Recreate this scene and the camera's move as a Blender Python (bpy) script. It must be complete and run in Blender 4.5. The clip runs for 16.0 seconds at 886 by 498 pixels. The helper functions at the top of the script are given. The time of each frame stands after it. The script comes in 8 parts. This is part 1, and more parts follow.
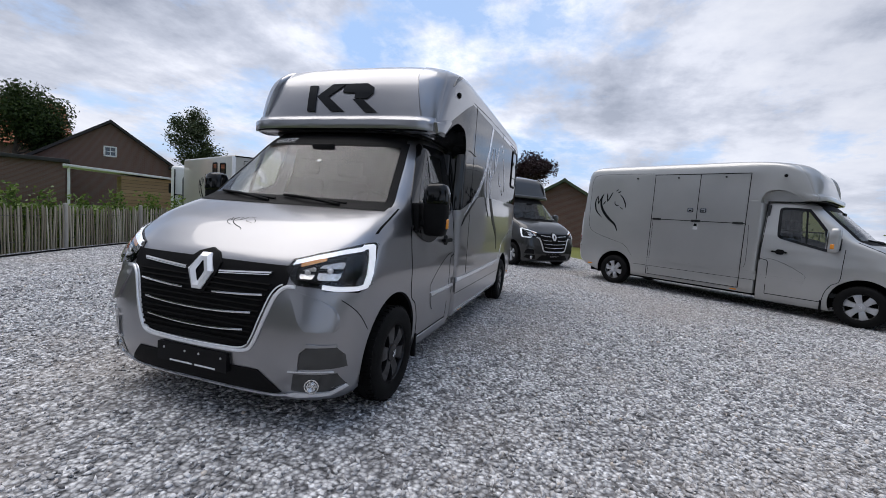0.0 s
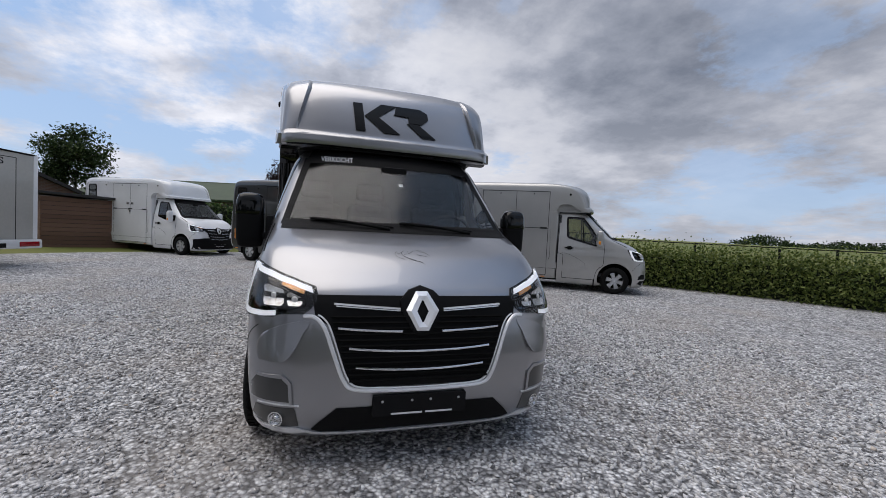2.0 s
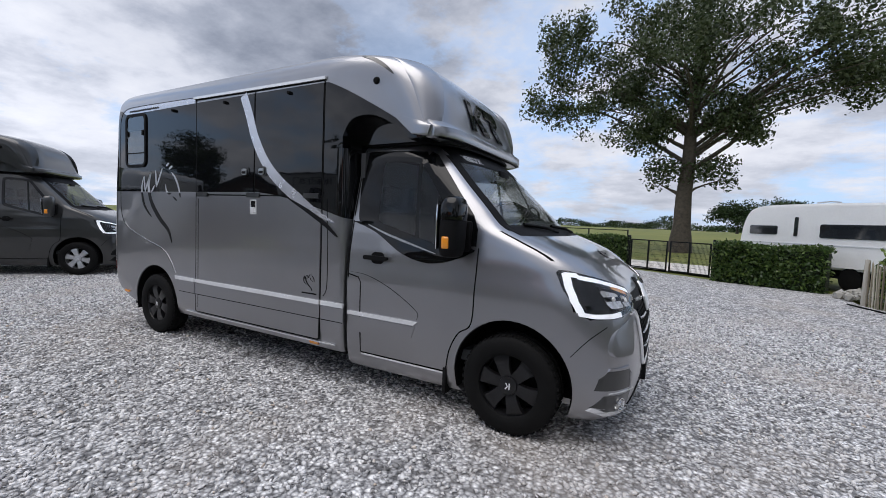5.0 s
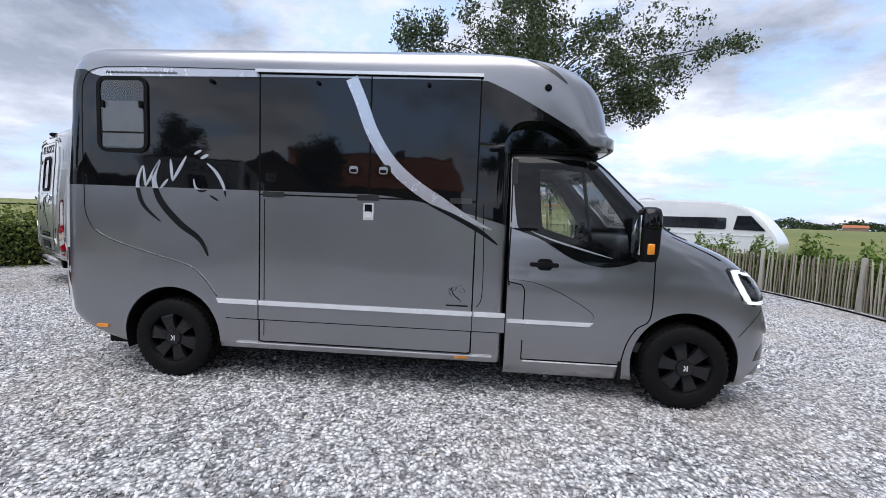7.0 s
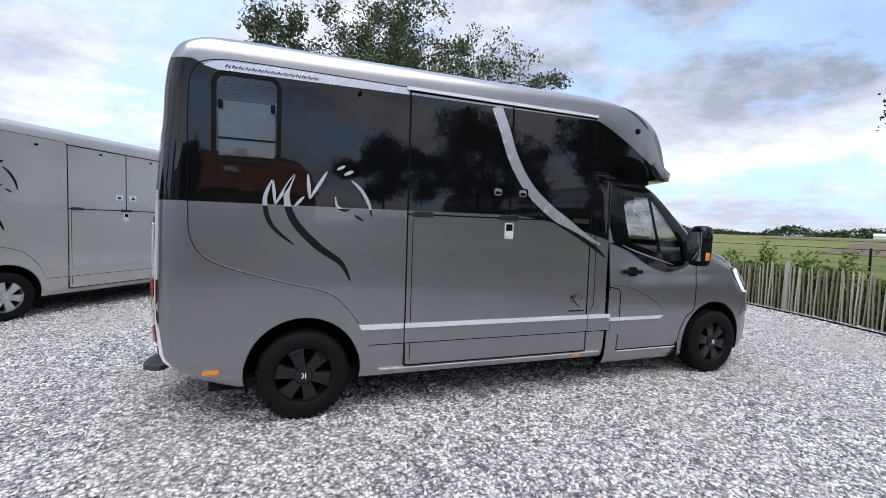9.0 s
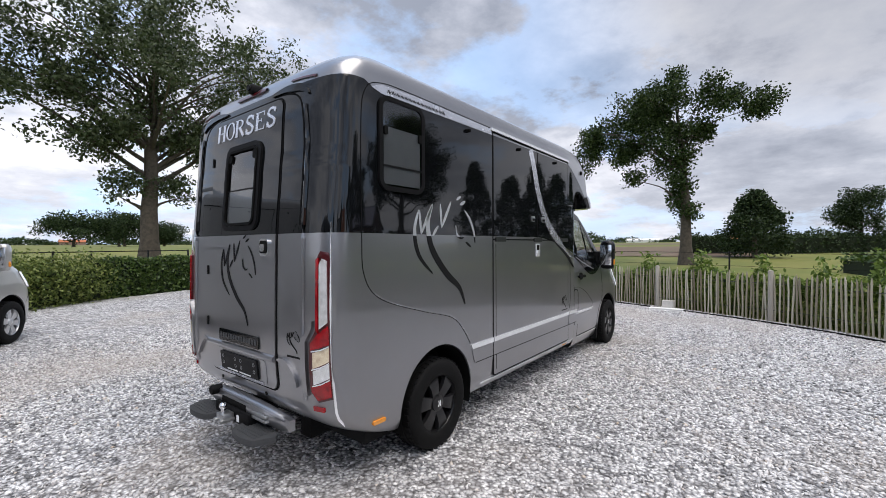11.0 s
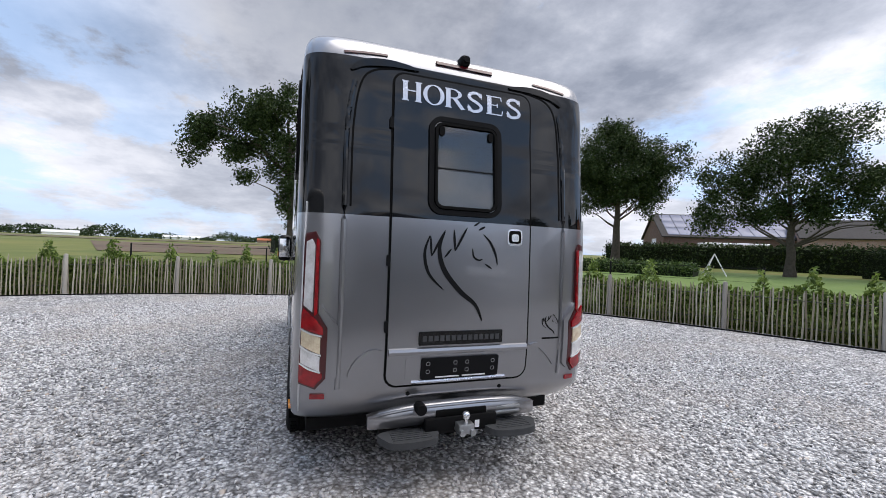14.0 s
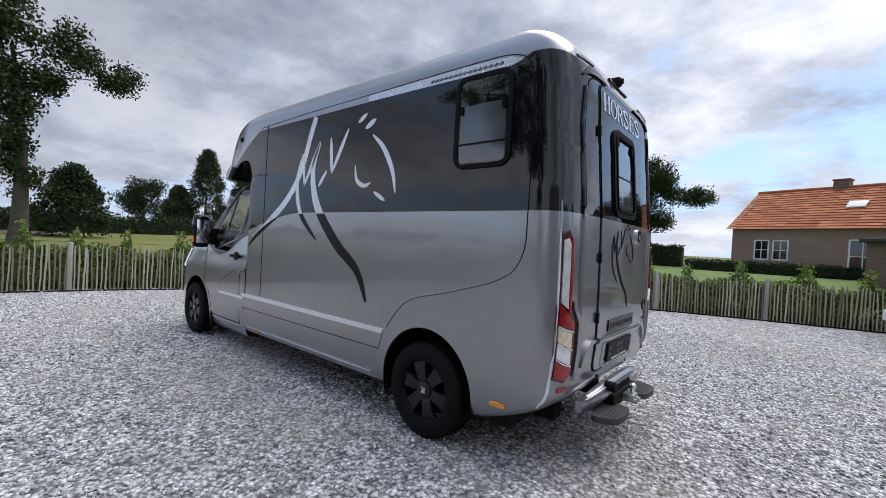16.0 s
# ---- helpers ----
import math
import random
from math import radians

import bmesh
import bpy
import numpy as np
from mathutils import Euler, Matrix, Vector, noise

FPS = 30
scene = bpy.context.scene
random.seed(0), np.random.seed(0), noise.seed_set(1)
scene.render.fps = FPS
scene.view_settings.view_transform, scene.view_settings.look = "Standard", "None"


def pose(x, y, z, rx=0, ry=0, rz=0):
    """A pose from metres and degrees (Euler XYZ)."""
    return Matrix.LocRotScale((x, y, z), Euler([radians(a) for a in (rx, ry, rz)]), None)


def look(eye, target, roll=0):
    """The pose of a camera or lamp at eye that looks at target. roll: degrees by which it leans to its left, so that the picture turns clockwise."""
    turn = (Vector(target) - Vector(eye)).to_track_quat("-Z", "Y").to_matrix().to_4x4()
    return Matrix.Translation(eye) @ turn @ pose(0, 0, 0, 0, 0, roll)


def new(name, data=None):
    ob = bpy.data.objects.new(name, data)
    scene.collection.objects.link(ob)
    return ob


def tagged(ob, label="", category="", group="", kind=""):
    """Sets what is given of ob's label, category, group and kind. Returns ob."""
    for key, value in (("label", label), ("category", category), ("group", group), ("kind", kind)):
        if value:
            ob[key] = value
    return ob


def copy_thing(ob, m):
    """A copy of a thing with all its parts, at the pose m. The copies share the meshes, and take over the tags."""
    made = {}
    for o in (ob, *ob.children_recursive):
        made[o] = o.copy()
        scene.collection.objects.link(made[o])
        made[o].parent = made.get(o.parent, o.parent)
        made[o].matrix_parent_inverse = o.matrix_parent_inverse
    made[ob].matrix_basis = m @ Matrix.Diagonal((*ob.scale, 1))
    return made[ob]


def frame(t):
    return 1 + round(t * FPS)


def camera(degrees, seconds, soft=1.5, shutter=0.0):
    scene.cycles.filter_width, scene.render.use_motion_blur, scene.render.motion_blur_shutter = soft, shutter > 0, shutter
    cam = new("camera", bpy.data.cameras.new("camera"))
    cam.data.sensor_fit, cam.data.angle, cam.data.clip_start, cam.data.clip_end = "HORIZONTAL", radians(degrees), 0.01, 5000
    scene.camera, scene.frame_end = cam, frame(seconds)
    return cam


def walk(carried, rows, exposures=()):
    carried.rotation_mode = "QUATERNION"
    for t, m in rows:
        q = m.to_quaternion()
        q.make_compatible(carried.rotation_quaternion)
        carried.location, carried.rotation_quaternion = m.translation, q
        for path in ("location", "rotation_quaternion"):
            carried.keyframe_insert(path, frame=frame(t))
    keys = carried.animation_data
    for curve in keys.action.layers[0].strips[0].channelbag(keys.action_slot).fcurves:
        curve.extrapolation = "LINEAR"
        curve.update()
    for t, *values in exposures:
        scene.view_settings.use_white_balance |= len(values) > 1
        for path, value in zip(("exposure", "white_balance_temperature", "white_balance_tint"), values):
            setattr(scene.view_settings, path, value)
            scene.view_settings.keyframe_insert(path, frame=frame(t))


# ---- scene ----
cam = camera(93.5, 16.0, soft=0.8)
PATH = [
    (0, (2.753, 2.225, 1.384), (0.854, 1.619, 1.218), 4.1),
    (0.5, (2.978, 1.553, 1.396), (1.016, 1.196, 1.255), 3.7),
    (1, (3.096, 0.82, 1.394), (1.1, 0.758, 1.28), 3.3),
    (1.5, (3.185, 0.109, 1.386), (1.204, 0.367, 1.29), 3.1),
    (2, (3.132, -0.596, 1.411), (1.219, -0.019, 1.323), 3.0),
    (2.5, (3.039, -1.294, 1.415), (1.243, -0.419, 1.323), 2.7),
    (3, (2.81, -1.918, 1.382), (1.169, -0.778, 1.3), 2.8),
    (3.2, (2.689, -2.175, 1.403), (1.116, -0.944, 1.305), 2.7),
    (5.3, (0.501, -3.853, 1.465), (-0.325, -2.036, 1.335), 2.5),
    (5.5, (0.226, -3.964, 1.476), (-0.514, -2.111, 1.345), 2.5),
    (6, (-0.468, -4.095, 1.463), (-0.998, -2.171, 1.33), 2.2),
    (6.5, (-1.155, -4.262, 1.454), (-1.481, -2.293, 1.32), 2.0),
    (7, (-1.765, -4.404, 1.487), (-1.898, -2.414, 1.335), 2.2),
    (7.5, (-2.469, -4.524, 1.519), (-2.402, -2.531, 1.367), 2.5),
    (8, (-3.095, -4.603, 1.537), (-2.849, -2.623, 1.392), 2.5),
    (8.2, (-3.351, -4.565, 1.527), (-3.033, -2.596, 1.382), 2.5),
    (10.3, (-6.036, -3.618, 1.54), (-4.746, -2.09, 1.524), -0.2),
    (10.5, (-6.269, -3.453, 1.573), (-4.891, -2.003, 1.557), -0.3),
    (11, (-6.843, -3.005, 1.573), (-5.267, -1.773, 1.553), -0.3),
    (11.5, (-7.31, -2.454, 1.54), (-5.58, -1.452, 1.51), -0.3),
    (12, (-7.715, -1.824, 1.516), (-5.859, -1.081, 1.473), 0.1),
    (12.5, (-7.978, -1.128, 1.48), (-6.026, -0.69, 1.44), 0.5),
    (13, (-8.073, -0.428, 1.46), (-6.075, -0.34, 1.437), 1.1),
    (13.5, (-8.004, 0.278, 1.462), (-6.026, -0.022, 1.456), 1.7),
    (14, (-7.847, 1.08, 1.453), (-5.972, 0.384, 1.464), 2.2),
    (14.5, (-7.617, 1.687, 1.455), (-5.87, 0.713, 1.471), 2.5),
    (15, (-7.303, 2.302, 1.447), (-5.706, 1.098, 1.449), 2.6),
    (15.5, (-6.878, 2.832, 1.419), (-5.438, 1.444, 1.41), 2.8),
    (16, (-6.338, 3.301, 1.417), (-5.06, 1.762, 1.394), 3.2),
]
walk(cam, [(t, look(eye, target, roll)) for t, eye, target, roll in PATH],
     exposures=[(0, 0.36, 6450, 13), (1.5, 0.14, 6550, 13), (3, 0.14, 6700, 13), (6, 0.70, 6400, 13), (8, 0.92, 6350, 13), (11, 0.88, 6750, 13), (14, 0.80, 6650, 13), (16, 0.72, 6500, 13)])

# ---- sky and sun ----
SUN_AZ, SUN_EL = radians(-108), radians(70)
world = bpy.data.worlds.new("sky")
scene.world = world
world.use_nodes = True


class Nodes:
    """Short hand for building node trees."""

    def __init__(self, tree):
        self.t = tree

    def n(self, kind, **props):
        node = self.t.nodes.new(kind)
        ins = props.pop("ins", {})
        for k, v in props.items():
            setattr(node, k, v)
        for k, v in ins.items():
            self.put(node, k, v)
        return node

    def put(self, node, key, v):
        sock = node.inputs[key]
        if isinstance(v, bpy.types.NodeSocket):
            self.t.links.new(v, sock)
        else:
            sock.default_value = v

    def math(self, op, a, b=None, clamp=False):
        node = self.n("ShaderNodeMath", operation=op, use_clamp=clamp)
        self.put(node, 0, a)
        if b is not None:
            self.put(node, 1, b)
        return node.outputs[0]

    def noise(self, vec, scale, detail=4.0, rough=0.55):
        node = self.n("ShaderNodeTexNoise", ins={"Scale": scale, "Detail": detail, "Roughness": rough})
        if vec is not None:
            self.put(node, "Vector", vec)
        return node.outputs[0]

    def ramp(self, fac, stops):
        node = self.n("ShaderNodeValToRGB", ins={0: fac})
        el = node.color_ramp.elements
        while len(el) < len(stops):
            el.new(0.5)
        for e, (p, c) in zip(el, stops):
            e.position = p
            e.color = (*c, 1) if len(c) == 3 else c
        return node.outputs[0]

    def mix(self, fac, a, b, mode="MIX"):
        node = self.n("ShaderNodeMix", data_type="RGBA", blend_type=mode, ins={0: fac})
        self.put(node, 6, a)
        self.put(node, 7, b)
        return node.outputs[2]


def rgb(c):
    return (*c, 1)


N = Nodes(world.node_tree)
sky = N.n("ShaderNodeTexSky", sky_type="NISHITA", sun_disc=False, sun_elevation=SUN_EL,
          sun_rotation=math.pi / 2 - SUN_AZ, air_density=1.0, dust_density=1.5, ozone_density=1.2)
way = N.n("ShaderNodeTexCoord").outputs["Generated"]
sep = N.n("ShaderNodeSeparateXYZ", ins={0: way})
up = N.math("MAXIMUM", sep.outputs[2], 0.0)
flat = N.math("ADD", up, 0.22)
px = N.math("DIVIDE", sep.outputs[0], flat)
py = N.math("DIVIDE", sep.outputs[1], flat)
plane = N.n("ShaderNodeCombineXYZ", ins={0: px, 1: py, 2: 0.0}).outputs[0]
big = N.noise(plane, 0.55, 6.0, 0.55)
fine = N.noise(plane, 2.1, 10.0, 0.66)
cover = N.math("ADD", N.math("MULTIPLY", big, 0.62), N.math("MULTIPLY", fine, 0.38))
cloud = N.ramp(cover, [(0.425, (0, 0, 0)), (0.505, (1, 1, 1))])
turned = N.n("ShaderNodeVectorMath", operation="ADD", ins={0: plane, 1: (7.3, 2.1, 0.0)}).outputs[0]
lump = N.math("ADD", N.math("MULTIPLY", N.noise(turned, 0.8, 5.0, 0.5), 0.62), N.math("MULTIPLY", N.noise(turned, 2.6, 9.0, 0.62), 0.38))
shade = N.ramp(lump, [(0.37, (4.9, 5.05, 5.3)), (0.44, (4.2, 4.4, 4.8)), (0.51, (2.75, 2.98, 3.45)), (0.60, (1.5, 1.7, 2.1))])
high = N.ramp(up, [(0.60, (1, 1, 1)), (0.92, (1.65, 1.62, 1.56))])
shade = N.mix(1.0, shade, high, "MULTIPLY")
low = N.ramp(up, [(0.0, (1, 1, 1)), (0.34, (0, 0, 0))])
shade = N.mix(N.math("MULTIPLY", low, 0.5), shade, (4.0, 4.2, 4.6, 1))
blue = N.mix(0.7, sky.outputs[0], (2.45, 3.7, 5.7, 1))
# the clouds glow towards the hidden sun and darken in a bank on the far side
to_sun = (math.cos(SUN_EL) * math.cos(SUN_AZ), math.cos(SUN_EL) * math.sin(SUN_AZ), math.sin(SUN_EL))
near = N.math("MAXIMUM", N.n("ShaderNodeVectorMath", operation="DOT_PRODUCT", ins={0: way, 1: to_sun}).outputs["Value"], 0.0)
glow = N.math("MULTIPLY", N.math("POWER", near, 9.0), 0.6)
glow = N.n("ShaderNodeCombineColor", ins={0: glow, 1: glow, 2: glow}).outputs[0]
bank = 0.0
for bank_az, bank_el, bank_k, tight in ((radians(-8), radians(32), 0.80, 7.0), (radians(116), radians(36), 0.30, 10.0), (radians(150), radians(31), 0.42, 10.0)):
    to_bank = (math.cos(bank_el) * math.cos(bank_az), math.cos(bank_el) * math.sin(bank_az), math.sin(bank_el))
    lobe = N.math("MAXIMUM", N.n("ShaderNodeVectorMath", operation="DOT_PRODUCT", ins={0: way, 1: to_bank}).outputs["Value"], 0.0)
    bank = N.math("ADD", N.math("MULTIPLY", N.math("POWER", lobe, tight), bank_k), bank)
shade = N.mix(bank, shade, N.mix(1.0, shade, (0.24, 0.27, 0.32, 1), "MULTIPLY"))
to_bright = (math.cos(radians(190)) * 0.93, math.sin(radians(190)) * 0.93, 0.36)
lobe = N.math("MAXIMUM", N.n("ShaderNodeVectorMath", operation="DOT_PRODUCT", ins={0: way, 1: to_bright}).outputs["Value"], 0.0)
shade = N.mix(N.math("POWER", lobe, 2.5), shade, N.mix(1.0, shade, (1.36, 1.36, 1.36, 1), "MULTIPLY"))
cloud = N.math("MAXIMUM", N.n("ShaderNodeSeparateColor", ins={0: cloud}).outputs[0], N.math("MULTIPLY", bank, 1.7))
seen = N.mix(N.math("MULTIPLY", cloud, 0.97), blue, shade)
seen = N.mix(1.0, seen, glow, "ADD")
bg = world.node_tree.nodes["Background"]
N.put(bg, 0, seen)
N.put(bg, 1, 0.136)

sun = new("sun", bpy.data.lights.new("sun", "SUN"))
sun.data.energy, sun.data.angle, sun.data.color = 1.25, radians(60), (1.0, 0.955, 0.89)
sun.matrix_world = look((40 * math.cos(SUN_EL) * math.cos(SUN_AZ), 40 * math.cos(SUN_EL) * math.sin(SUN_AZ), 40 * math.sin(SUN_EL)), (0, 0, 0))


# ---- materials ----
def material(name):
    m = bpy.data.materials.new(name)
    m.use_nodes = True
    nodes = Nodes(m.node_tree)
    return m, nodes, m.node_tree.nodes["Principled BSDF"]


def plain(name, col, rough=0.5, metal=0.0, coat=0.0, vary=0.12, scale=9.0, bump=0.0, emit=None):
    """A surface with gentle variation at two scales."""
    m, n, b = material(name)
    co = n.n("ShaderNodeTexCoord").outputs["Object"]
    v = n.math("ADD", n.math("MULTIPLY", n.noise(co, scale, 5), 0.6), n.math("MULTIPLY", n.noise(co, scale * 9, 3), 0.4))
    dark = tuple(c * (1 - vary) for c in col)
    light = tuple(min(1, c * (1 + vary)) for c in col)
    n.put(b, "Base Color", n.ramp(v, [(0.35, dark), (0.65, light)]))
    n.put(b, "Roughness", n.math("ADD", n.math("MULTIPLY", v, 0.16), rough - 0.08))
    b.inputs["Metallic"].default_value = metal
    b.inputs["Coat Weight"].default_value = coat
    b.inputs["Coat Roughness"].default_value = 0.04
    if max(col) < 0.02 and not coat:
        b.inputs["Specular IOR Level"].default_value = 0.12
    if bump:
        n.put(b, "Normal", n.n("ShaderNodeBump", ins={"Height": n.noise(co, scale * 14, 3), "Strength": bump, "Distance": 0.004}).outputs[0])
    if emit:
        b.inputs["Emission Color"].default_value = rgb(emit[0])
        b.inputs["Emission Strength"].default_value = emit[1]
    return m


def glass(name, tint, rough=0.0):
    m, n, b = material(name)
    b.inputs["Base Color"].default_value = rgb(tint)
    b.inputs["Roughness"].default_value = rough
    b.inputs["Transmission Weight"].default_value = 1.0
    b.inputs["IOR"].default_value = 1.12
    b.inputs["Coat Weight"].default_value = 1.0
    b.inputs["Coat IOR"].default_value = 1.7
    b.inputs["Coat Roughness"].default_value = 0.01
    return m


def car_paint(name, col, two_tone=False, metal=0.92, rough=0.30):
    """Metallic lacquer; with two_tone the band between waist and roof is gloss black."""
    m, n, b = material(name)
    co = n.n("ShaderNodeTexCoord").outputs["Object"]
    dust = n.noise(co, 1.1, 5)
    base = n.ramp(dust, [(0.3, tuple(c * 0.93 for c in col)), (0.7, tuple(min(1, c * 1.06) for c in col))])
    flake = n.noise(co, 900, 2)
    base = n.mix(0.02, base, n.ramp(flake, [(0.4, (0.1, 0.1, 0.1)), (0.6, (0.9, 0.9, 0.9))]), "OVERLAY")
    r = n.math("ADD", n.math("MULTIPLY", dust, 0.1), rough - 0.05)
    mt = metal
    if two_tone:
        s = n.n("ShaderNodeSeparateXYZ", ins={0: co})
        x, z = s.outputs[0], s.outputs[2]
        fall = n.math("MULTIPLY", n.math("POWER", n.math("MAXIMUM", n.math("ADD", x, 2.6), 0.0), 1.5), 0.18)
        lo = n.math("SUBTRACT", 1.65, fall)
        tail = n.math("MULTIPLY", n.math("MINIMUM", n.math("MAXIMUM", n.math("MULTIPLY", n.math("SUBTRACT", -4.98, x), 10.0), 0.0), 1.0), 0.045)
        drop = n.math("MULTIPLY", n.math("POWER", n.math("MAXIMUM", n.math("ADD", x, 1.7), 0.0), 1.15), 0.53)
        hi = n.math("ADD", n.math("SUBTRACT", 2.575, drop), tail)
        k = n.math("MULTIPLY", n.math("GREATER_THAN", z, lo), n.math("LESS_THAN", z, hi))
        base = n.mix(k, base, (0.004, 0.0045, 0.0055, 1))
        r = n.math("SUBTRACT", r, n.math("MULTIPLY", k, 0.2))
        mt = n.math("MULTIPLY", n.math("SUBTRACT", 1.0, k), metal)
        n.put(b, "Specular IOR Level", n.math("MULTIPLY", n.math("SUBTRACT", 1.0, k), 0.5))
        b.inputs["Coat IOR"].default_value = 1.5
    n.put(b, "Base Color", base)
    n.put(b, "Roughness", r)
    n.put(b, "Metallic", mt)
    b.inputs["Coat Weight"].default_value = 1.0
    b.inputs["Coat Roughness"].default_value = 0.03
    if metal > 0.9 and not two_tone:
        b.inputs["Coat IOR"].default_value = 1.55
    n.put(b, "Coat Normal", n.n("ShaderNodeBump", ins={"Height": n.noise(co, 3.0, 2), "Strength": 0.06, "Distance": 0.02}).outputs[0])
    return m


def decal_mat(name, above, below, z_split):
    m, n, b = material(name)
    co = n.n("ShaderNodeTexCoord").outputs["Object"]
    z = n.n("ShaderNodeSeparateXYZ", ins={0: co}).outputs[2]
    n.put(b, "Base Color", n.mix(n.math("GREATER_THAN", z, z_split), rgb(below), rgb(above)))
    n.put(b, "Metallic", n.math("MULTIPLY", n.math("GREATER_THAN", z, z_split), 0.75))
    b.inputs["Roughness"].default_value = 0.35
    b.inputs["Specular IOR Level"].default_value = 0.2
    return m


M = {}
M["grey"] = car_paint("grey_two_tone_paint", (0.315, 0.316, 0.331), True)
M["grey_plain"] = car_paint("grey_metallic_paint", (0.315, 0.316, 0.331))
M["silver"] = car_paint("silver_paint", (0.46, 0.46, 0.45), False, 0.6, 0.35)
M["dark"] = car_paint("dark_grey_paint", (0.02, 0.021, 0.021), False, 0.2, 0.4)
M["white"] = car_paint("white_paint", (0.78, 0.79, 0.80), False, 0.0, 0.35)
M["black_gloss"] = car_paint("gloss_black", (0.004, 0.0045, 0.005), False, 0.0, 0.3)
for node in M["black_gloss"].node_tree.nodes:
    if node.type == "BSDF_PRINCIPLED":
        node.inputs["Specular IOR Level"].default_value = 0.0
        node.inputs["Coat IOR"].default_value = 1.4
M["swoosh"] = plain("silver_film", (0.60, 0.61, 0.655), 0.26, 0.7, 0.8, 0.05)
M["bright_trim"] = plain("bright_metal_trim", (0.90, 0.91, 0.93), 0.22, 0.3, 0.8, 0.04)
M["pale_amber"] = plain("pale_amber_reflector", (0.72, 0.33, 0.10), 0.2, 0.3, 1.0, 0.2, 50)
M["black"] = plain("black_plastic", (0.006, 0.006, 0.0065), 0.6, 0, 0, 0.2, 20, 0.15)
M["black"].node_tree.nodes["Principled BSDF"].inputs["Specular IOR Level"].default_value = 0.12
M["black_matt"] = plain("seam_black", (0.003, 0.003, 0.003), 0.8)
M["void"] = plain("dark_void", (0.004, 0.004, 0.004), 0.9)
M["rubber"] = plain("tyre_rubber", (0.006, 0.006, 0.006), 0.75, 0, 0, 0.3, 14, 0.3)
M["chrome"] = plain("chrome", (0.82, 0.83, 0.85), 0.12, 1.0, 0, 0.04)
M["alloy"] = plain("silver_wheel_trim", (0.55, 0.56, 0.58), 0.3, 0.8, 0.3, 0.08)
M["alloy_black"] = plain("black_wheel_trim", (0.010, 0.010, 0.011), 0.35, 0, 0.5, 0.15)
for key in ("rubber", "alloy_black", "black_matt", "plate"):
    if key in M:
        M[key].node_tree.nodes["Principled BSDF"].inputs["Specular IOR Level"].default_value = 0.15
M["silver_trim"] = plain("silver_strip", (0.80, 0.81, 0.83), 0.25, 0.3, 0.8, 0.05)
M["lens"] = glass("clear_lens", (0.95, 0.96, 0.98))
M["lens"].node_tree.nodes["Principled BSDF"].inputs["Coat IOR"].default_value = 1.4
M["window"] = glass("cab_glass", (0.85, 0.95, 0.93))
M["screen"] = glass("windscreen_glass", (0.74, 0.83, 0.81))
M["screen"].node_tree.nodes["Principled BSDF"].inputs["Coat IOR"].default_value = 1.5
M["screen"].node_tree.nodes["Principled BSDF"].inputs["Coat Roughness"].default_value = 0.13
for key, cover in (("window", 0.5), ("screen", 0.75)):
    M[key].node_tree.nodes["Principled BSDF"].inputs["Alpha"].default_value = cover
M["tint"] = glass("smoked_glass", (0.34, 0.36, 0.37))
M["red"] = plain("red_lens", (0.30, 0.002, 0.006), 0.25, 0.0, 0.6, 0.5, 26)
M["dark_red"] = plain("dark_red_lens", (0.06, 0.001, 0.003), 0.3, 0, 0.5, 0.1, 60)
M["white_lens"] = plain("white_lens", (0.86, 0.84, 0.82), 0.16, 0.35, 1.0, 0.25, 24)
M["amber_clear"] = plain("amber_and_clear_lens", (0.90, 0.68, 0.48), 0.16, 0.3, 1.0, 0.3, 22)
M["amber"] = plain("amber_lens", (0.85, 0.30, 0.02), 0.2, 0, 1.0, 0.1, 50)
M["lamp_on"] = plain("daytime_lamp", (0.9, 0.92, 0.95), 0.3, 0, 0.8, 0.03, 9, 0, ((0.9, 0.95, 1.0), 0.35))
M["reflector"] = plain("lamp_reflector", (0.75, 0.75, 0.74), 0.15, 1.0, 0, 0.1)
# warm tint and strong mottling paint lamp glow and facet glints into the colour
M["lamp_mirror"] = plain("lamp_mirror", (0.86, 0.80, 0.70), 0.25, 0.6, 0.6, 0.5, 55)
M["blind"] = plain("grey_blind", (0.26, 0.27, 0.28), 0.8, 0, 0, 0.1, 12)
M["seat"] = plain("seat_cloth", (0.03, 0.03, 0.033), 0.9, 0, 0, 0.3, 30, 0.3)
M["cabin"] = plain("cabin_plastic", (0.045, 0.047, 0.05), 0.7)
M["decal_black"] = plain("black_film", (0.006, 0.006, 0.007), 0.5)
M["decal_black"].node_tree.nodes["Principled BSDF"].inputs["Specular IOR Level"].default_value = 0.15
M["decal_white"] = plain("white_film", (0.75, 0.76, 0.78), 0.35)
M["drawing_split"] = decal_mat("horse_drawing_film", (0.66, 0.67, 0.70), (0.008, 0.008, 0.009), 1.64)
M["plate"] = plain("black_plate_holder", (0.008, 0.008, 0.009), 0.45)
M["steel"] = plain("galvanised_steel", (0.42, 0.43, 0.44), 0.4, 0.9, 0, 0.15, 30)
M["under"] = plain("underbody", (0.012, 0.012, 0.012), 0.9)


# ---- mesh helpers ----
def link_mesh(name, me, mat, parent, label, sharp=35):
    if mat:
        me.materials.append(mat)
    me.shade_smooth()
    me.set_sharp_from_angle(angle=radians(sharp))
    ob = new(name, me)
    if parent:
        ob.parent = parent
    if label:
        ob["label"] = label
    return ob


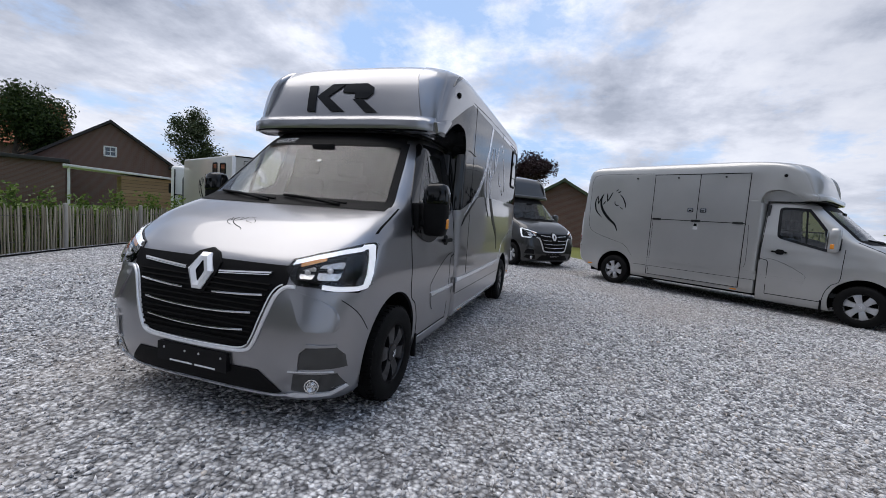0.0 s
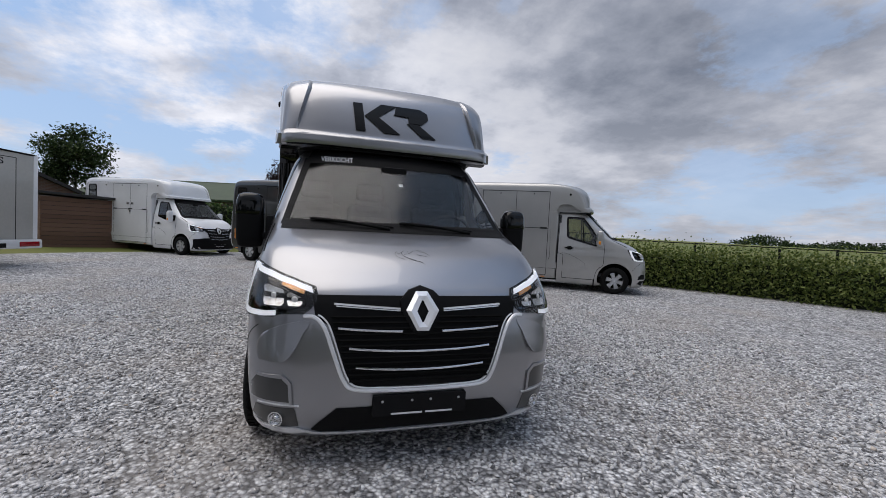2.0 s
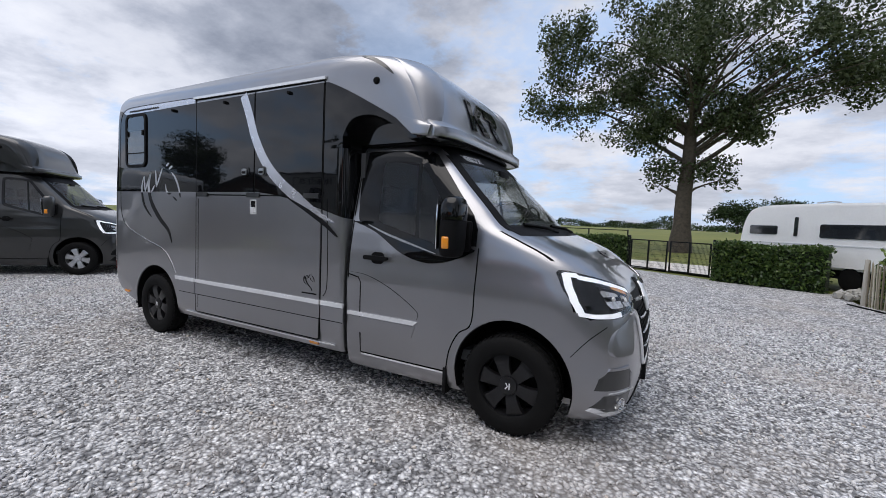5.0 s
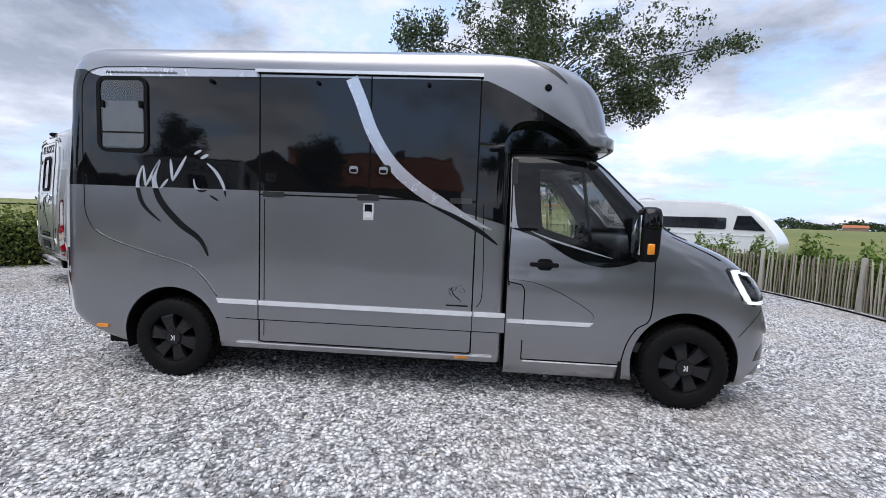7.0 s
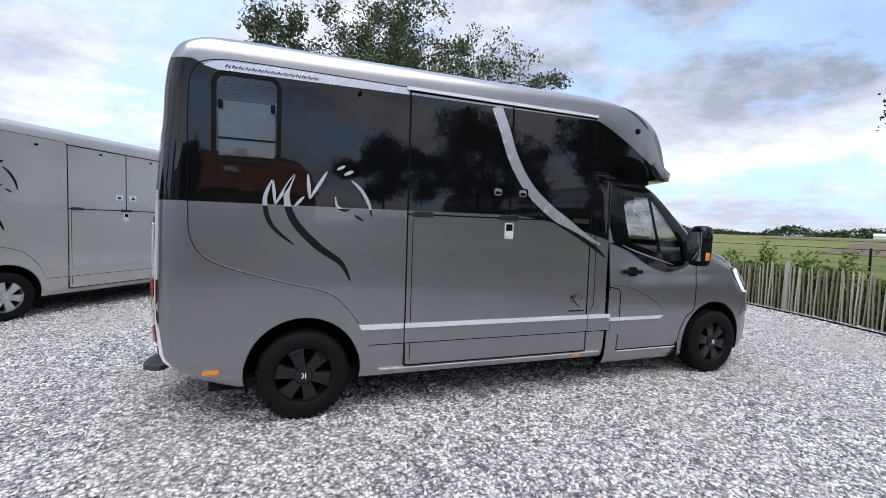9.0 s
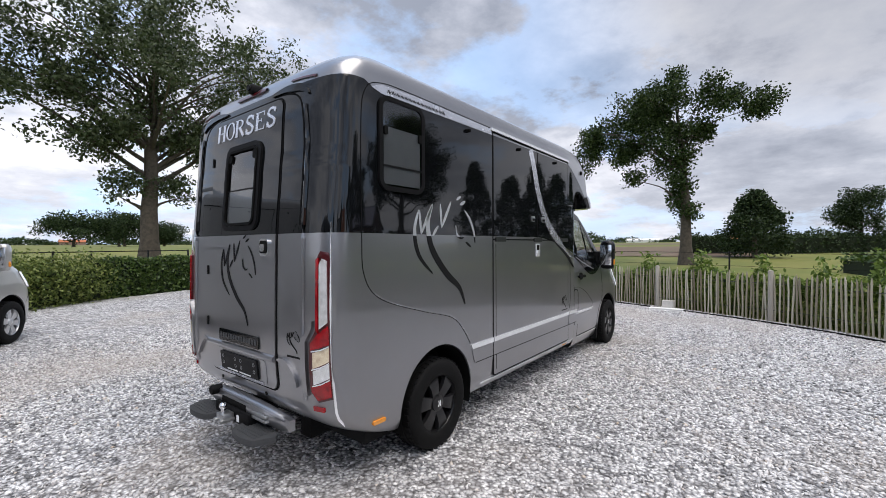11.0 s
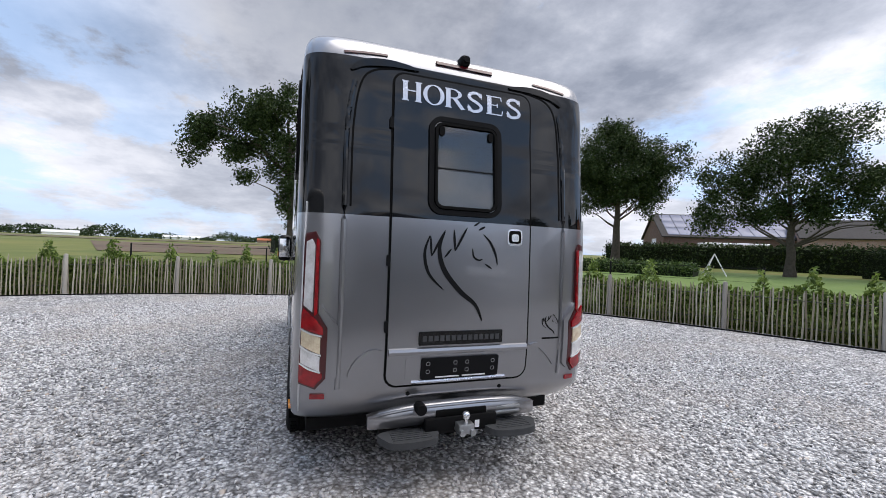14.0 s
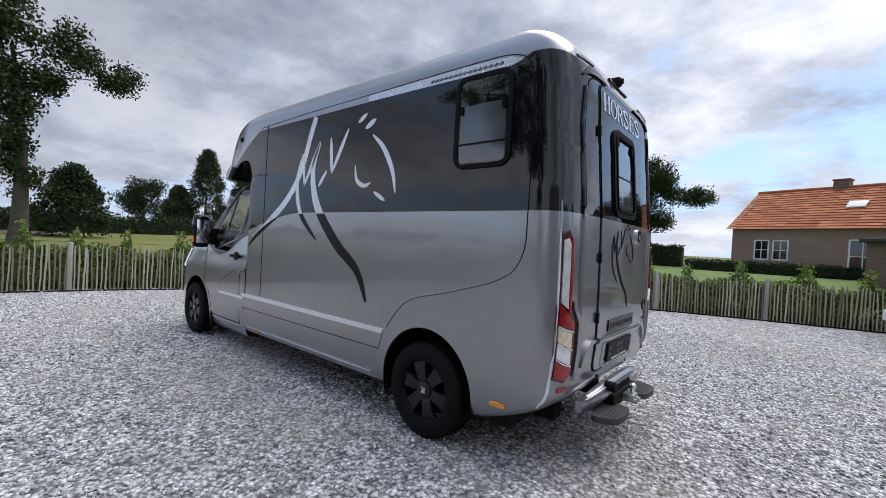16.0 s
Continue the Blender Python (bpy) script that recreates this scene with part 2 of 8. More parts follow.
def part(name, shape, mat, parent, label="", sharp=35):
    """One mesh object from a bmesh or from (verts, faces), under a thing or a part."""
    me = bpy.data.meshes.new(name)
    if isinstance(shape, bmesh.types.BMesh):
        shape.to_mesh(me)
        shape.free()
    else:
        me.from_pydata(shape[0], [], shape[1])
        me.validate()
        bm = bmesh.new()
        bm.from_mesh(me)
        bmesh.ops.recalc_face_normals(bm, faces=bm.faces)
        bm.to_mesh(me)
        bm.free()
    return link_mesh(name, me, mat, parent, label, sharp)


def parts(name, shapes, mat, parent, label=""):
    """Several alike parts under one thing."""
    return [part(name, s, mat, parent, label) for s in shapes]


def thing(name, label, category, group="", kind="", m=None):
    ob = new(name)
    ob.empty_display_size = 0.2
    if m is not None:
        ob.matrix_basis = m
    return tagged(ob, label, category, group, kind)


def block(lo, hi, bevel=0.0, seg=2):
    bm = bmesh.new()
    bmesh.ops.create_cube(bm, size=1)
    for v in bm.verts:
        v.co = Vector([(a + b) / 2 + c * (b - a) for a, b, c in zip(lo, hi, v.co)])
    if bevel:
        bmesh.ops.bevel(bm, geom=bm.edges[:], offset=bevel, segments=seg, affect="EDGES", profile=0.5)
    return bm


def joined(*shapes):
    V, F = [], []
    for s in shapes:
        if isinstance(s, bmesh.types.BMesh):
            s.verts.index_update()
            v = [tuple(q.co) for q in s.verts]
            f = [tuple(q.index for q in g.verts) for g in s.faces]
            s.free()
        else:
            v, f = s
        k = len(V)
        V += list(v)
        F += [tuple(i + k for i in g) for g in f]
    return V, F


def moved(shape, m):
    if isinstance(shape, bmesh.types.BMesh):
        shape.transform(m)
        return shape
    return [tuple(m @ Vector(v)) for v in shape[0]], shape[1]


def lathe(profile, seg=40, axis="y"):
    """Profile of (radius, along) turned about an axis; closed where the radius is 0."""
    V, F = [], []
    k = len(profile)
    for i in range(seg):
        a = 2 * math.pi * i / seg
        for r, h in profile:
            c, s = r * math.cos(a), r * math.sin(a)
            V.append((c, h, s) if axis == "y" else (c, s, h) if axis == "z" else (h, c, s))
    for i in range(seg):
        j = (i + 1) % seg
        for q in range(k - 1):
            F.append((i * k + q, j * k + q, j * k + q + 1, i * k + q + 1))
    bm = bmesh.new()
    vs = [bm.verts.new(v) for v in V]
    for f in F:
        bm.faces.new([vs[i] for i in f])
    bmesh.ops.remove_doubles(bm, verts=bm.verts, dist=1e-5)
    bmesh.ops.recalc_face_normals(bm, faces=bm.faces)
    return bm


def rod(a, b, r, seg=10):
    a, b = Vector(a), Vector(b)
    bm = bmesh.new()
    bmesh.ops.create_cone(bm, cap_ends=True, segments=seg, radius1=r, radius2=r, depth=(b - a).length)
    bm.transform(Matrix.Translation((a + b) / 2) @ (b - a).to_track_quat("Z", "Y").to_matrix().to_4x4())
    return bm


def tube(pts, r, seg=8, closed=False):
    """A tube along points; r is a radius or one for each point."""
    P = [Vector(p) for p in pts]
    n = len(P)
    R = r if isinstance(r, (list, tuple)) else [r] * n
    V, F = [], []
    ref = Vector((0, 0, 1))
    for i, p in enumerate(P):
        a, b = P[max(i - 1, 0)], P[min(i + 1, n - 1)]
        if closed:
            a, b = P[i - 1], P[(i + 1) % n]
        d = (b - a).normalized()
        s = d.cross(ref)
        if s.length < 0.05:
            s = d.cross(Vector((1, 0, 0)))
        s.normalize()
        u = s.cross(d)
        for q in range(seg):
            w = 2 * math.pi * q / seg
            V.append(tuple(p + float(R[i]) * (math.cos(w) * s + math.sin(w) * u)))
    for i in range(n if closed else n - 1):
        j = (i + 1) % n
        for q in range(seg):
            w = (q + 1) % seg
            F.append((i * seg + q, i * seg + w, j * seg + w, j * seg + q))
    if not closed:
        F.append(tuple(range(seg)))
        F.append(tuple((n - 1) * seg + q for q in range(seg)))
    return V, F


def rounded(x0, z0, x1, z1, r, k=5):
    """Outline of a rounded rectangle."""
    out = []
    for cx, cz, a0 in ((x1 - r, z1 - r, 0), (x0 + r, z1 - r, 90), (x0 + r, z0 + r, 180), (x1 - r, z0 + r, 270)):
        for i in range(k + 1):
            a = radians(a0 + 90 * i / k)
            out.append((cx + r * math.cos(a), cz + r * math.sin(a)))
    return out


def smooth(pts, k=6, closed=False):
    """Catmull-Rom through 2D or 3D points."""
    P = [np.array(p, float) for p in pts]
    n = len(P)
    out = []
    for i in range(n if closed else n - 1):
        a, b, c, d = (P[(i - 1) % n], P[i], P[(i + 1) % n], P[(i + 2) % n]) if closed else (P[max(i - 1, 0)], P[i], P[i + 1], P[min(i + 2, n - 1)])
        for q in range(k):
            t = q / k
            out.append(tuple(0.5 * (2 * b + (c - a) * t + (2 * a - 5 * b + 4 * c - d) * t * t + (3 * b - a - 3 * c + d) * t ** 3)))
    if not closed:
        out.append(tuple(P[-1]))
    return out


def plate(poly, where, o=0.004, back=-0.004, rows=0, cols=0, cut=0.06):
    """A thin slab whose outline is poly in the (u, v) plane, laid on a surface: where(u, v, offset) gives the place. Rows run along v."""
    us, vs = [p[0] for p in poly], [p[1] for p in poly]
    lo, hi = min(vs), max(vs)
    rows = rows or max(2, min(60, int((hi - lo) / cut) + 1))
    cols = cols or max(1, min(60, int((max(us) - min(us)) / cut)))
    levels = sorted({round(v, 5) for v in vs if lo < v < hi} | {lo + (hi - lo) * i / rows for i in range(rows + 1)})
    eps = (hi - lo) * 1e-4
    lines = []
    for v in levels:
        w = min(max(v, lo + eps), hi - eps)
        xs = []
        for (u0, v0), (u1, v1) in zip(poly, poly[1:] + poly[:1]):
            if (v0 <= w) != (v1 <= w):
                xs.append(u0 + (u1 - u0) * (w - v0) / (v1 - v0))
        if len(xs) >= 2:
            lines.append((v, min(xs), max(xs)))
    V, F = [], []
    k = cols + 1
    for v, a, b in lines:
        V += [where(a + (b - a) * i / cols, v, o) for i in range(k)]
    for r in range(len(lines) - 1):
        F += [(r * k + i, r * k + i + 1, (r + 1) * k + i + 1, (r + 1) * k + i) for i in range(cols)]
    L = len(lines)
    rim = [i for i in range(k)] + [r * k + cols for r in range(1, L)] + [(L - 1) * k + i for i in range(cols - 1, -1, -1)] + [r * k for r in range(L - 2, 0, -1)]
    coords = []
    for i in rim:
        r, c = divmod(i, k)
        v, a, b = lines[r]
        coords.append((a + (b - a) * c / cols, v))
    base = len(V)
    V += [where(u, v, back) for u, v in coords]
    for i in range(len(rim)):
        j = (i + 1) % len(rim)
        F.append((rim[i], rim[j], base + j, base + i))
    return V, F


def ribbon(pts, width, where, o=0.002, back=-0.003, taper=False, closed=False):
    """A flat strip along a line in the (u, v) plane, laid on a surface."""
    fine = []
    ends = list(zip(pts, pts[1:] + pts[:1])) if closed else list(zip(pts, pts[1:]))
    for p, q in ends:
        cuts = max(1, int(math.hypot(q[0] - p[0], q[1] - p[1]) / 0.09))
        fine += [(p[0] + (q[0] - p[0]) * k / cuts, p[1] + (q[1] - p[1]) * k / cuts) for k in range(cuts)]
    pts = fine if closed else fine + [pts[-1]]
    n = len(pts)
    V, F = [], []
    for i, (u, v) in enumerate(pts):
        a, b = pts[max(i - 1, 0)], pts[min(i + 1, n - 1)]
        if closed:
            a, b = pts[i - 1], pts[(i + 1) % n]
        d = Vector((b[0] - a[0], b[1] - a[1]))
        d = d.normalized() if d.length > 1e-9 else Vector((1, 0))
        t = i / max(1, n - 1)
        w = width / 2 * (max(0.04, math.sin(math.pi * (0.04 + 0.92 * t)) ** 0.8) if taper is True else min(1.0, 3.2 * (1 - t) + 0.03) if taper == "end" else 1)
        x, y = -d.y * w, d.x * w
        V += [where(u + x, v + y, o), where(u - x, v - y, o), where(u + x, v + y, back), where(u - x, v - y, back)]
    for i in range(n if closed else n - 1):
        p, q = 4 * i, 4 * ((i + 1) % n)
        F += [(p, p + 1, q + 1, q), (p + 2, p, q, q + 2), (p + 1, p + 3, q + 3, q + 1)]
    return V, F


def serif_letters(text, x0, x1, z0, z1, where, name, mat, parent, label="", o=0.004):
    """Roman capitals with thick stems, thin arms and serifs, set into a box of a surface."""
    n = len(text)
    step = (x1 - x0) / n
    for i, ch in enumerate(text):
        def at(u, v, q, i=i):
            return where(x0 + step * (i + 0.5 + (u - 0.5) * 1.06), z0 + (z1 - z0) * v, q)
        out = []

        def line(pts, w, q=0.0):
            out.append(ribbon(pts, w, at, o + q, -0.001))

        def foot(u, v, w=0.30):
            line([(u - w / 2, v), (u + w / 2, v)], 0.05, 0.0004)
        if ch == "H":
            for u in (0.22, 0.78):
                line([(u, 0), (u, 1)], 0.20)
                foot(u, 0.025)
                foot(u, 0.975)
            line([(0.22, 0.52), (0.78, 0.52)], 0.06, 0.0003)
        elif ch == "O":
            V, F = [], []
            for k in range(32):
                a = 2 * math.pi * k / 32
                V += [at(0.5 + 0.47 * math.cos(a), 0.5 + 0.52 * math.sin(a), o), at(0.5 + 0.29 * math.cos(a), 0.5 + 0.46 * math.sin(a), o)]
                F.append((2 * k, (2 * k + 2) % 64, (2 * k + 3) % 64, 2 * k + 1))
            out.append((V, F))
        elif ch == "R":
            line([(0.2, 0), (0.2, 1)], 0.20)
            foot(0.2, 0.025)
            foot(0.16, 0.975, 0.22)
            V, F = [], []
            for k in range(17):
                a = math.pi / 2 - math.pi * k / 16
                V += [at(0.40 + 0.42 * max(math.cos(a), 0), 0.74 + 0.26 * math.sin(a), o), at(0.40 + 0.25 * max(math.cos(a), 0), 0.74 + 0.20 * math.sin(a), o)]
            F = [(2 * k, 2 * k + 2, 2 * k + 3, 2 * k + 1) for k in range(16)]
            out.append((V, F))
            line([(0.2, 0.97), (0.42, 0.97)], 0.06, 0.0003)
            line([(0.2, 0.51), (0.42, 0.51)], 0.06, 0.0003)
            line([(0.48, 0.52), (0.86, 0.0)], 0.17, 0.0002)
            foot(0.88, 0.025, 0.2)
        elif ch == "E":
            line([(0.24, 0), (0.24, 1)], 0.20)
            foot(0.2, 0.025, 0.24)
            foot(0.2, 0.975, 0.24)
            line([(0.2, 0.97), (0.82, 0.97)], 0.06, 0.0003)
            line([(0.2, 0.03), (0.86, 0.03)], 0.06, 0.0003)
            line([(0.24, 0.52), (0.62, 0.52)], 0.05, 0.0003)
            line([(0.80, 1.0), (0.82, 0.76)], 0.05)
            line([(0.84, 0.0), (0.88, 0.26)], 0.05)
            line([(0.62, 0.63), (0.62, 0.41)], 0.05)
        else:
            line(smooth([(0.78, 0.80), (0.66, 0.94), (0.46, 0.985), (0.27, 0.90), (0.22, 0.74), (0.36, 0.60), (0.62, 0.46), (0.78, 0.29), (0.72, 0.10), (0.48, 0.015), (0.30, 0.06), (0.18, 0.24)], 4), 0.15)
            line([(0.79, 1.0), (0.79, 0.70)], 0.045, 0.0003)
            line([(0.18, 0.0), (0.18, 0.32)], 0.045, 0.0003)
        part(name, joined(*out), mat, parent, label)


def letters(text, x0, x1, z0, z1, where, name, mat, parent, label="", bold=0.0, o=0.004, lean=0.0):
    """Built-in font text stretched into a box of the (u, v) plane of a surface."""
    cu = bpy.data.curves.new(name, "FONT")
    cu.body, cu.offset, cu.resolution_u = text, bold, 3
    tmp = bpy.data.objects.new("tmp", cu)
    scene.collection.objects.link(tmp)
    me = bpy.data.meshes.new_from_object(tmp.evaluated_get(bpy.context.evaluated_depsgraph_get()))
    bpy.data.objects.remove(tmp)
    bpy.data.curves.remove(cu)
    co = np.array([v.co for v in me.vertices])
    a, b = co.min(0), co.max(0)
    for v in me.vertices:
        u = (v.co.x - a[0]) / (b[0] - a[0])
        w = (v.co.y - a[1]) / (b[1] - a[1])
        v.co = where(x0 + (x1 - x0) * u + lean * w, z0 + (z1 - z0) * w, o)
    return link_mesh(name, me, mat, parent, label)


# ---- the horse truck: shapes ----
def table(rows):
    """Rows of z and values; gives a smooth function of z."""
    A = np.array(rows, float)
    z, y = A[:, 0], A[:, 1:]
    d = np.diff(y, axis=0) / np.diff(z)[:, None]
    m = np.zeros_like(y)
    m[0], m[-1] = d[0], d[-1]
    m[1:-1] = np.where(d[:-1] * d[1:] > 0, 2 * d[:-1] * d[1:] / (d[:-1] + d[1:] + 1e-12), 0)

    def f(q):
        q = min(max(q, z[0]), z[-1])
        i = min(max(int(np.searchsorted(z, q)) - 1, 0), len(z) - 2)
        h = z[i + 1] - z[i]
        t = (q - z[i]) / h
        return ((2 * t ** 3 - 3 * t * t + 1) * y[i] + (t ** 3 - 2 * t * t + t) * h * m[i]
                + (3 * t * t - 2 * t ** 3) * y[i + 1] + (t ** 3 - t * t) * h * m[i + 1])
    return f


BODY_W = 1.008
# z, half width, rear end, front end, start of the front curve, roundness of the front
LOWER = table([(0.29, 0.965, -4.93, -1.46, -1.58, 6), (0.36, 0.995, -5.10, -1.46, -1.58, 6), (0.45, 1.003, -5.26, -1.46, -1.58, 6),
               (0.56, BODY_W, -5.345, -1.46, -1.58, 6), (0.9, BODY_W, -5.375, -1.46, -1.58, 6), (1.6, BODY_W, -5.365, -1.46, -1.58, 6),
               (2.02, BODY_W, -5.335, -1.46, -1.58, 6)])
UPPER = table([(2.02, BODY_W, -5.335, -1.46, -1.58, 6), (2.07, BODY_W, -5.333, -1.455, -1.575, 6), (2.078, BODY_W, -5.331, -0.63, -1.0, 5.5), (2.10, BODY_W, -5.33, -0.60, -0.98, 5.5),
               (2.165, BODY_W, -5.323, -0.605, -0.98, 5.5), (2.185, BODY_W, -5.32, -0.655, -1.02, 5.5), (2.28, BODY_W, -5.315, -0.68, -1.08, 5.2), (2.40, BODY_W, -5.31, -0.715, -1.15, 5.0),
               (2.50, BODY_W, -5.30, -0.75, -1.22, 4.8), (2.60, 1.006, -5.285, -0.80, -1.3, 4.5), (2.68, 1.0, -5.26, -0.875, -1.42, 4.2),
               (2.735, 0.988, -5.225, -0.955, -1.55, 4.0), (2.78, 0.965, -5.165, -1.07, -1.75, 3.6), (2.82, 0.915, -5.06, -1.28, -2.0, 3.2),
               (2.845, 0.82, -4.9, -1.58, -2.3, 2.9), (2.857, 0.58, -4.65, -1.95, -2.7, 2.6)])
CAB = table([(0.19, 0.90, 0.705, 0.22, 3.6), (0.23, 0.935, 0.74, 0.22, 3.7), (0.33, 0.958, 0.775, 0.22, 3.8), (0.45, 0.97, 0.795, 0.22, 3.8),
             (0.62, 0.98, 0.788, 0.22, 3.8), (0.80, 0.985, 0.765, 0.21, 3.7), (0.93, 0.985, 0.735, 0.16, 3.7), (1.0, 0.98, 0.708, 0.09, 3.8),
             (1.05, 0.975, 0.672, 0.01, 4.0), (1.10, 0.97, 0.615, -0.06, 4.3), (1.17, 0.965, 0.53, -0.16, 4.7), (1.25, 0.955, 0.41, -0.26, 4.8),
             (1.33, 0.945, 0.225, -0.36, 4.5), (1.40, 0.935, 0.04, -0.43, 4.0), (1.44, 0.93, -0.035, -0.47, 3.7), (1.56, 0.905, -0.15, -0.58, 3.5),
             (1.75, 0.865, -0.345, -0.78, 3.4), (1.95, 0.82, -0.545, -1.0, 3.4), (2.03, 0.79, -0.635, -1.1, 3.3), (2.08, 0.75, -0.72, -1.15, 3.2), (2.11, 0.72, -0.84, -1.2, 3.2)])
REAR_R, REAR_N = 0.38, 6.5


def bow(w, xs, xe, n, y):
    """Where a rounded end from xs to xe, of half width w, lies at y."""
    k = min(abs(y) / w, 1.0)
    return xs + (xe - xs) * max(0.0, 1 - k ** n) ** (1 / n)


def slim(x):
    """The overhang narrows a little towards the front."""
    return 1 - 0.075 * min(max((x + 1.75) / 1.15, 0), 1) ** 1.6


def rear_at(y, z, o=0.0):
    w, xr = (LOWER(z)[:2] if z < 2.02 else UPPER(z)[:2])
    return (bow(w, xr + REAR_R, xr, REAR_N, y) - o, y, z)


def cap_at(y, z, o=0.0):
    w, _, xf, xs, n = UPPER(z)
    u = y
    for _ in range(3):
        u = y / slim(bow(w, xs, xf, n, u))
    return (bow(w, xs, xf, n, u) + o, y, z)


def front_at(y, z, o=0.0):
    w, xf, xs, n = CAB(z)
    return (bow(w, xs, xf, n, y) + o, y, z)


def nose_angle(z, y=None, x=None):
    """How far round the nose's corner a place lies: 0 on the flank, 90 at the middle of the front."""
    w, xf, xs, n = CAB(z)
    if y is not None:
        return math.degrees(math.acos(min(1.0, (y / w) ** (n / 2))))
    return math.degrees(math.asin(min(1.0, max(0.0, (x - xs) / (xf - xs)) ** (n / 2))))


def round_nose(s):
    """Surface of the nose by angle and height, with the offset along its normal."""
    def f(u, v, o):
        w, xf, xs, n = CAB(v)
        a = radians(min(max(u, 0.2), 89.8))
        c, q, e = math.cos(a), math.sin(a), 2 / n
        nx, ny = q ** (2 - e) / (xf - xs), c ** (2 - e) / w
        ln = math.hypot(nx, ny)
        return (xs + (xf - xs) * q ** e + o * nx / ln, s * (w * c ** e + o * ny / ln), v)
    return f


def cab_side(x, z):
    w, xf, xs, n = CAB(z)
    if x <= xs:
        return w
    k = min((x - xs) / (xf - xs), 0.999)
    return w * (1 - k ** n) ** (1 / n)


def on_cab(s):
    return lambda x, z, o: (x, s * (cab_side(x, z) + o), z)


def on_side(s):
    return lambda x, z, o: (x, s * (BODY_W + o), z)


def cap_side(s):
    def f(x, z, o):
        w, _, xf, xs, n = UPPER(z)
        w *= slim(x)
        if x <= xs:
            return (x, s * (w + o), z)
        k = min((x - xs) / (xf - xs), 0.999)
        return (x, s * (w * (1 - k ** n) ** (1 / n) + o), z)
    return f


def loft(levels, ring):
    """A closed solid from rings of points."""
    R = [ring(z) for z in levels]
    k = len(R[0])
    V = [p for r in R for p in r]
    F = []
    for i in range(len(R) - 1):
        for j in range(k):
            q = (j + 1) % k
            F.append((i * k + j, i * k + q, (i + 1) * k + q, (i + 1) * k + j))
    h = k // 2
    for base, flip in ((0, True), ((len(R) - 1) * k, False)):
        for j in range(h - 1):
            f = (base + j, base + j + 1, base + k - 2 - j, base + k - 1 - j)
            F.append(f[::-1] if flip else f)
    return V, F


def body_ring(tab):
    def ring(z):
        w, xr, xf, xs, n = tab(z)
        half = []
        for i in range(21):
            a = math.pi / 2 * (1 - i / 20)
            half.append((xs + (xf - xs) * math.sin(a) ** (2 / n), w * math.cos(a) ** (2 / n)))
        xb = xr + REAR_R
        half += [(xs + (xb - xs) * (i / 40) ** 1.3, w) for i in range(1, 40)]
        for i in range(17):
            a = math.pi / 2 * i / 16
            half.append((xb - (xb - xr) * math.sin(a) ** (2 / REAR_N), w * math.cos(a) ** (2 / REAR_N)))
        if tab is UPPER:
            half = [(x, y * slim(x)) for x, y in half]
        half[0], half[-1] = (half[0][0], 0.002), (half[-1][0], 0.002)
        return [(x, y, z) for x, y in half] + [(x, -y, z) for x, y in reversed(half)]
    return ring


def cab_ring(z):
    w, xf, xs, n = CAB(z)
    half = [(xf if i == 0 else xs + (xf - xs) * math.sin(math.pi / 2 * (1 - i / 44)) ** (2 / n),
             max(0.002, w * math.cos(math.pi / 2 * (1 - i / 44)) ** (2 / n))) for i in range(45)]
    half += [(xs + (-1.452 - xs) * i / 40, w) for i in range(1, 41)]
    half += [(-1.452, w * (1 - i / 6) + 0.002) for i in range(1, 7)]
    return [(x, y, z) for x, y in half] + [(x, -y, z) for x, y in reversed(half)]


def carve(shape, cutters):
    """The solid less its cutters, by exact booleans."""
    me = bpy.data.meshes.new("solid")
    me.from_pydata(shape[0], [], shape[1])
    bm = bmesh.new()
    bm.from_mesh(me)
    bmesh.ops.recalc_face_normals(bm, faces=bm.faces)
    bm.to_mesh(me)
    bm.free()
    ob = new("solid", me)
    cut = []
    for c in cutters:
        cm = bpy.data.meshes.new("cutter")
        bmesh.ops.recalc_face_normals(c, faces=c.faces)
        c.to_mesh(cm)
        c.free()
        co = new("cutter", cm)
        mod = ob.modifiers.new("cut", "BOOLEAN")
        mod.operation, mod.object, mod.solver = "DIFFERENCE", co, "EXACT"
        cut.append(co)
    out = bpy.data.meshes.new_from_object(ob.evaluated_get(bpy.context.evaluated_depsgraph_get()))
    for o in [ob] + cut:
        bpy.data.objects.remove(o)
    bm = bmesh.new()
    bm.from_mesh(out)
    bpy.data.meshes.remove(out)
    return bm


def well(x, r, s, depth=0.42):
    bm = bmesh.new()
    bmesh.ops.create_cone(bm, cap_ends=True, segments=48, radius1=r, radius2=r, depth=depth)
    bm.transform(Matrix.Translation((x, s * (1.09 - depth / 2 + 0.02), 0.37)) @ Matrix.Rotation(math.pi / 2, 4, "X"))
    return bm


def liner(x, r, s, y1):
    """Dark lining of a wheel well: an arch and its inner wall."""
    A = arc(x, 0.37, r, -18, 198, 28)
    V = [(u, s * q, v) for q in (y1, 0.71) for u, v in A]
    k = len(A)
    return V, [(i, i + 1, k + i + 1, k + i) for i in range(k - 1)] + [tuple(range(k, 2 * k))]


def prism(poly, y0, y1):
    """A solid from an outline in x, z between two y."""
    bm = bmesh.new()
    a = [bm.verts.new((x, y0, z)) for x, z in poly]
    b = [bm.verts.new((x, y1, z)) for x, z in poly]
    n = len(poly)
    bm.faces.new(a)
    bm.faces.new(b[::-1])
    for i in range(n):
        j = (i + 1) % n
        bm.faces.new((a[j], a[i], b[i], b[j]))
    bmesh.ops.recalc_face_normals(bm, faces=bm.faces)
    return bm


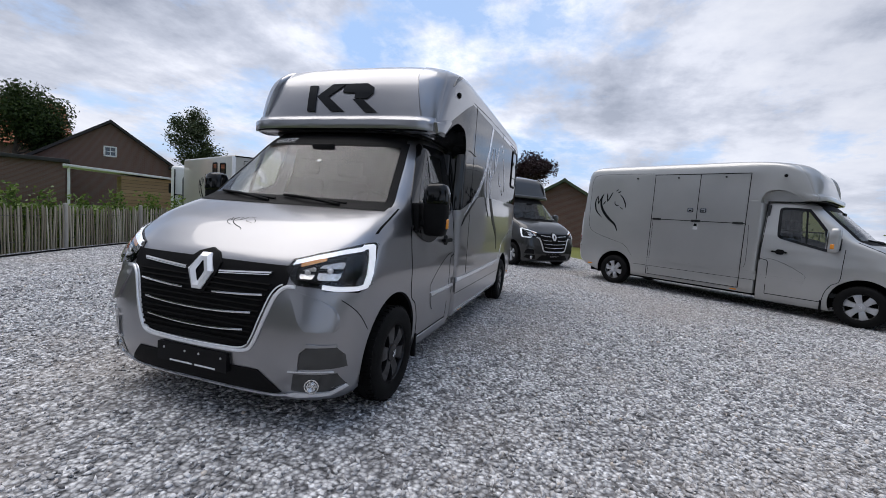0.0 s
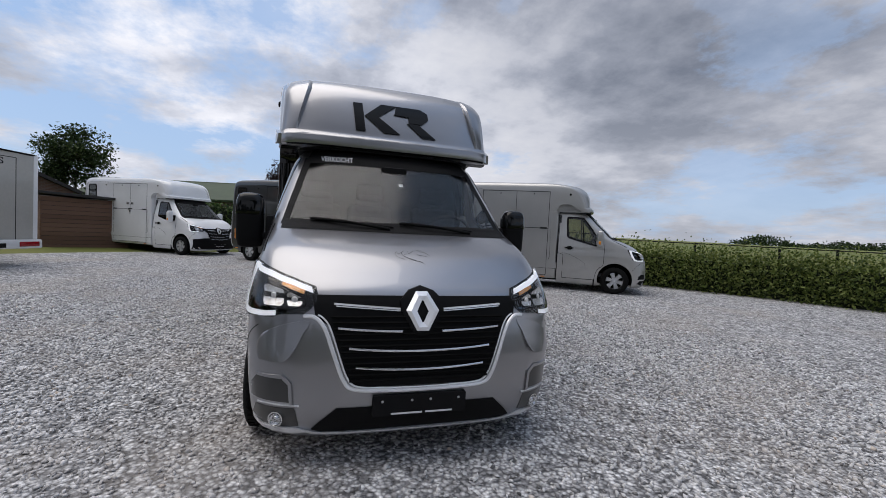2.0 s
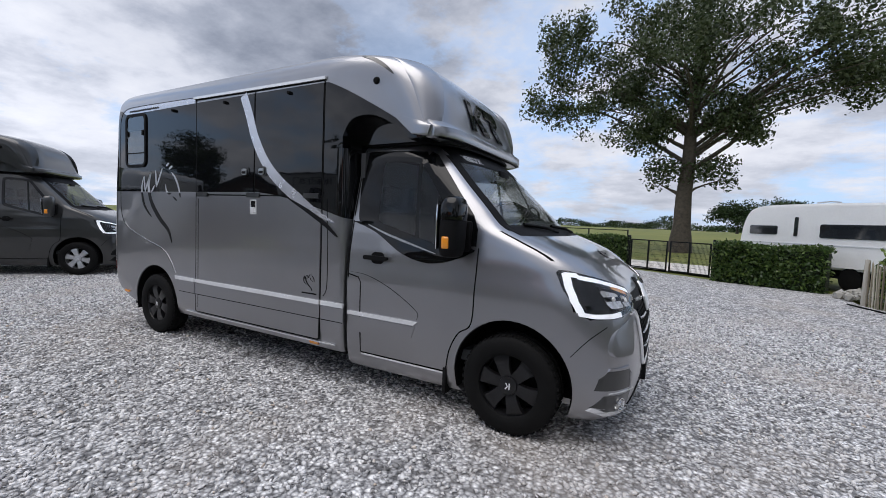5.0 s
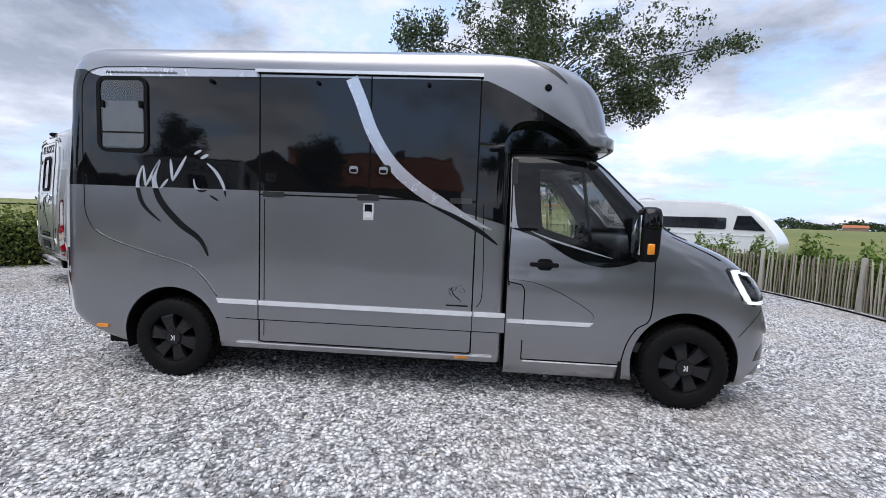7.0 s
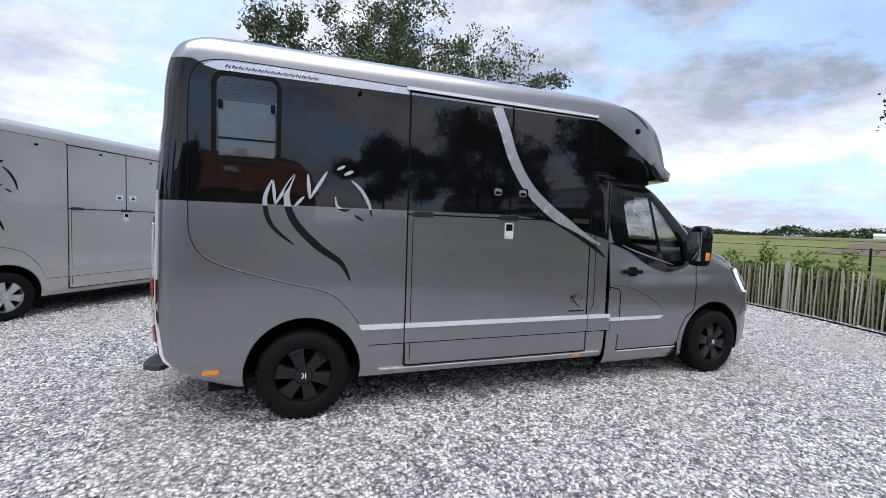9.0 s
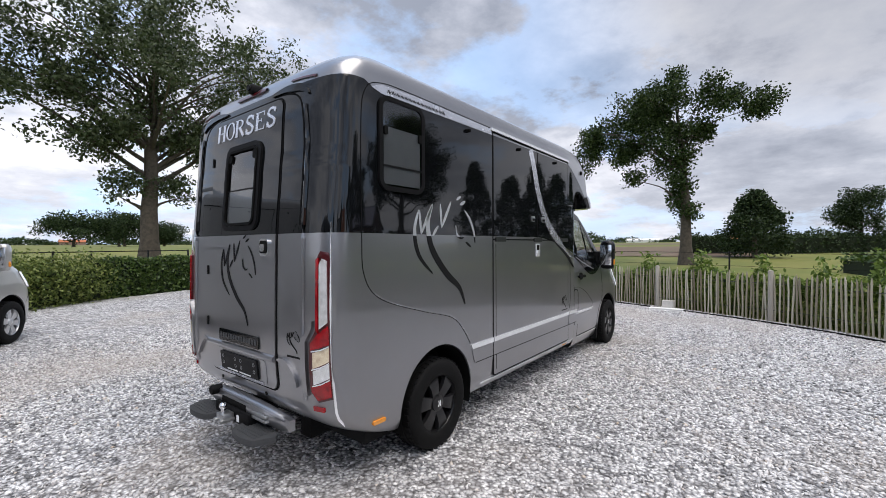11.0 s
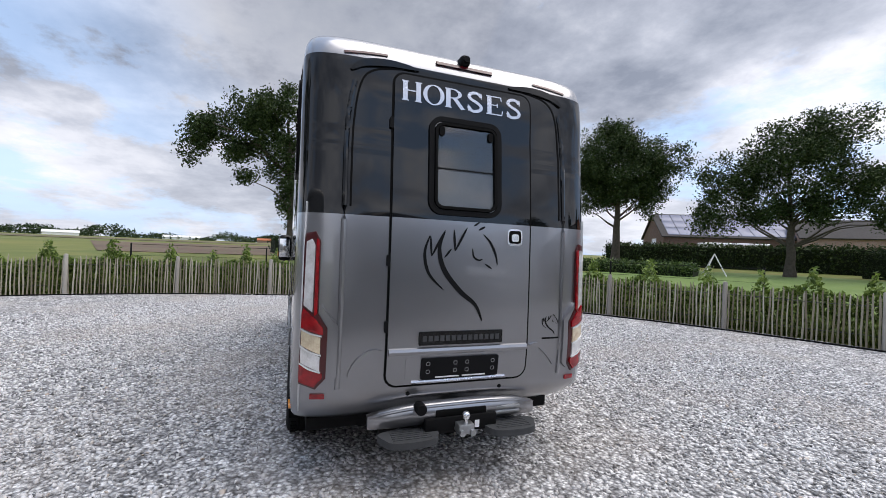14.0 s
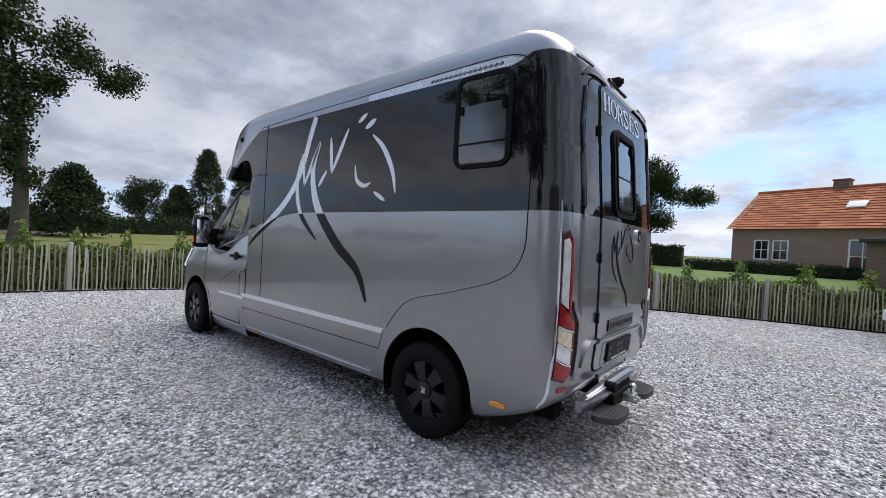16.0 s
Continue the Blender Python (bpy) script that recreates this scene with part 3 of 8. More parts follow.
def arc(cx, cz, r, a0, a1, k=24):
    return [(cx + r * math.cos(radians(a0 + (a1 - a0) * i / k)), cz + r * math.sin(radians(a0 + (a1 - a0) * i / k))) for i in range(k + 1)]


# a horse's head in brush strokes, in a box 1 wide and 1 high: points and thickness
STROKES = [
    ([(0.06, 0.84), (0.0, 0.67), (0.06, 0.47), (0.26, 0.31)], 0.045),
    ([(0.07, 0.84), (0.09, 0.64)], 0.03),
    ([(0.09, 0.64), (0.26, 0.90)], 0.035),
    ([(0.26, 0.89), (0.19, 0.72), (0.26, 0.51), (0.48, 0.30), (0.70, 0.16), (0.80, 0.0)], 0.075),
    ([(0.26, 0.63), (0.35, 0.72)], 0.03),
    ([(0.38, 0.91), (0.40, 0.70)], 0.035),
    ([(0.40, 0.70), (0.56, 0.94)], 0.035),
    ([(0.65, 0.96), (0.73, 1.0)], 0.03),
    ([(0.72, 0.92), (0.81, 0.96)], 0.035),
    ([(0.79, 0.88), (0.89, 0.80), (0.97, 0.68), (1.0, 0.57)], 0.035),
    ([(0.64, 0.73), (0.66, 0.65), (0.73, 0.615), (0.79, 0.63)], 0.028),
    ([(0.82, 0.58), (0.92, 0.53)], 0.025),
]


def horse_drawing(x0, z0, w, h, where, o=0.0035, thin=0.85):
    """All strokes of the drawing on a surface; w may be negative to face the other way."""
    shapes = []
    for pts, t in STROKES:
        line = smooth([(x0 + w * u, z0 + h * v) for u, v in pts], 6)
        shapes.append(ribbon(line, t * h * thin, where, o, -0.002, True))
    return joined(*shapes)


def wheel(parent, x, s, silver):
    """A road wheel: tyre with a tread, rim and six-spoke trim."""
    w = new("wheel")
    w.parent = parent
    w.matrix_basis = pose(x, s * 0.90, 0.345, 0, 0, 0 if s > 0 else 180)
    prof = [(0.212, -0.10), (0.222, -0.108), (0.29, -0.112), (0.325, -0.10), (0.340, -0.075), (0.343, -0.04), (0.336, -0.037), (0.336, -0.028),
            (0.343, -0.025), (0.343, 0.02), (0.336, 0.023), (0.336, 0.032), (0.343, 0.035), (0.340, 0.075), (0.328, 0.098), (0.315, 0.105),
            (0.29, 0.114), (0.25, 0.112), (0.222, 0.106), (0.212, 0.098), (0.212, -0.10)]
    tyre = part("tyre", lathe(prof, 64), M["rubber"], w, "black rubber tyre")
    treads = []
    for i in range(44):
        a = 2 * math.pi * i / 44
        for q in (-0.075, 0.05):
            b = block((-0.012, q, 0.334), (0.012, q + 0.036, 0.3475))
            b.transform(Matrix.Rotation(a, 4, "Y"))
            treads.append(b)
    tagged(part("tread", joined(*treads), M["rubber"], tyre), kind="stuff")
    look_of = M["alloy"] if silver else M["alloy_black"]
    part("rim", lathe([(0.215, -0.09), (0.205, -0.02), (0.20, 0.03), (0.212, 0.09), (0.222, 0.104), (0.226, 0.098), (0.216, -0.09)], 48), look_of, w)
    part("brake_drum", lathe([(0, 0.0), (0.19, 0.0), (0.205, -0.05), (0, -0.06)], 32), M["black_matt"], w)
    spokes = []
    for i in range(6):
        a = 2 * math.pi * i / 6 + 0.3
        P = []
        for r, hw, d in ((0.05, 0.036, 0.075), (0.10, 0.040, 0.088), (0.15, 0.046, 0.092), (0.19, 0.056, 0.088), (0.214, 0.064, 0.080)):
            for side in (-1, 1):
                P.append((side * hw, d, r))
        k = len(P)
        V = P + [(p[0] * 1.12, p[1] - 0.03, p[2]) for p in P]
        F = []
        for q in range(0, k - 2, 2):
            F += [(q, q + 1, q + 3, q + 2), (q, q + 2, k + q + 2, k + q), (q + 1, k + q + 1, k + q + 3, q + 3)]
        F += [(0, k, k + 1, 1), (k - 2, k - 1, 2 * k - 1, 2 * k - 2)]
        spokes.append(moved((V, F), Matrix.Rotation(a, 4, "Y")))
    part("wheel_trim", joined(lathe([(0, 0.098), (0.03, 0.097), (0.062, 0.088), (0.07, 0.06), (0, 0.05)], 32), *spokes), look_of, w, "six-spoke wheel trim")
    flatten = lambda u, v, o: (u, 0.0985 + o, v)
    part("hub_badge", joined(ribbon([(-0.014, 0.022), (-0.014, -0.022)], 0.008, flatten, 0.001), ribbon([(0.012, 0.022), (-0.002, 0.0), (0.014, -0.022)], 0.008, flatten, 0.001)),
         M["decal_white"], w)
    return w


def seat(parent, x, y, width):
    s = new("cab_seat")
    s.parent = parent
    part("cushion", block((x - 0.02, y - width / 2, 0.78), (x + 0.46, y + width / 2, 0.93), 0.05, 3), M["seat"], s)
    b = block((-0.06, y - width / 2 + 0.02, 0), (0.06, y + width / 2 - 0.02, 0.62), 0.05, 3)
    b.transform(Matrix.Translation((x, 0, 0.9)) @ Matrix.Rotation(radians(-12), 4, "Y"))
    part("backrest", b, M["seat"], s)
    h = block((-0.045, y - 0.13, 0), (0.045, y + 0.13, 0.19), 0.04, 3)
    h.transform(Matrix.Translation((x - 0.15, 0, 1.55)))
    part("headrest", h, M["seat"], s)


def tow_gear(truck):
    bar = new("tow_bar")
    bar.parent = truck
    bar.location = (0.055, 0, 0.025)
    part("beam", block((-5.50, -0.24, 0.30), (-5.40, 0.24, 0.40), 0.01), M["black"], bar)
    part("arm", block((-5.42, -0.06, 0.30), (-5.0, 0.06, 0.38), 0.01), M["black"], bar)
    ball = bmesh.new()
    bmesh.ops.create_uvsphere(ball, u_segments=20, v_segments=12, radius=0.026)
    ball.transform(Matrix.Translation((-5.555, 0, 0.425)))
    part("tow_ball", joined(ball, rod((-5.555, 0, 0.33), (-5.555, 0, 0.41), 0.013)), M["chrome"], bar, "chrome tow ball")
    part("coupling", joined(block((-5.58, -0.05, 0.315), (-5.50, 0.05, 0.375), 0.008), rod((-5.60, -0.035, 0.33), (-5.49, -0.035, 0.33), 0.018), rod((-5.60, 0.035, 0.33), (-5.49, 0.035, 0.33), 0.018)), M["steel"], bar)
    part("sticker", block((-5.504, -0.115, 0.32), (-5.5, -0.085, 0.365)), M["decal_white"], bar)
    for s in (-1, 1):
        P = [(-5.57, s * 0.18), (-5.61, s * 0.30), (-5.60, s * 0.44), (-5.55, s * 0.49), (-5.44, s * 0.50), (-5.40, s * 0.18)]
        V = [(x, y, 0.285) for x, y in smooth(P, 4, True)]
        k = len(V)
        V += [(x, y, 0.325) for x, y, _ in V]
        F = [tuple(range(k)), tuple(range(k, 2 * k))] + [(i, (i + 1) % k, k + (i + 1) % k, k + i) for i in range(k)]
        part("step_plate", joined((V, F), *[block((-5.57 + 0.025 * i, min(s * 0.22, s * 0.45), 0.325), (-5.56 + 0.025 * i, max(s * 0.22, s * 0.45), 0.329)) for i in range(6)]), M["cabin"], bar, "dark grey plastic step")


def horse_truck(name, label, m, body, cab, silver_wheels, main=False, drawing="decal_black", bumper=None, group="", doors=True, left_window=True):
    """A horse truck: van cab with a moulded horse box that reaches over it. Front axle at the origin, nose to +x."""
    T = thing(name, label, "horse truck", group, "", m @ Matrix.Translation((0, 0.015, 0)) @ Matrix.Diagonal((1, 1.015, 1, 1)))
    B, C = M[body], M[cab]
    seam = M["black_matt"]
    # box
    low = carve(loft(list(np.linspace(0.29, 0.6, 9)) + list(np.linspace(0.68, 2.02, 14)), body_ring(LOWER)), [well(-4.332, 0.43, 1), well(-4.332, 0.43, -1)])
    hood_poly = [(-1.53, 1.95)] + [(-1.53, 2.12)] + smooth([(-1.53, 2.12), (-1.44, 2.25), (-1.25, 2.275), (-1.08, 2.21), (-0.92, 2.10)], 5)[1:] + [(-0.90, 1.95)]
    up_levels = [2.02, 2.05, 2.07, 2.074, 2.078, 2.10, 2.13, 2.165, 2.175, 2.185, 2.2] + list(np.linspace(2.25, 2.6, 9)) + list(np.linspace(2.63, 2.857, 15))
    top = carve(loft(up_levels, body_ring(UPPER)), [prism(hood_poly, 0.83, 1.2), prism(hood_poly, -1.2, -0.83)])
    part("box_body", joined(low, top), B, T, "", 40)
    part("box_floor", block((-5.0, -0.9, 0.25), (-1.5, 0.9, 0.33)), M["under"], T)
    part("chassis", joined(block((-5.1, -0.45, 0.2), (0.4, -0.33, 0.34)), block((-5.1, 0.33, 0.2), (0.4, 0.45, 0.34)), rod((-4.332, -0.85, 0.33), (-4.332, 0.85, 0.33), 0.05), rod((0, -0.85, 0.33), (0, 0.85, 0.33), 0.04)), M["under"], T)
    # cab shell with window openings
    levels = list(np.linspace(0.19, 0.93, 19)) + list(np.linspace(0.96, 1.42, 20)) + list(np.linspace(1.45, 2.11, 28))
    shell = carve(loft(levels, cab_ring), [well(0, 0.425, 1), well(0, 0.425, -1)])
    screen = [(-0.80, 1.43), (0.80, 1.43), (0.68, 1.99), (-0.68, 1.99)]
    glass_side = smooth([(-1.24, 1.885), (-1.22, 1.93), (-1.165, 1.942), (-0.87, 1.925), (-0.81, 1.89), (-0.52, 1.50), (-0.47, 1.29), (-0.49, 1.245), (-0.55, 1.235), (-1.12, 1.385), (-1.19, 1.42), (-1.215, 1.48)], 4, True)

    def inside(p, poly):
        hit = False
        for (x0, y0), (x1, y1) in zip(poly, poly[1:] + poly[:1]):
            if (y0 > p[1]) != (y1 > p[1]) and p[0] < x0 + (x1 - x0) * (p[1] - y0) / (y1 - y0):
                hit = not hit
        return hit

    gone = []
    for f in shell.faces:
        c = f.calc_center_median()
        nrm = f.normal
        if nrm.x > 0.45 and inside((c.y, c.z), screen):
            gone.append(f)
        elif abs(nrm.y) > 0.5 and abs(c.y) > 0.6 and inside((c.x, c.z), glass_side):
            gone.append(f)
        elif nrm.x < -0.9 and c.x < -1.4:
            gone.append(f)
    bmesh.ops.delete(shell, geom=gone, context="FACES")
    part("cab_shell", shell, C, T, "", 40)
    part("overhang_seal", loft([2.06, 2.088], lambda z: [(x, y * 1.01, z) for x, y, _ in cab_ring(2.02)]), M["black"], T)
    wind = part("windscreen", plate(screen, front_at, 0.004, 0.001, 14, 26), M["screen"], T, "windscreen reflecting the clouds")
    edge = smooth([(-0.835, 1.40), (-0.79, 1.60), (-0.70, 1.975)], 8)
    gasket = [ribbon(edge, 0.05, front_at, 0.008), ribbon([(-y, z) for y, z in edge], 0.05, front_at, 0.008)]
    gasket.append(plate([(-0.72, 1.925), (0.72, 1.925), (0.66, 2.09), (-0.66, 2.09)], front_at, 0.009, 0, 6, 30))
    gasket.append(plate([(-0.85, 1.375), (0.85, 1.375), (0.84, 1.445), (-0.84, 1.445)], front_at, 0.009, 0, 4, 30))
    part("screen_surround", joined(*gasket), M["black"], T)
    if main:
        part("sensor_sticker", plate(rounded(0.025, 1.757, 0.06, 1.782, 0.004), front_at, 0.002, 0.005, 2, 2), M["decal_white"], wind, "small white sticker")
        letters("VERKOCHT", -0.60, -0.34, 1.945, 1.995, front_at, "sold_sticker", M["decal_white"], wind, "white lettering on a black band", 0.01, 0.012)
    for y0, tip in ((-0.10, (-0.66, 1.455)), (0.52, (-0.02, 1.45))):
        a, b = front_at(y0, 1.40, 0.03), front_at(tip[0], tip[1], 0.035)
        part("wiper", joined(tube([a, [(p + q) / 2 + (0.02, 0, 0.01)[i] for i, (p, q) in enumerate(zip(a, b))], b], 0.011), tube([front_at(y0 + 0.03 + (tip[0] - y0) * k / 6, 1.415 + (tip[1] - 1.415) * k / 6, 0.022) for k in range(7)], 0.008)), M["black"], T)
    # cab interior
    part("dashboard", block((-0.42, -0.84, 1.02), (-0.02, 0.84, 1.36), 0.08, 3), M["cabin"], T)
    part("cab_floor", block((-1.44, -0.88, 0.42), (-0.1, 0.88, 0.5)), M["cabin"], T)
    part("bulkhead", block((-1.445, -0.86, 0.4), (-1.40, 0.86, 2.0)), M["cabin"], T)
    for y, w in ((0.52, 0.5), (-0.12, 0.46), (-0.6, 0.46)):
        seat(T, -1.12, y, w)
    ring = [(0.0, 0.2 * math.cos(a), 0.2 * math.sin(a)) for a in np.linspace(0, 2 * math.pi, 25)[:-1]]
    part("steering_wheel", moved(joined(tube(ring, 0.016, 8, True), block((-0.01, -0.19, -0.02), (0.01, 0.19, 0.02)), rod((0, 0, 0), (0.22, 0, 0), 0.03)), pose(-0.55, 0.5, 1.32, 0, 25, 0)), M["cabin"], T)
    part("interior_mirror", block((-0.50, -0.11, 1.86), (-0.47, 0.11, 1.93), 0.012), M["black"], T)
    # cab sides
    for s in (1, -1):
        W = on_cab(s)
        door = new("cab_door")
        door.parent = T
        part("side_window", plate(glass_side, W, 0.004, 0.001, 16, 14), M["window"] if main else M["tint"], door, "side window")
        part("window_seal", ribbon(glass_side, 0.045, W, 0.008, -0.004, False, True), M["black_gloss"], door)
        # on the main truck, black stands for body paint shaded by the overhang
        grown = [(-0.9 + (x + 0.9) * (1.575 if x < -0.9 else 1.0), z + (0.075 if z > 1.7 else 0.0)) for x, z in glass_side]
        k = len(grown)
        V = [W(x + (gx - x) * q / 3, z + (gz - z) * q / 3, 0.0035) for (x, z), (gx, gz) in zip(glass_side, grown) for q in range(4)]
        part("window_frame", (V, [(4 * i + q, 4 * i + q + 1, 4 * ((i + 1) % k) + q + 1, 4 * ((i + 1) % k) + q) for i in range(k) for q in range(3) if grown[i] != glass_side[i]]), M["black_gloss"] if main else C, door)
        part("window_bar", ribbon([(-0.865, 1.925), (-0.80, 1.32)], 0.028, W, 0.009), M["black_gloss"], door)
        if main:
            black_lo = smooth([(-1.44, 1.42), (-1.2, 1.34), (-0.95, 1.195), (-0.75, 1.135), (-0.58, 1.14), (-0.42, 1.19), (-0.305, 1.25)], 5)
            black_hi = smooth([(-1.275, 1.425), (-1.2, 1.385), (-0.85, 1.30), (-0.55, 1.215), (-0.455, 1.225), (-0.43, 1.26), (-0.36, 1.28)], 5)
            n = min(len(black_lo), len(black_hi))
            V, F = [], []
            for a, b in zip(black_lo[:n], black_hi[:n]):
                for q in range(5):
                    V.append(W(a[0] + (b[0] - a[0]) * q / 4, a[1] + (b[1] - a[1]) * q / 4, 0.0045))
            for i in range(n - 1):
                F += [(i * 5 + q, i * 5 + q + 1, i * 5 + q + 6, i * 5 + q + 5) for q in range(4)]
            fr = [(-0.82, 1.94), (-0.50, 1.50), (-0.445, 1.28), (-0.30, 1.28), (-0.30, 1.40), (-0.345, 1.50), (-0.74, 1.97), (-0.80, 2.0)]
            part("black_panel", joined((V, F), plate(fr, W, 0.006, 0, 22, 5)), M["black_gloss"], door, "gloss black window surround")
            part("silver_flash", ribbon(smooth([(-1.28, 1.40), (-1.1, 1.335), (-0.85, 1.265), (-0.62, 1.205)], 6), 0.016, W, 0.011, 0, True), M["steel"], door)
        outline = smooth([(-1.44, 2.03), (-1.44, 1.5), (-1.44, 0.95), (-1.30, 0.88), (-1.30, 0.33)], 5)
        seams = [ribbon(outline[:11], 0.012, W, 0.0015), ribbon([(-1.31, 0.33), (-0.50, 0.33)], 0.012, W, 0.0015),
                 ribbon(smooth([(-0.50, 0.33), (-0.47, 0.5), (-0.40, 0.64), (-0.30, 0.73), (-0.285, 1.0), (-0.28, 1.27)], 6), 0.010, W, 0.0015),
                 ribbon([(-1.31, 0.33), (-1.31, 0.92), (-1.335, 0.96), (-1.44, 0.98)], 0.010, W, 0.0015)]
        part("door_seam", joined(*seams), seam, door)
        # pressed crease in the door, its shade drawn as a thin dark line
        crease = smooth([(-1.42, 1.0), (-1.25, 0.985), (-1.05, 0.92), (-0.85, 0.815), (-0.75, 0.74), (-0.76, 0.68)], 6)
        part("door_crease", ribbon(crease, 0.005, W, 0.0015, -0.002, True), seam, door)
        part("rub_strip", plate([(-1.44, 0.640), (-0.78, 0.640), (-0.745, 0.672), (-1.44, 0.672)], W, 0.012, 0, 2, 10), M["silver_trim"] if main else C, door, "silver rub strip" if main else "")
        part("rub_panel", plate([(-1.42, 0.50), (-0.86, 0.50), (-0.80, 0.54), (-0.77, 0.63), (-1.42, 0.63)], W, 0.006, 0, 4, 10), C, door)
        part("sill_line", ribbon([(-1.30, 0.318), (-0.52, 0.318)], 0.012, W, 0.006), M["silver_trim"] if main else C, door)
        hp = lambda u, v, o: W(u, v, o)
        part("door_handle", joined(plate(rounded(-1.28, 1.115, -1.05, 1.15, 0.015), hp, 0.035, 0.015, 2, 6), plate(rounded(-1.22, 1.085, -1.09, 1.18, 0.04), hp, 0.004, 0, 4, 6), plate(rounded(-1.28, 1.12, -1.24, 1.145, 0.008), hp, 0.03, 0, 2, 2), plate(rounded(-1.09, 1.12, -1.05, 1.145, 0.008), hp, 0.03, 0, 2, 2)), M["black"], door)
        # wheel well and mirror
        part("wheel_liner", liner(0.0, 0.418, s, 0.965), M["void"], T)
        part("bumper_seam", ribbon(smooth([(0.40, 0.62), (0.50, 0.74), (0.60, 0.83)], 5), 0.005, W, 0.0015), seam, T)
        part("mud_flap", block((-0.52, min(s * 0.80, s * 0.97), 0.16), (-0.49, max(s * 0.80, s * 0.97), 0.36), 0.005), M["black"], T)
        mir = new("door_mirror")
        mir.parent = T
        y0 = s * (cab_side(-0.42, 1.38))
        part("mirror_arm", joined(block((-0.47, min(y0, y0 + s * 0.13), 1.27), (-0.37, max(y0, y0 + s * 0.13), 1.33), 0.02), block((-0.47, min(y0 - s * 0.02, y0 + s * 0.05), 1.24), (-0.34, max(y0 - s * 0.02, y0 + s * 0.05), 1.46), 0.02)), M["black"], mir)
        sec = [(1.205, 0.6), (1.22, 0.86), (1.27, 0.97), (1.36, 1.0), (1.48, 1.0), (1.56, 0.95), (1.605, 0.80), (1.622, 0.52)]
        def shell_ring(z, k, grow=0.0):
            cx, cy, rx, ry = -0.415, y0 + s * 0.165, (0.078 + grow) * k, (0.098 + grow) * k
            return [(cx + rx * math.copysign(abs(math.cos(a)) ** 0.62, math.cos(a)) + 0.02 * (z - 1.4), cy + ry * math.copysign(abs(math.sin(a)) ** 0.62, math.sin(a)), z) for a in np.linspace(0, 2 * math.pi, 25)[:-1]]
        def stack(rows, grow=0.0):
            V = [p for z, k in rows for p in shell_ring(z, k, grow)]
            F = [(i * 24 + j, i * 24 + (j + 1) % 24, (i + 1) * 24 + (j + 1) % 24, (i + 1) * 24 + j) for i in range(len(rows) - 1) for j in range(24)]
            return V, F + [tuple(range(24)), tuple((len(rows) - 1) * 24 + j for j in range(24))]
        part("mirror_head", stack(sec), M["black"] if main else C, mir, "", 50)
        part("mirror_cap", stack([(1.46, 0.985), (1.48, 1.0), (1.56, 0.955), (1.605, 0.815), (1.622, 0.53), (1.626, 0.3)], 0.004), M["black_gloss"] if main else C, mir, "", 50)
        part("mirror_glass", block((-0.506, min(y0 + s * 0.085, y0 + s * 0.245), 1.26), (-0.498, max(y0 + s * 0.085, y0 + s * 0.245), 1.56), 0.001), M["chrome"], mir)
        part("mirror_indicator", block((-0.45, min(y0 + s * 0.235, y0 + s * 0.270), 1.265), (-0.395, max(y0 + s * 0.235, y0 + s * 0.270), 1.35), 0.012, 3), M["amber"], mir, "amber indicator")
    # nose
    parts("bonnet_seam", ([ribbon(smooth([(s * 0.90, 1.40), (s * 0.915, 1.32), (s * 0.925, 1.22)], 6), 0.009, front_at, 0.0015) for s in (1, -1)]), seam, T)
    grille = new("grille")
    grille.parent = T
    up_poly = [(-0.62, 1.012), (-0.60, 0.90), (-0.52, 0.84), (-0.42, 0.56), (-0.36, 0.505), (0.36, 0.505), (0.42, 0.56), (0.52, 0.84), (0.60, 0.90), (0.62, 1.012)]
    part("grille_panel", plate(up_poly, front_at, 0.006, -0.004, 26, 30), M["black"], grille, "black slatted grille")
    slats = []
    for z in np.arange(0.545, 0.90, 0.032):
        h = 0.40 + (z - 0.52) * 0.30
        slats.append(tube([front_at(h * k / 10, z, 0.014) for k in range(-10, 11)], 0.008, 5))
    parts("grille_slat", slats, M["black_matt"], grille)
    if main:
        part("bonnet_drawing", horse_drawing(-0.12, 1.185, 0.23, 0.085, front_at, 0.003, 0.45), M["decal_black"], T, "thin black brush strokes")
    for z, h, w in ((0.945, 0.50, 0.013), (0.815, 0.475, 0.016), (0.705, 0.415, 0.016), (0.60, 0.375, 0.016)):
        if z > 0.9:
            for s in (1, -1):
                rim = [(s * 0.13, z - 0.004), (s * h, z + 0.022), (s * h * 0.98, z + 0.010), (s * 0.13, z - 0.015)]
                part("chrome_bar", joined(ribbon([rim[0], rim[1]], 0.009, front_at, 0.018), ribbon([rim[2], rim[3]], 0.005, front_at, 0.018)), M["bright_trim"], grille, "chrome grille bar")
        else:
            line = [(h * k / 12, z + 0.022 * (k / 12) ** 2) for k in range(-12, 13)]
            if z > 0.8:
                for s in (1, -1):
                    part("chrome_bar", tube([front_at(p[0], p[1], 0.018) for p in line if p[0] * s > 0.09], 0.0085, 8), M["chrome"], grille, "chrome grille bar")
            else:
                part("chrome_bar", tube([front_at(p[0], p[1], 0.018) for p in line], 0.0085, 8), M["chrome"], grille, "chrome grille bar")
    u_line = smooth([(0.66, 0.895), (0.60, 0.89), (0.545, 0.83), (0.49, 0.68), (0.44, 0.55), (0.38, 0.495), (0.2, 0.482), (0.0, 0.478), (-0.2, 0.482), (-0.38, 0.495), (-0.44, 0.55), (-0.49, 0.68), (-0.545, 0.83), (-0.60, 0.89), (-0.66, 0.895)], 5)
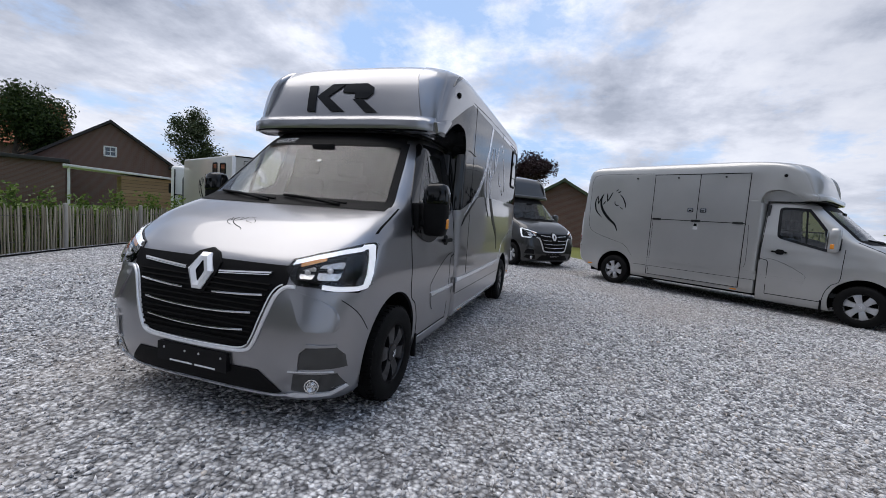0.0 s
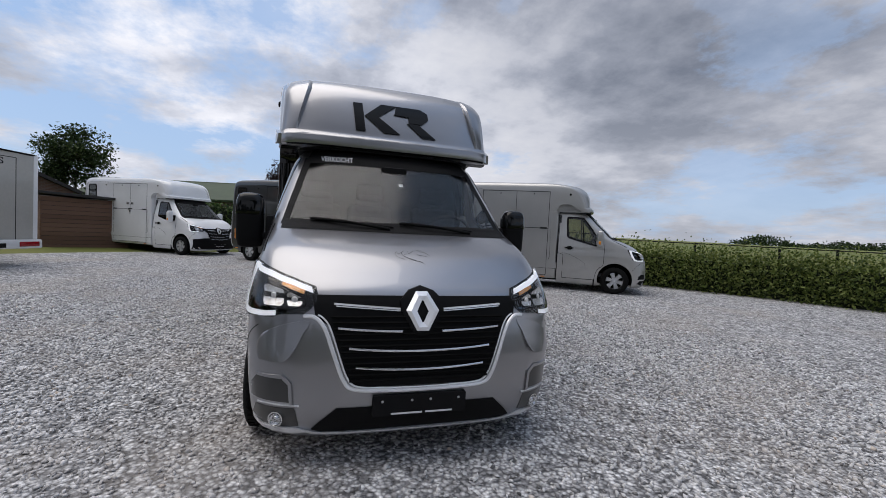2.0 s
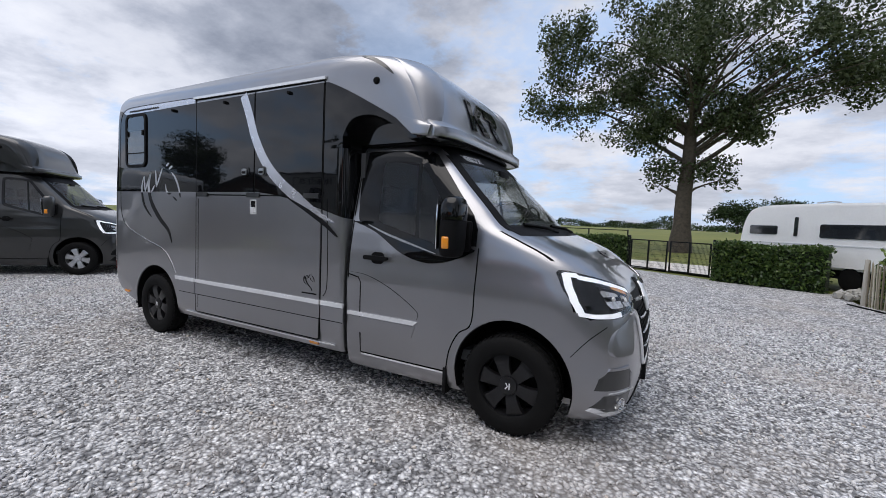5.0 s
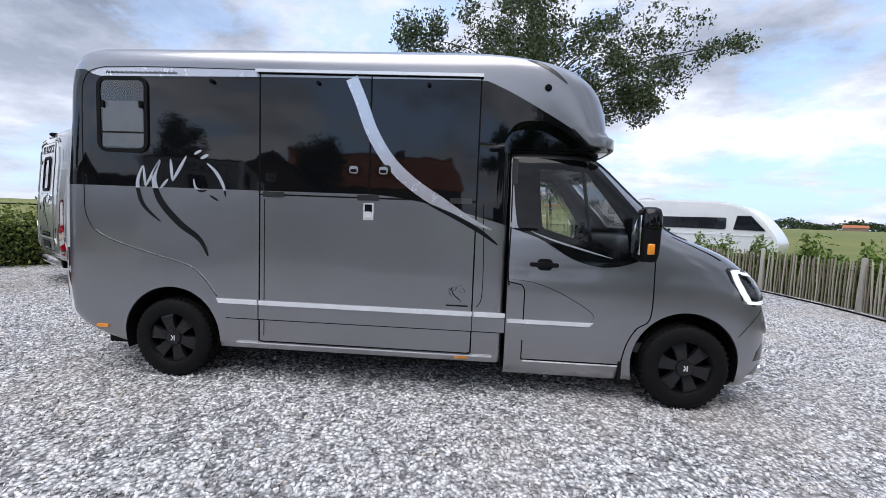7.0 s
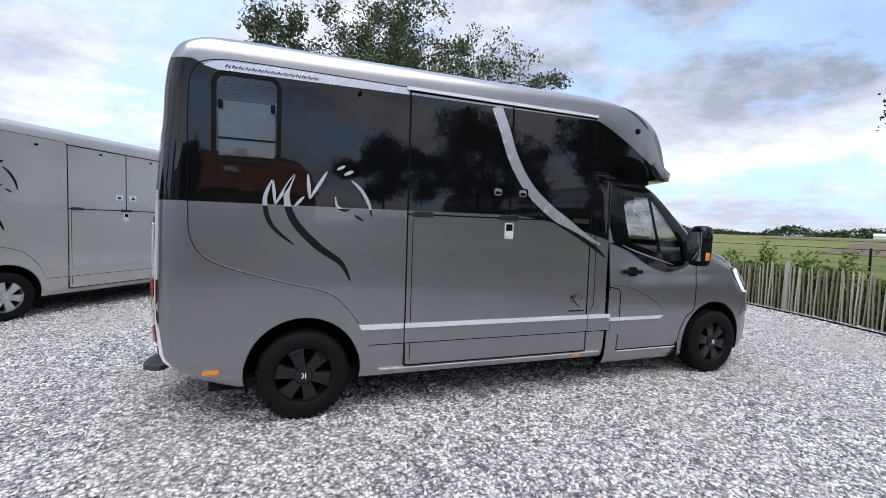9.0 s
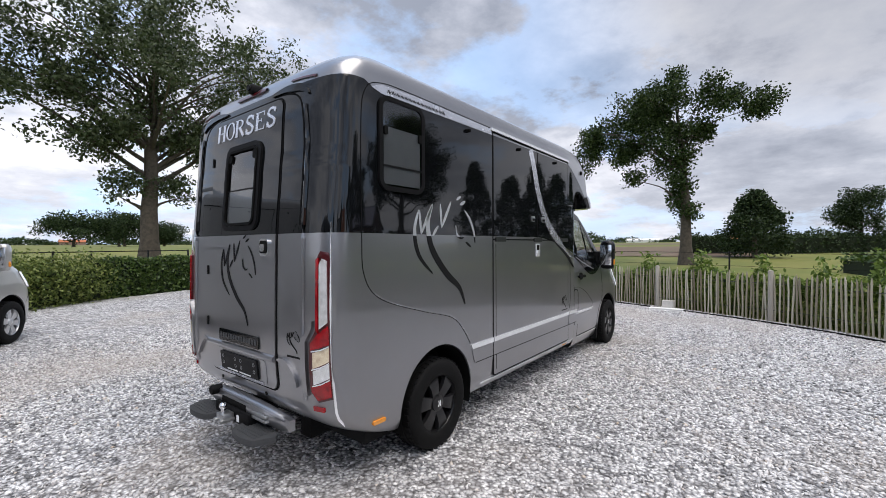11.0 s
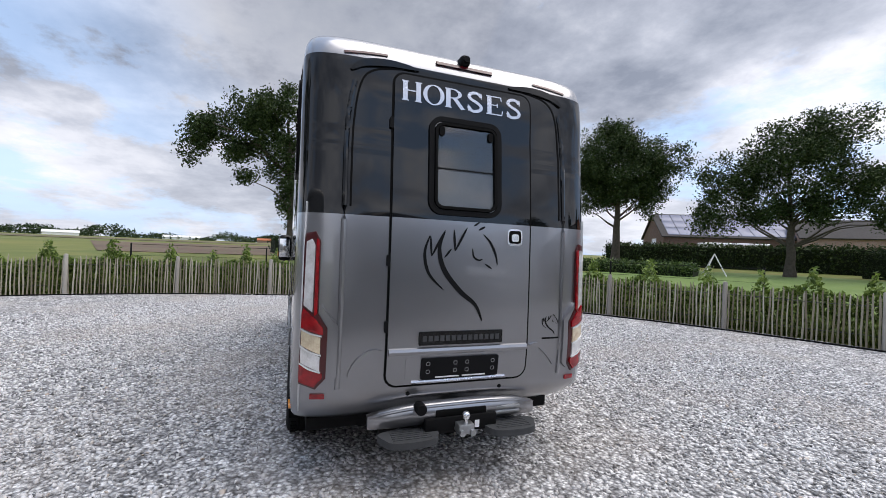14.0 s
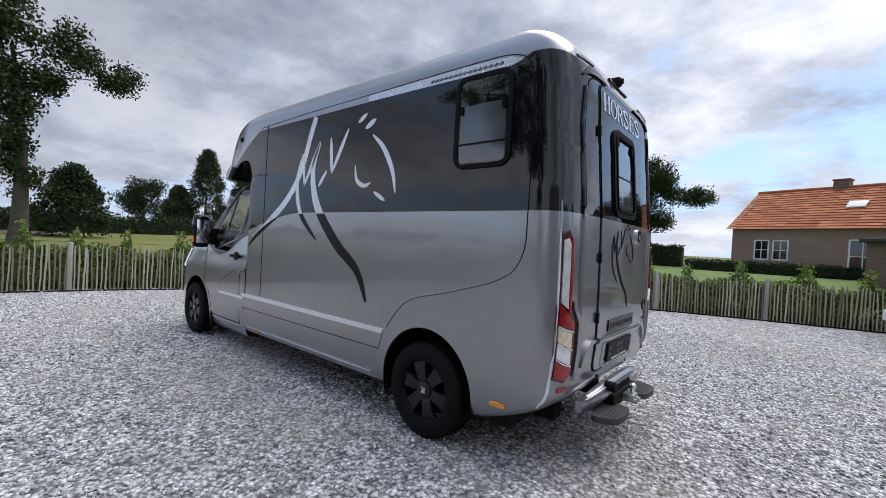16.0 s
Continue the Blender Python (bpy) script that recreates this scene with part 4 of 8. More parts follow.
    part("grille_surround", joined(tube([front_at(y, z, 0.008) for y, z in u_line], 0.012, 8), tube([front_at(y * 0.955, 0.495 + (z - 0.478) * 0.985, 0.012) for y, z in u_line[4:-4]], 0.005, 6)), M["bright_trim"], grille, "chrome surround")
    shield = [(0, 1.07), (0.075, 1.045), (0.13, 0.99), (0.12, 0.93), (0.05, 0.80), (0.0, 0.785), (-0.05, 0.80), (-0.12, 0.93), (-0.13, 0.99), (-0.075, 1.045)]
    part("badge_shield", plate(shield, front_at, 0.02, 0, 10, 8), M["black"], grille)
    dia = [(0.035, 1.04), (0.098, 0.935), (0.035, 0.82), (-0.035, 0.82), (-0.098, 0.935), (-0.035, 1.04)]
    hole = [(0.004, 0.99), (0.034, 0.93), (0.004, 0.868), (-0.004, 0.868), (-0.034, 0.93), (-0.004, 0.99)]
    V = [front_at(u, v, 0.030) for u, v in dia] + [front_at(u, v, 0.030) for u, v in hole] + [front_at(u * 0.72, 0.93 + (v - 0.93) * 0.80, 0.042) for u, v in dia] + [front_at(u, v, 0.012) for u, v in dia]
    F = []
    for i in range(6):
        j = (i + 1) % 6
        F += [(i, j, 12 + j, 12 + i), (12 + i, 12 + j, 6 + j, 6 + i), (18 + i, 18 + j, j, i)]
    part("diamond_badge", (V, F), M["bright_trim"], grille, "chrome diamond badge", 20)
    # bumper, intake, plate, lamps
    low_intake = [(-0.60, 0.252), (-0.56, 0.30), (-0.47, 0.385), (0.47, 0.385), (0.56, 0.30), (0.60, 0.252), (0.55, 0.236), (-0.55, 0.236)]
    part("lower_intake", plate(low_intake, front_at, 0.006, -0.004, 6, 24), M["black"], T)
    part("bumper_lip", ribbon(smooth([(0.62, 0.238), (0.55, 0.226), (0.3, 0.22), (0, 0.218), (-0.3, 0.22), (-0.55, 0.226), (-0.62, 0.238)], 5), 0.014, front_at, 0.014), M["silver_trim"] if main else C, T, "silver bumper lip" if main else "")
    plate_h = new("number_plate")
    plate_h.parent = T
    fx = front_at(0, 0.41)[0]
    flat_front = lambda y, z, o: (fx + 0.012 + o, y, z)
    part("plate_holder", plate(rounded(-0.275, 0.335, 0.275, 0.455, 0.01), flat_front, 0.012, -0.04, 3, 4), M["plate"], plate_h, "empty black plate holder")
    part("plate_print", joined(ribbon([(-0.17, 0.347), (0.01, 0.347)], 0.010, flat_front, 0.0135), ribbon([(0.03, 0.347), (0.19, 0.347)], 0.010, flat_front, 0.0135)), M["decal_white"], plate_h)
    parts("plate_screw", ([moved(lathe([(0, 0.004), (0.006, 0.003), (0.008, 0)], 10, "x"), Matrix.Translation((fx + 0.024, y, 0.42))) for y in (-0.22, -0.05, 0.06, 0.23)]), M["steel"], plate_h)
    if bumper:
        part("black_bumper", plate([(-0.93, 0.24), (0.93, 0.24), (0.95, 0.62), (0.62, 0.66), (0.45, 0.50), (-0.45, 0.50), (-0.62, 0.66), (-0.95, 0.62)], front_at, 0.025, 0, 16, 40), M["black"], T)
    for s in (1, -1):
        fr = lambda u, v, o, s=s: front_at(s * u, v, o)
        lamp = new("headlamp")
        lamp.parent = T
        RN = round_nose(s)
        at_y = lambda y, z: (nose_angle(z, y=y), z)
        at_x = lambda x, z: (nose_angle(z, x=x), z)
        shape = [at_y(0.60, 1.055), at_y(0.585, 1.0), at_y(0.62, 0.935), at_y(0.66, 0.905), at_y(0.75, 0.912), at_y(0.82, 0.882), at_x(0.50, 0.870), at_x(0.40, 0.915),
                 at_x(0.315, 1.06), at_x(0.27, 1.15), at_x(0.285, 1.168), at_x(0.34, 1.166), at_y(0.84, 1.135), at_y(0.72, 1.095)]
        part("lamp_housing", plate(shape, RN, 0.005, -0.008, 22, 22), M["black_gloss"], lamp)
        part("lamp_bezel", plate([at_y(0.645, 1.035), at_y(0.65, 0.945), at_y(0.73, 0.925), at_y(0.83, 0.925), at_y(0.875, 1.0), at_y(0.865, 1.075), at_y(0.75, 1.06)], RN, 0.008, 0.0, 10, 12), M["black"], lamp)
        for y0, y1, z0, z1 in ((0.668, 0.748, 0.948, 1.018), (0.765, 0.872, 0.945, 1.052)):
            ym, zm = (y0 + y1) / 2, (z0 + z1) / 2
            bowl = lambda u, v, o, y0=y0, y1=y1, z0=z0, z1=z1: RN(u, v, o - 0.012 * math.sin(math.pi * min(max((v - z0) / (z1 - z0), 0), 1)))
            part("lamp_bowl", plate([at_y(y0, z0 + 0.012), at_y(y0 + 0.012, z0), at_y(y1 - 0.012, z0), at_y(y1, z0 + 0.02), at_y(y1, z1 - 0.01), at_y(y1 - 0.015, z1), at_y(y0 + 0.012, z1 - 0.022), at_y(y0, z1 - 0.035)], bowl, 0.019, 0.0, 8, 8), M["lamp_mirror"], lamp, "mirror bowl with facet glints and warm glow in its colour")
            p, q = RN(nose_angle(zm, y=ym), zm, 0.006), RN(nose_angle(zm, y=ym), zm, 0.106)
            turn = math.atan2(q[1] - p[1], q[0] - p[0])
            part("bulb", moved(lathe([(0, 0.016), (0.012, 0.014), (0.018, 0.006), (0, 0.0)], 14, "x"), Matrix.Translation(p) @ Matrix.Rotation(turn, 4, "Z")), M["white_lens"], lamp)
        top_strip = [at_y(0.615, 1.035), at_y(0.72, 1.07), at_y(0.84, 1.108), at_y(0.915, 1.13), at_x(0.40, 1.138), at_x(0.325, 1.143)]
        down_strip = [at_x(0.325, 1.15), at_x(0.355, 1.07), at_x(0.40, 0.98), at_x(0.445, 0.91)]
        foot_strip = [at_x(0.43, 0.905), at_x(0.52, 0.895), at_y(0.86, 0.898), at_y(0.80, 0.906)]
        def band_of(line, hw, up):
            """A strip of even width along a line on the nose."""
            V, F = [], []
            fine = [(a[0] + (b[0] - a[0]) * k / 6, a[1] + (b[1] - a[1]) * k / 6) for a, b in zip(line, line[1:]) for k in range(6)] + [line[-1]]
            for a, z in fine:
                c = Vector(RN(a, z, 0.016))
                if up:
                    V += [tuple(RN(a, z + hw, 0.016)), tuple(RN(a, z - hw, 0.016)), tuple(RN(a, z + hw, 0.004)), tuple(RN(a, z - hw, 0.004))]
                else:
                    e = (Vector(RN(min(a + 1, 89), z, 0.016)) - Vector(RN(max(a - 1, 0.3), z, 0.016))).normalized() * hw
                    d = (Vector(RN(a, z, 0.004)) - c)
                    V += [tuple(c - e), tuple(c + e), tuple(c - e + d), tuple(c + e + d)]
            for i in range(len(fine) - 1):
                p, q = 4 * i, 4 * i + 4
                F += [(p, p + 1, q + 1, q), (p + 2, p, q, q + 2), (p + 1, p + 3, q + 3, q + 1)]
            return V, F
        part("daytime_strip", joined(band_of(top_strip, 0.014, True), band_of(down_strip, 0.026, False), band_of(foot_strip, 0.013, True)), M["lamp_on"], lamp, "bright C-shaped daytime lamp")
        part("lamp_indicator", plate([at_y(0.655, 1.035), at_y(0.66, 1.012), at_y(0.78, 1.055), at_y(0.775, 1.085)], RN, 0.013, 0.004, 4, 8), M["pale_amber"], lamp, "amber indicator")
        part("lamp_lens", plate(shape, RN, 0.024, 0.020, 22, 22), M["lens"], lamp, "clear lamp cover")
        cheek = new("bumper_corner")
        cheek.parent = T
        # flat plate: dark paint gives the shade of the cheek's hollow
        part("air_duct", plate([(0.715, 0.418), (0.725, 0.52), (0.765, 0.555), (0.90, 0.55), (0.93, 0.50), (0.935, 0.42)], fr, 0.003, -0.004, 8, 12), M["black"] if not main else M["dark"], cheek, "air duct, its shaded hollow painted dark")
        part("duct_hood", plate([(0.70, 0.41), (0.712, 0.535), (0.76, 0.575), (0.90, 0.568), (0.905, 0.553), (0.765, 0.555), (0.728, 0.52), (0.718, 0.41)], fr, 0.012, -0.002, 14, 10), C, cheek)
        part("duct_line", ribbon([(0.665, 0.402), (0.78, 0.405), (0.89, 0.400)], 0.007, fr, 0.012), M["silver_trim"] if main else C, cheek)
        shelf = lambda u, v, o, fr=fr: fr(u, v, o + 0.024 * min(max((0.86 - v) / 0.21, 0), 1) ** 1.3)
        part("bumper_shoulder", plate(smooth([(0.63, 0.868), (0.76, 0.845), (0.87, 0.79), (0.905, 0.71), (0.895, 0.65), (0.84, 0.638), (0.76, 0.65), (0.71, 0.70), (0.665, 0.79)], 4, True), shelf, 0.003, -0.05, 18, 16), C, cheek, "", 60)
        fog = new("fog_lamp")
        fog.parent = T
        part("fog_recess", plate([(0.665, 0.275), (0.69, 0.385), (0.90, 0.385), (0.925, 0.30), (0.86, 0.268), (0.76, 0.262)], fr, 0.003, -0.004, 6, 10), M["dark"] if main else M["black"], fog)
        p = fr(0.785, 0.315, 0.006)
        part("fog_reflector", moved(lathe([(0, 0.0), (0.012, 0.001), (0.014, 0.012), (0.02, 0.004), (0.036, 0.014), (0.043, 0.013), (0.043, -0.02)], 24, "x"), Matrix.Translation(p) @ Matrix.Rotation(s * radians(25), 4, "Z")), M["reflector"], fog)
        part("fog_lens", moved(lathe([(0, 0.022), (0.03, 0.019), (0.041, 0.012), (0.041, 0.008), (0, 0.016)], 24, "x"), Matrix.Translation(p) @ Matrix.Rotation(s * radians(25), 4, "Z")), M["lens"], fog)
        part("fog_blade", plate([(0.60, 0.238), (0.68, 0.262), (0.86, 0.266), (0.92, 0.30), (0.925, 0.275), (0.86, 0.236), (0.70, 0.222)], fr, 0.016, -0.002, 8, 16), M["silver_trim"] if main else C, fog, "silver blade below the fog lamp" if main else "")
    # overhang above the windscreen
    lip_y = [(-0.97 + 1.94 * k / 24) for k in range(25)]
    part("overhang_lip", ribbon([(y * 0.91, 2.09) for y in lip_y], 0.018, cap_at, 0.008), M["black"], T)
    band = lambda u, v, o: cap_at(math.copysign(0.925 * (1 - (1 - abs(u)) ** 2.2), u), v, o)
    part("visor_band", plate([(-1, 2.09), (1, 2.09), (1, 2.19), (0.9, 2.215), (-0.9, 2.215), (-1, 2.19)], band, 0.024, 0.0, 5, 60), B if not main else M["grey_plain"], T, "", 50)
    for s in (1, -1):
        def ridge(u, v, o, s=s):
            """A raised corner with a crisp inner edge, easing into the flank."""
            inner = 0.70 + 0.10 * max(0, (2.62 - v) / 0.4)
            t = min(max(u, 0.0), 1.0)
            y = inner + (0.935 - 0.05 * max(0, (v - 2.6) / 0.15) - inner) * t
            swell = 0.05 * math.sin(math.pi * min(1, max(0, (v - 2.2) / 0.62))) ** 0.7 * (1 - t) ** 0.5 * min(1, t / 0.12 + 0.001)
            return cap_at(s * y, v, o + swell)
        part("corner_fin", plate([(0, 2.215), (1, 2.215), (1, 2.76), (0, 2.76)], ridge, 0.003, -0.004, 16, 16), B if not main else M["grey_plain"], T, "", 50)
    if main:
        logo = [[(-0.36, 2.20), (-0.36, 2.46), (-0.27, 2.46), (-0.27, 2.20)],
                [(-0.26, 2.345), (-0.09, 2.47), (0.06, 2.47), (-0.13, 2.345), (0.06, 2.20), (-0.09, 2.20)],
                [(0.03, 2.385), (0.06, 2.47), (0.30, 2.47), (0.37, 2.43), (0.37, 2.37), (0.30, 2.32), (0.17, 2.32), (0.17, 2.375), (0.26, 2.39), (0.26, 2.41)],
                [(0.15, 2.315), (0.26, 2.315), (0.42, 2.19), (0.29, 2.19)]]
        emblem = new("overhang_emblem")
        emblem.parent = T
        for poly in logo:
            part("emblem_piece", plate([(u * 0.92 + 0.12 * (2.47 - v) - 0.02, v + 0.06) for u, v in poly], cap_at, 0.014, 0, 8, 8), M["black_gloss"], emblem, "dark angular emblem piece")
    for s in (1, -1):
        CS = cap_side(s)
        part("overhang_corner", plate([(-1.0, 2.225), (-0.96, 2.245), (-0.84, 2.21), (-0.72, 2.17), (-0.74, 2.085), (-0.86, 2.10)], CS, 0.03, 0.0, 8, 8), C, T, "", 60)
        if main:
            part("shoulder_slot", ribbon(smooth([(-1.38, 2.757), (-1.27, 2.72), (-1.15, 2.65), (-1.06, 2.575)], 6), 0.03, CS, 0.003, -0.003, True), M["dark"], T)
        part("marker_lamp", moved(lathe([(0, 0.02), (0.022, 0.016), (0.03, 0.0), (0, -0.01)], 16), Matrix.Translation(CS(-1.21, 2.535, 0.0)) @ Matrix.Rotation(0 if s > 0 else math.pi, 4, "Z")), M["black_matt"], T)
    # box sides
    for s in (1, -1):
        W = on_side(s)
        right = s < 0
        trim = M["silver_trim"] if main else B
        groove = smooth([(-1.72, 2.60), (-2.6, 2.625), (-3.6, 2.635), (-4.6, 2.645), (-4.95, 2.63), (-5.08, 2.54), (-5.11, 2.30), (-5.11, 1.65), (-5.09, 1.38), (-4.95, 1.22), (-4.55, 1.09), (-4.2, 1.0), (-4.05, 0.90), (-3.92, 0.735)], 6)

        def WG(x, z, o, W=W, s=s):
            w = LOWER(z)[0] if z < 2.02 else UPPER(z)[0]
            xr = (LOWER(z) if z < 2.02 else UPPER(z))[1]
            if x < xr + REAR_R:
                k = min((xr + REAR_R - x) / REAR_R, 0.999)
                w = w * (1 - k ** REAR_N) ** (1 / REAR_N)
            return (x, s * (w + o), z)

        part("panel_groove", ribbon(groove, 0.0055, WG, 0.0015), seam, T)
        if not right:
            part("front_seam", ribbon([(-1.87, 0.73), (-1.87, 2.60)], 0.010, W, 0.0015), seam, T)
        part("groove_edge", ribbon([(x + 0.006, z + 0.004) for x, z in groove[52:]], 0.0035, WG, 0.003), M["swoosh"] if main else B, T)
        part("wheel_liner", liner(-4.332, 0.423, s, 1.0), M["void"], T)
        strips = [(-3.90, -3.56), (-3.545, -1.735), (-1.72, -1.465)] if right and doors else [(-3.88, -1.465)]
        for a, b in strips:
            part("rub_strip", plate([(a, 0.683), (b, 0.683), (b, 0.722), (a if a > -3.8 else a - 0.02, 0.722)], W, 0.016, 0, 2, 8), trim, T, "silver rub strip" if main else "")
            part("rub_panel", plate([(a + 0.04 if a < -3.8 else a, 0.56), (b, 0.56), (b, 0.675), (a, 0.675)], W, 0.007, 0, 3, 8), C, T)
        part("panel_line", ribbon([(-3.84, 0.556), (-1.47, 0.556)], 0.007, W, 0.0065), seam, T)
        part("sill_strip", plate([(-3.75, 0.340), (-1.56, 0.340), (-1.56, 0.352), (-3.75, 0.352)], WG, 0.012, 0, 2, 8), trim, T)
        for x, z in ((-1.81, 0.325), (-4.97, 0.425)):
            part("side_marker", plate(rounded(x - 0.055, z - 0.014, x + 0.055, z + 0.014, 0.01), WG, 0.012, 0, 2, 4), M["amber"], T, "amber side marker")
        for x, z in ((-3.95, 2.53), (-3.05, 2.53), (-2.15, 2.53)) if right else ():
            p = WG(x, z, 0)
            part("door_stop", moved(lathe([(0, 0.03), (0.014, 0.03), (0.018, 0.0), (0, -0.005)], 12), Matrix.Translation(p) @ Matrix.Rotation(math.pi, 4, "Z")), M["black_matt"], T)
        # side window
        if (right and body != "silver") or (left_window and not right):
            win = new("box_window")
            win.parent = T
            out = rounded(-4.95, 1.95, -4.53, 2.545, 0.07)
            part("window_frame", ribbon(out, 0.032, W, 0.014, -0.004, False, True), M["black"], win)
            part("window_pane", plate(rounded(-4.94, 1.96, -4.54, 2.535, 0.06), W, 0.008, 0.002, 6, 4), M["tint"], win, "smoked acrylic pane")
            part("pane_bar", ribbon([(-4.93, 2.10), (-4.55, 2.10)], 0.012, W, 0.012), M["black"], win)
            part("window_blind", plate([(-4.92, 1.98), (-4.56, 1.98), (-4.56, 2.36), (-4.92, 2.36)], W, 0.0035, 0.001, 2, 2), M["blind"], win)
            parts("window_latch", ([plate(rounded(x, 2.30, x + 0.03, 2.36, 0.012), W, 0.022, 0.006, 2, 2) for x in (-4.925, -4.585)]), M["black_matt"], win)
        # drawing and swoosh
        if right:
            art = horse_drawing(-4.62, 1.08, 0.78, 0.89, W) if main else horse_drawing(-4.98, 1.28, 0.80, 1.0, W)
        else:
            art = horse_drawing(-2.52, 0.90, -1.42, 1.58, W) if main else horse_drawing(-2.6, 1.0, -0.9, 1.1, W)
        part("horse_drawing", art, M[drawing], T, "horse's head in brush strokes")
        if main:
            sw = [(-2.78, 2.575), (-2.70, 2.40), (-2.60, 2.15), (-2.45, 1.92), (-2.25, 1.74), (-2.0, 1.585), (-1.78, 1.47), (-1.60, 1.40)]
            ln = smooth(sw if right else [(x - 0.02, z - 0.01) for x, z in sw], 6)
            part("silver_swoosh", ribbon(ln, 0.10 if right else 0.075, W, 0.0075 if right else 0.003, -0.003, "end"), M["swoosh"], T, "silver-grey swoosh")
            tail = smooth([(-2.15, 1.60), (-1.9, 1.49), (-1.70, 1.385), (-1.55, 1.28)], 6)
            part("black_swoosh", ribbon(tail, 0.04, W, 0.0085 if right else 0.004, -0.002, True), M["decal_black"], T)
            # lighter film paints in the sky's sheen on the upturned roof shoulder
            part("roof_band", plate([(-5.02, 2.585), (-4.93, 2.562), (-3.565, 2.575), (-3.565, 2.627), (-4.6, 2.636), (-4.94, 2.622)], WG, 0.004, -0.002, 6, 24), M["swoosh"], T, "silver band coloured for the sky's sheen on the roof shoulder")
            part("roof_script", joined(*[ribbon(smooth([(x, 2.585), (x + 0.012, 2.605), (x + 0.02, 2.585), (x + 0.034, 2.60)], 3), 0.006, WG, 0.0065) for x in np.arange(-4.88, -4.25, 0.042)]), M["decal_black"], T, "illegible script bars")
        if right and doors:
            for a, b, lo, hi, nm in ((-3.535, -2.625, 1.63, 2.585, "upper_door"), (-2.605, -1.745, 1.63, 2.585, "upper_door"), (-3.535, -1.745, 0.375, 1.61, "ramp_door")):
                part(nm, plate(rounded(a, lo, b, hi, 0.02), W, 0.005, -0.001, 10, 10), B, T, "")
            edge = [ribbon([(-3.545, 0.37), (-3.545, 2.60)], 0.012, W, 0.002), ribbon([(-1.735, 0.37), (-1.735, 2.60)], 0.012, W, 0.002), ribbon([(-2.615, 1.62), (-2.615, 2.59)], 0.012, W, 0.002),
                    ribbon([(-3.54, 1.62), (-1.74, 1.62)], 0.012, W, 0.002), ribbon([(-3.54, 0.37), (-1.74, 0.37)], 0.012, W, 0.002), ribbon([(-3.56, 2.605), (-1.72, 2.595)], 0.014, W, 0.002)]
            part("door_seam", joined(*edge), seam, T)
            part("rain_rail", plate([(-3.58, 2.612), (-1.72, 2.60), (-1.72, 2.625), (-3.58, 2.637)], WG, 0.018, 0, 2, 10), trim, T)
            parts("ramp_line", (ribbon([(-3.50, 0.42), (-3.50, 1.58)], 0.006, W, 0.0065), ribbon(smooth([(-1.68, 1.60), (-1.66, 1.2), (-1.66, 0.85), (-1.70, 0.76)], 5), 0.006, W, 0.002)), seam, T)
            for x in (-3.42, -2.62, -1.86):
                part("hinge", plate(rounded(x - 0.09, 1.60, x + 0.09, 1.645, 0.01), W, 0.018, 0, 2, 4), M["dark"], T)
            for x in (-2.745, -2.50):
                lk = new("door_lock")
                lk.parent = T
                part("lock_plate", plate(rounded(x - 0.06, 1.80, x + 0.06, 1.89, 0.025), W, 0.012, 0.004, 3, 3), M["black_gloss"] if main else M["chrome"], lk)
                part("lock_handle", plate(rounded(x - 0.035, 1.815, x + 0.035, 1.875, 0.02), W, 0.022, 0.01, 3, 3), M["steel"], lk)
                part("lock_pull", plate(rounded(x - 0.026, 1.825, x + 0.026, 1.85, 0.008), W, 0.026, 0.01, 2, 2), M["black_matt"], lk)
            latch = part("ramp_latch", plate(rounded(-2.66, 1.44, -2.575, 1.58, 0.008), W, 0.010, 0.004, 3, 3), M["bright_trim"], T, "bright metal latch")
            part("latch_recess", plate(rounded(-2.648, 1.505, -2.587, 1.568, 0.004), W, 0.0125, 0.008, 2, 2), M["black_matt"], latch)
            part("latch_lever", plate(rounded(-2.64, 1.46, -2.595, 1.51, 0.004), W, 0.018, 0.01, 2, 2), M["bright_trim"], latch)
            if main:
                part("small_drawing", joined(horse_drawing(-1.93, 0.79, 0.13, 0.15, W, 0.0085), ribbon([(-1.95, 0.765), (-1.77, 0.765)], 0.012, W, 0.0085)), M["decal_black"], T)
    # rear
    R = rear_at
    door = new("rear_door")
    door.parent = T
    part("door_panel", plate(rounded(-0.475, 0.62, 0.475, 2.555, 0.07), R, 0.010, -0.002, 40, 20), B, door)
    part("door_seam", ribbon(rounded(-0.482, 0.612, 0.482, 2.563, 0.075), 0.014, R, 0.003, -0.003, False, True), seam, door)
    parts("door_hinge", ([plate(rounded(0.478, z, 0.50, z + 0.07, 0.008), R, 0.018, 0, 2, 2) for z in (0.95, 1.35, 2.2)]), M["black"], door)
    wnd = new("rear_window")
    wnd.parent = T
    part("window_frame", ribbon(rounded(-0.235, 1.70, 0.235, 2.30, 0.07), 0.032, R, 0.026, 0.0, False, True), M["black"], wnd)
    part("window_seal", ribbon(rounded(-0.205, 1.73, 0.205, 2.27, 0.05), 0.018, R, 0.034, 0.0, False, True), M["black_matt"], wnd)
    part("window_pane", plate(rounded(-0.22, 1.715, 0.22, 2.285, 0.05), R, 0.018, 0.012, 8, 8), M["tint"], wnd, "smoked acrylic pane")
    part("window_blind", plate(rounded(-0.21, 1.725, 0.21, 1.97, 0.03), R, 0.0115, 0.0105, 3, 4), M["blind"], wnd)
    part("pane_bar", ribbon([(-0.20, 1.98), (0.20, 1.98)], 0.008, R, 0.022), M["black"], wnd)
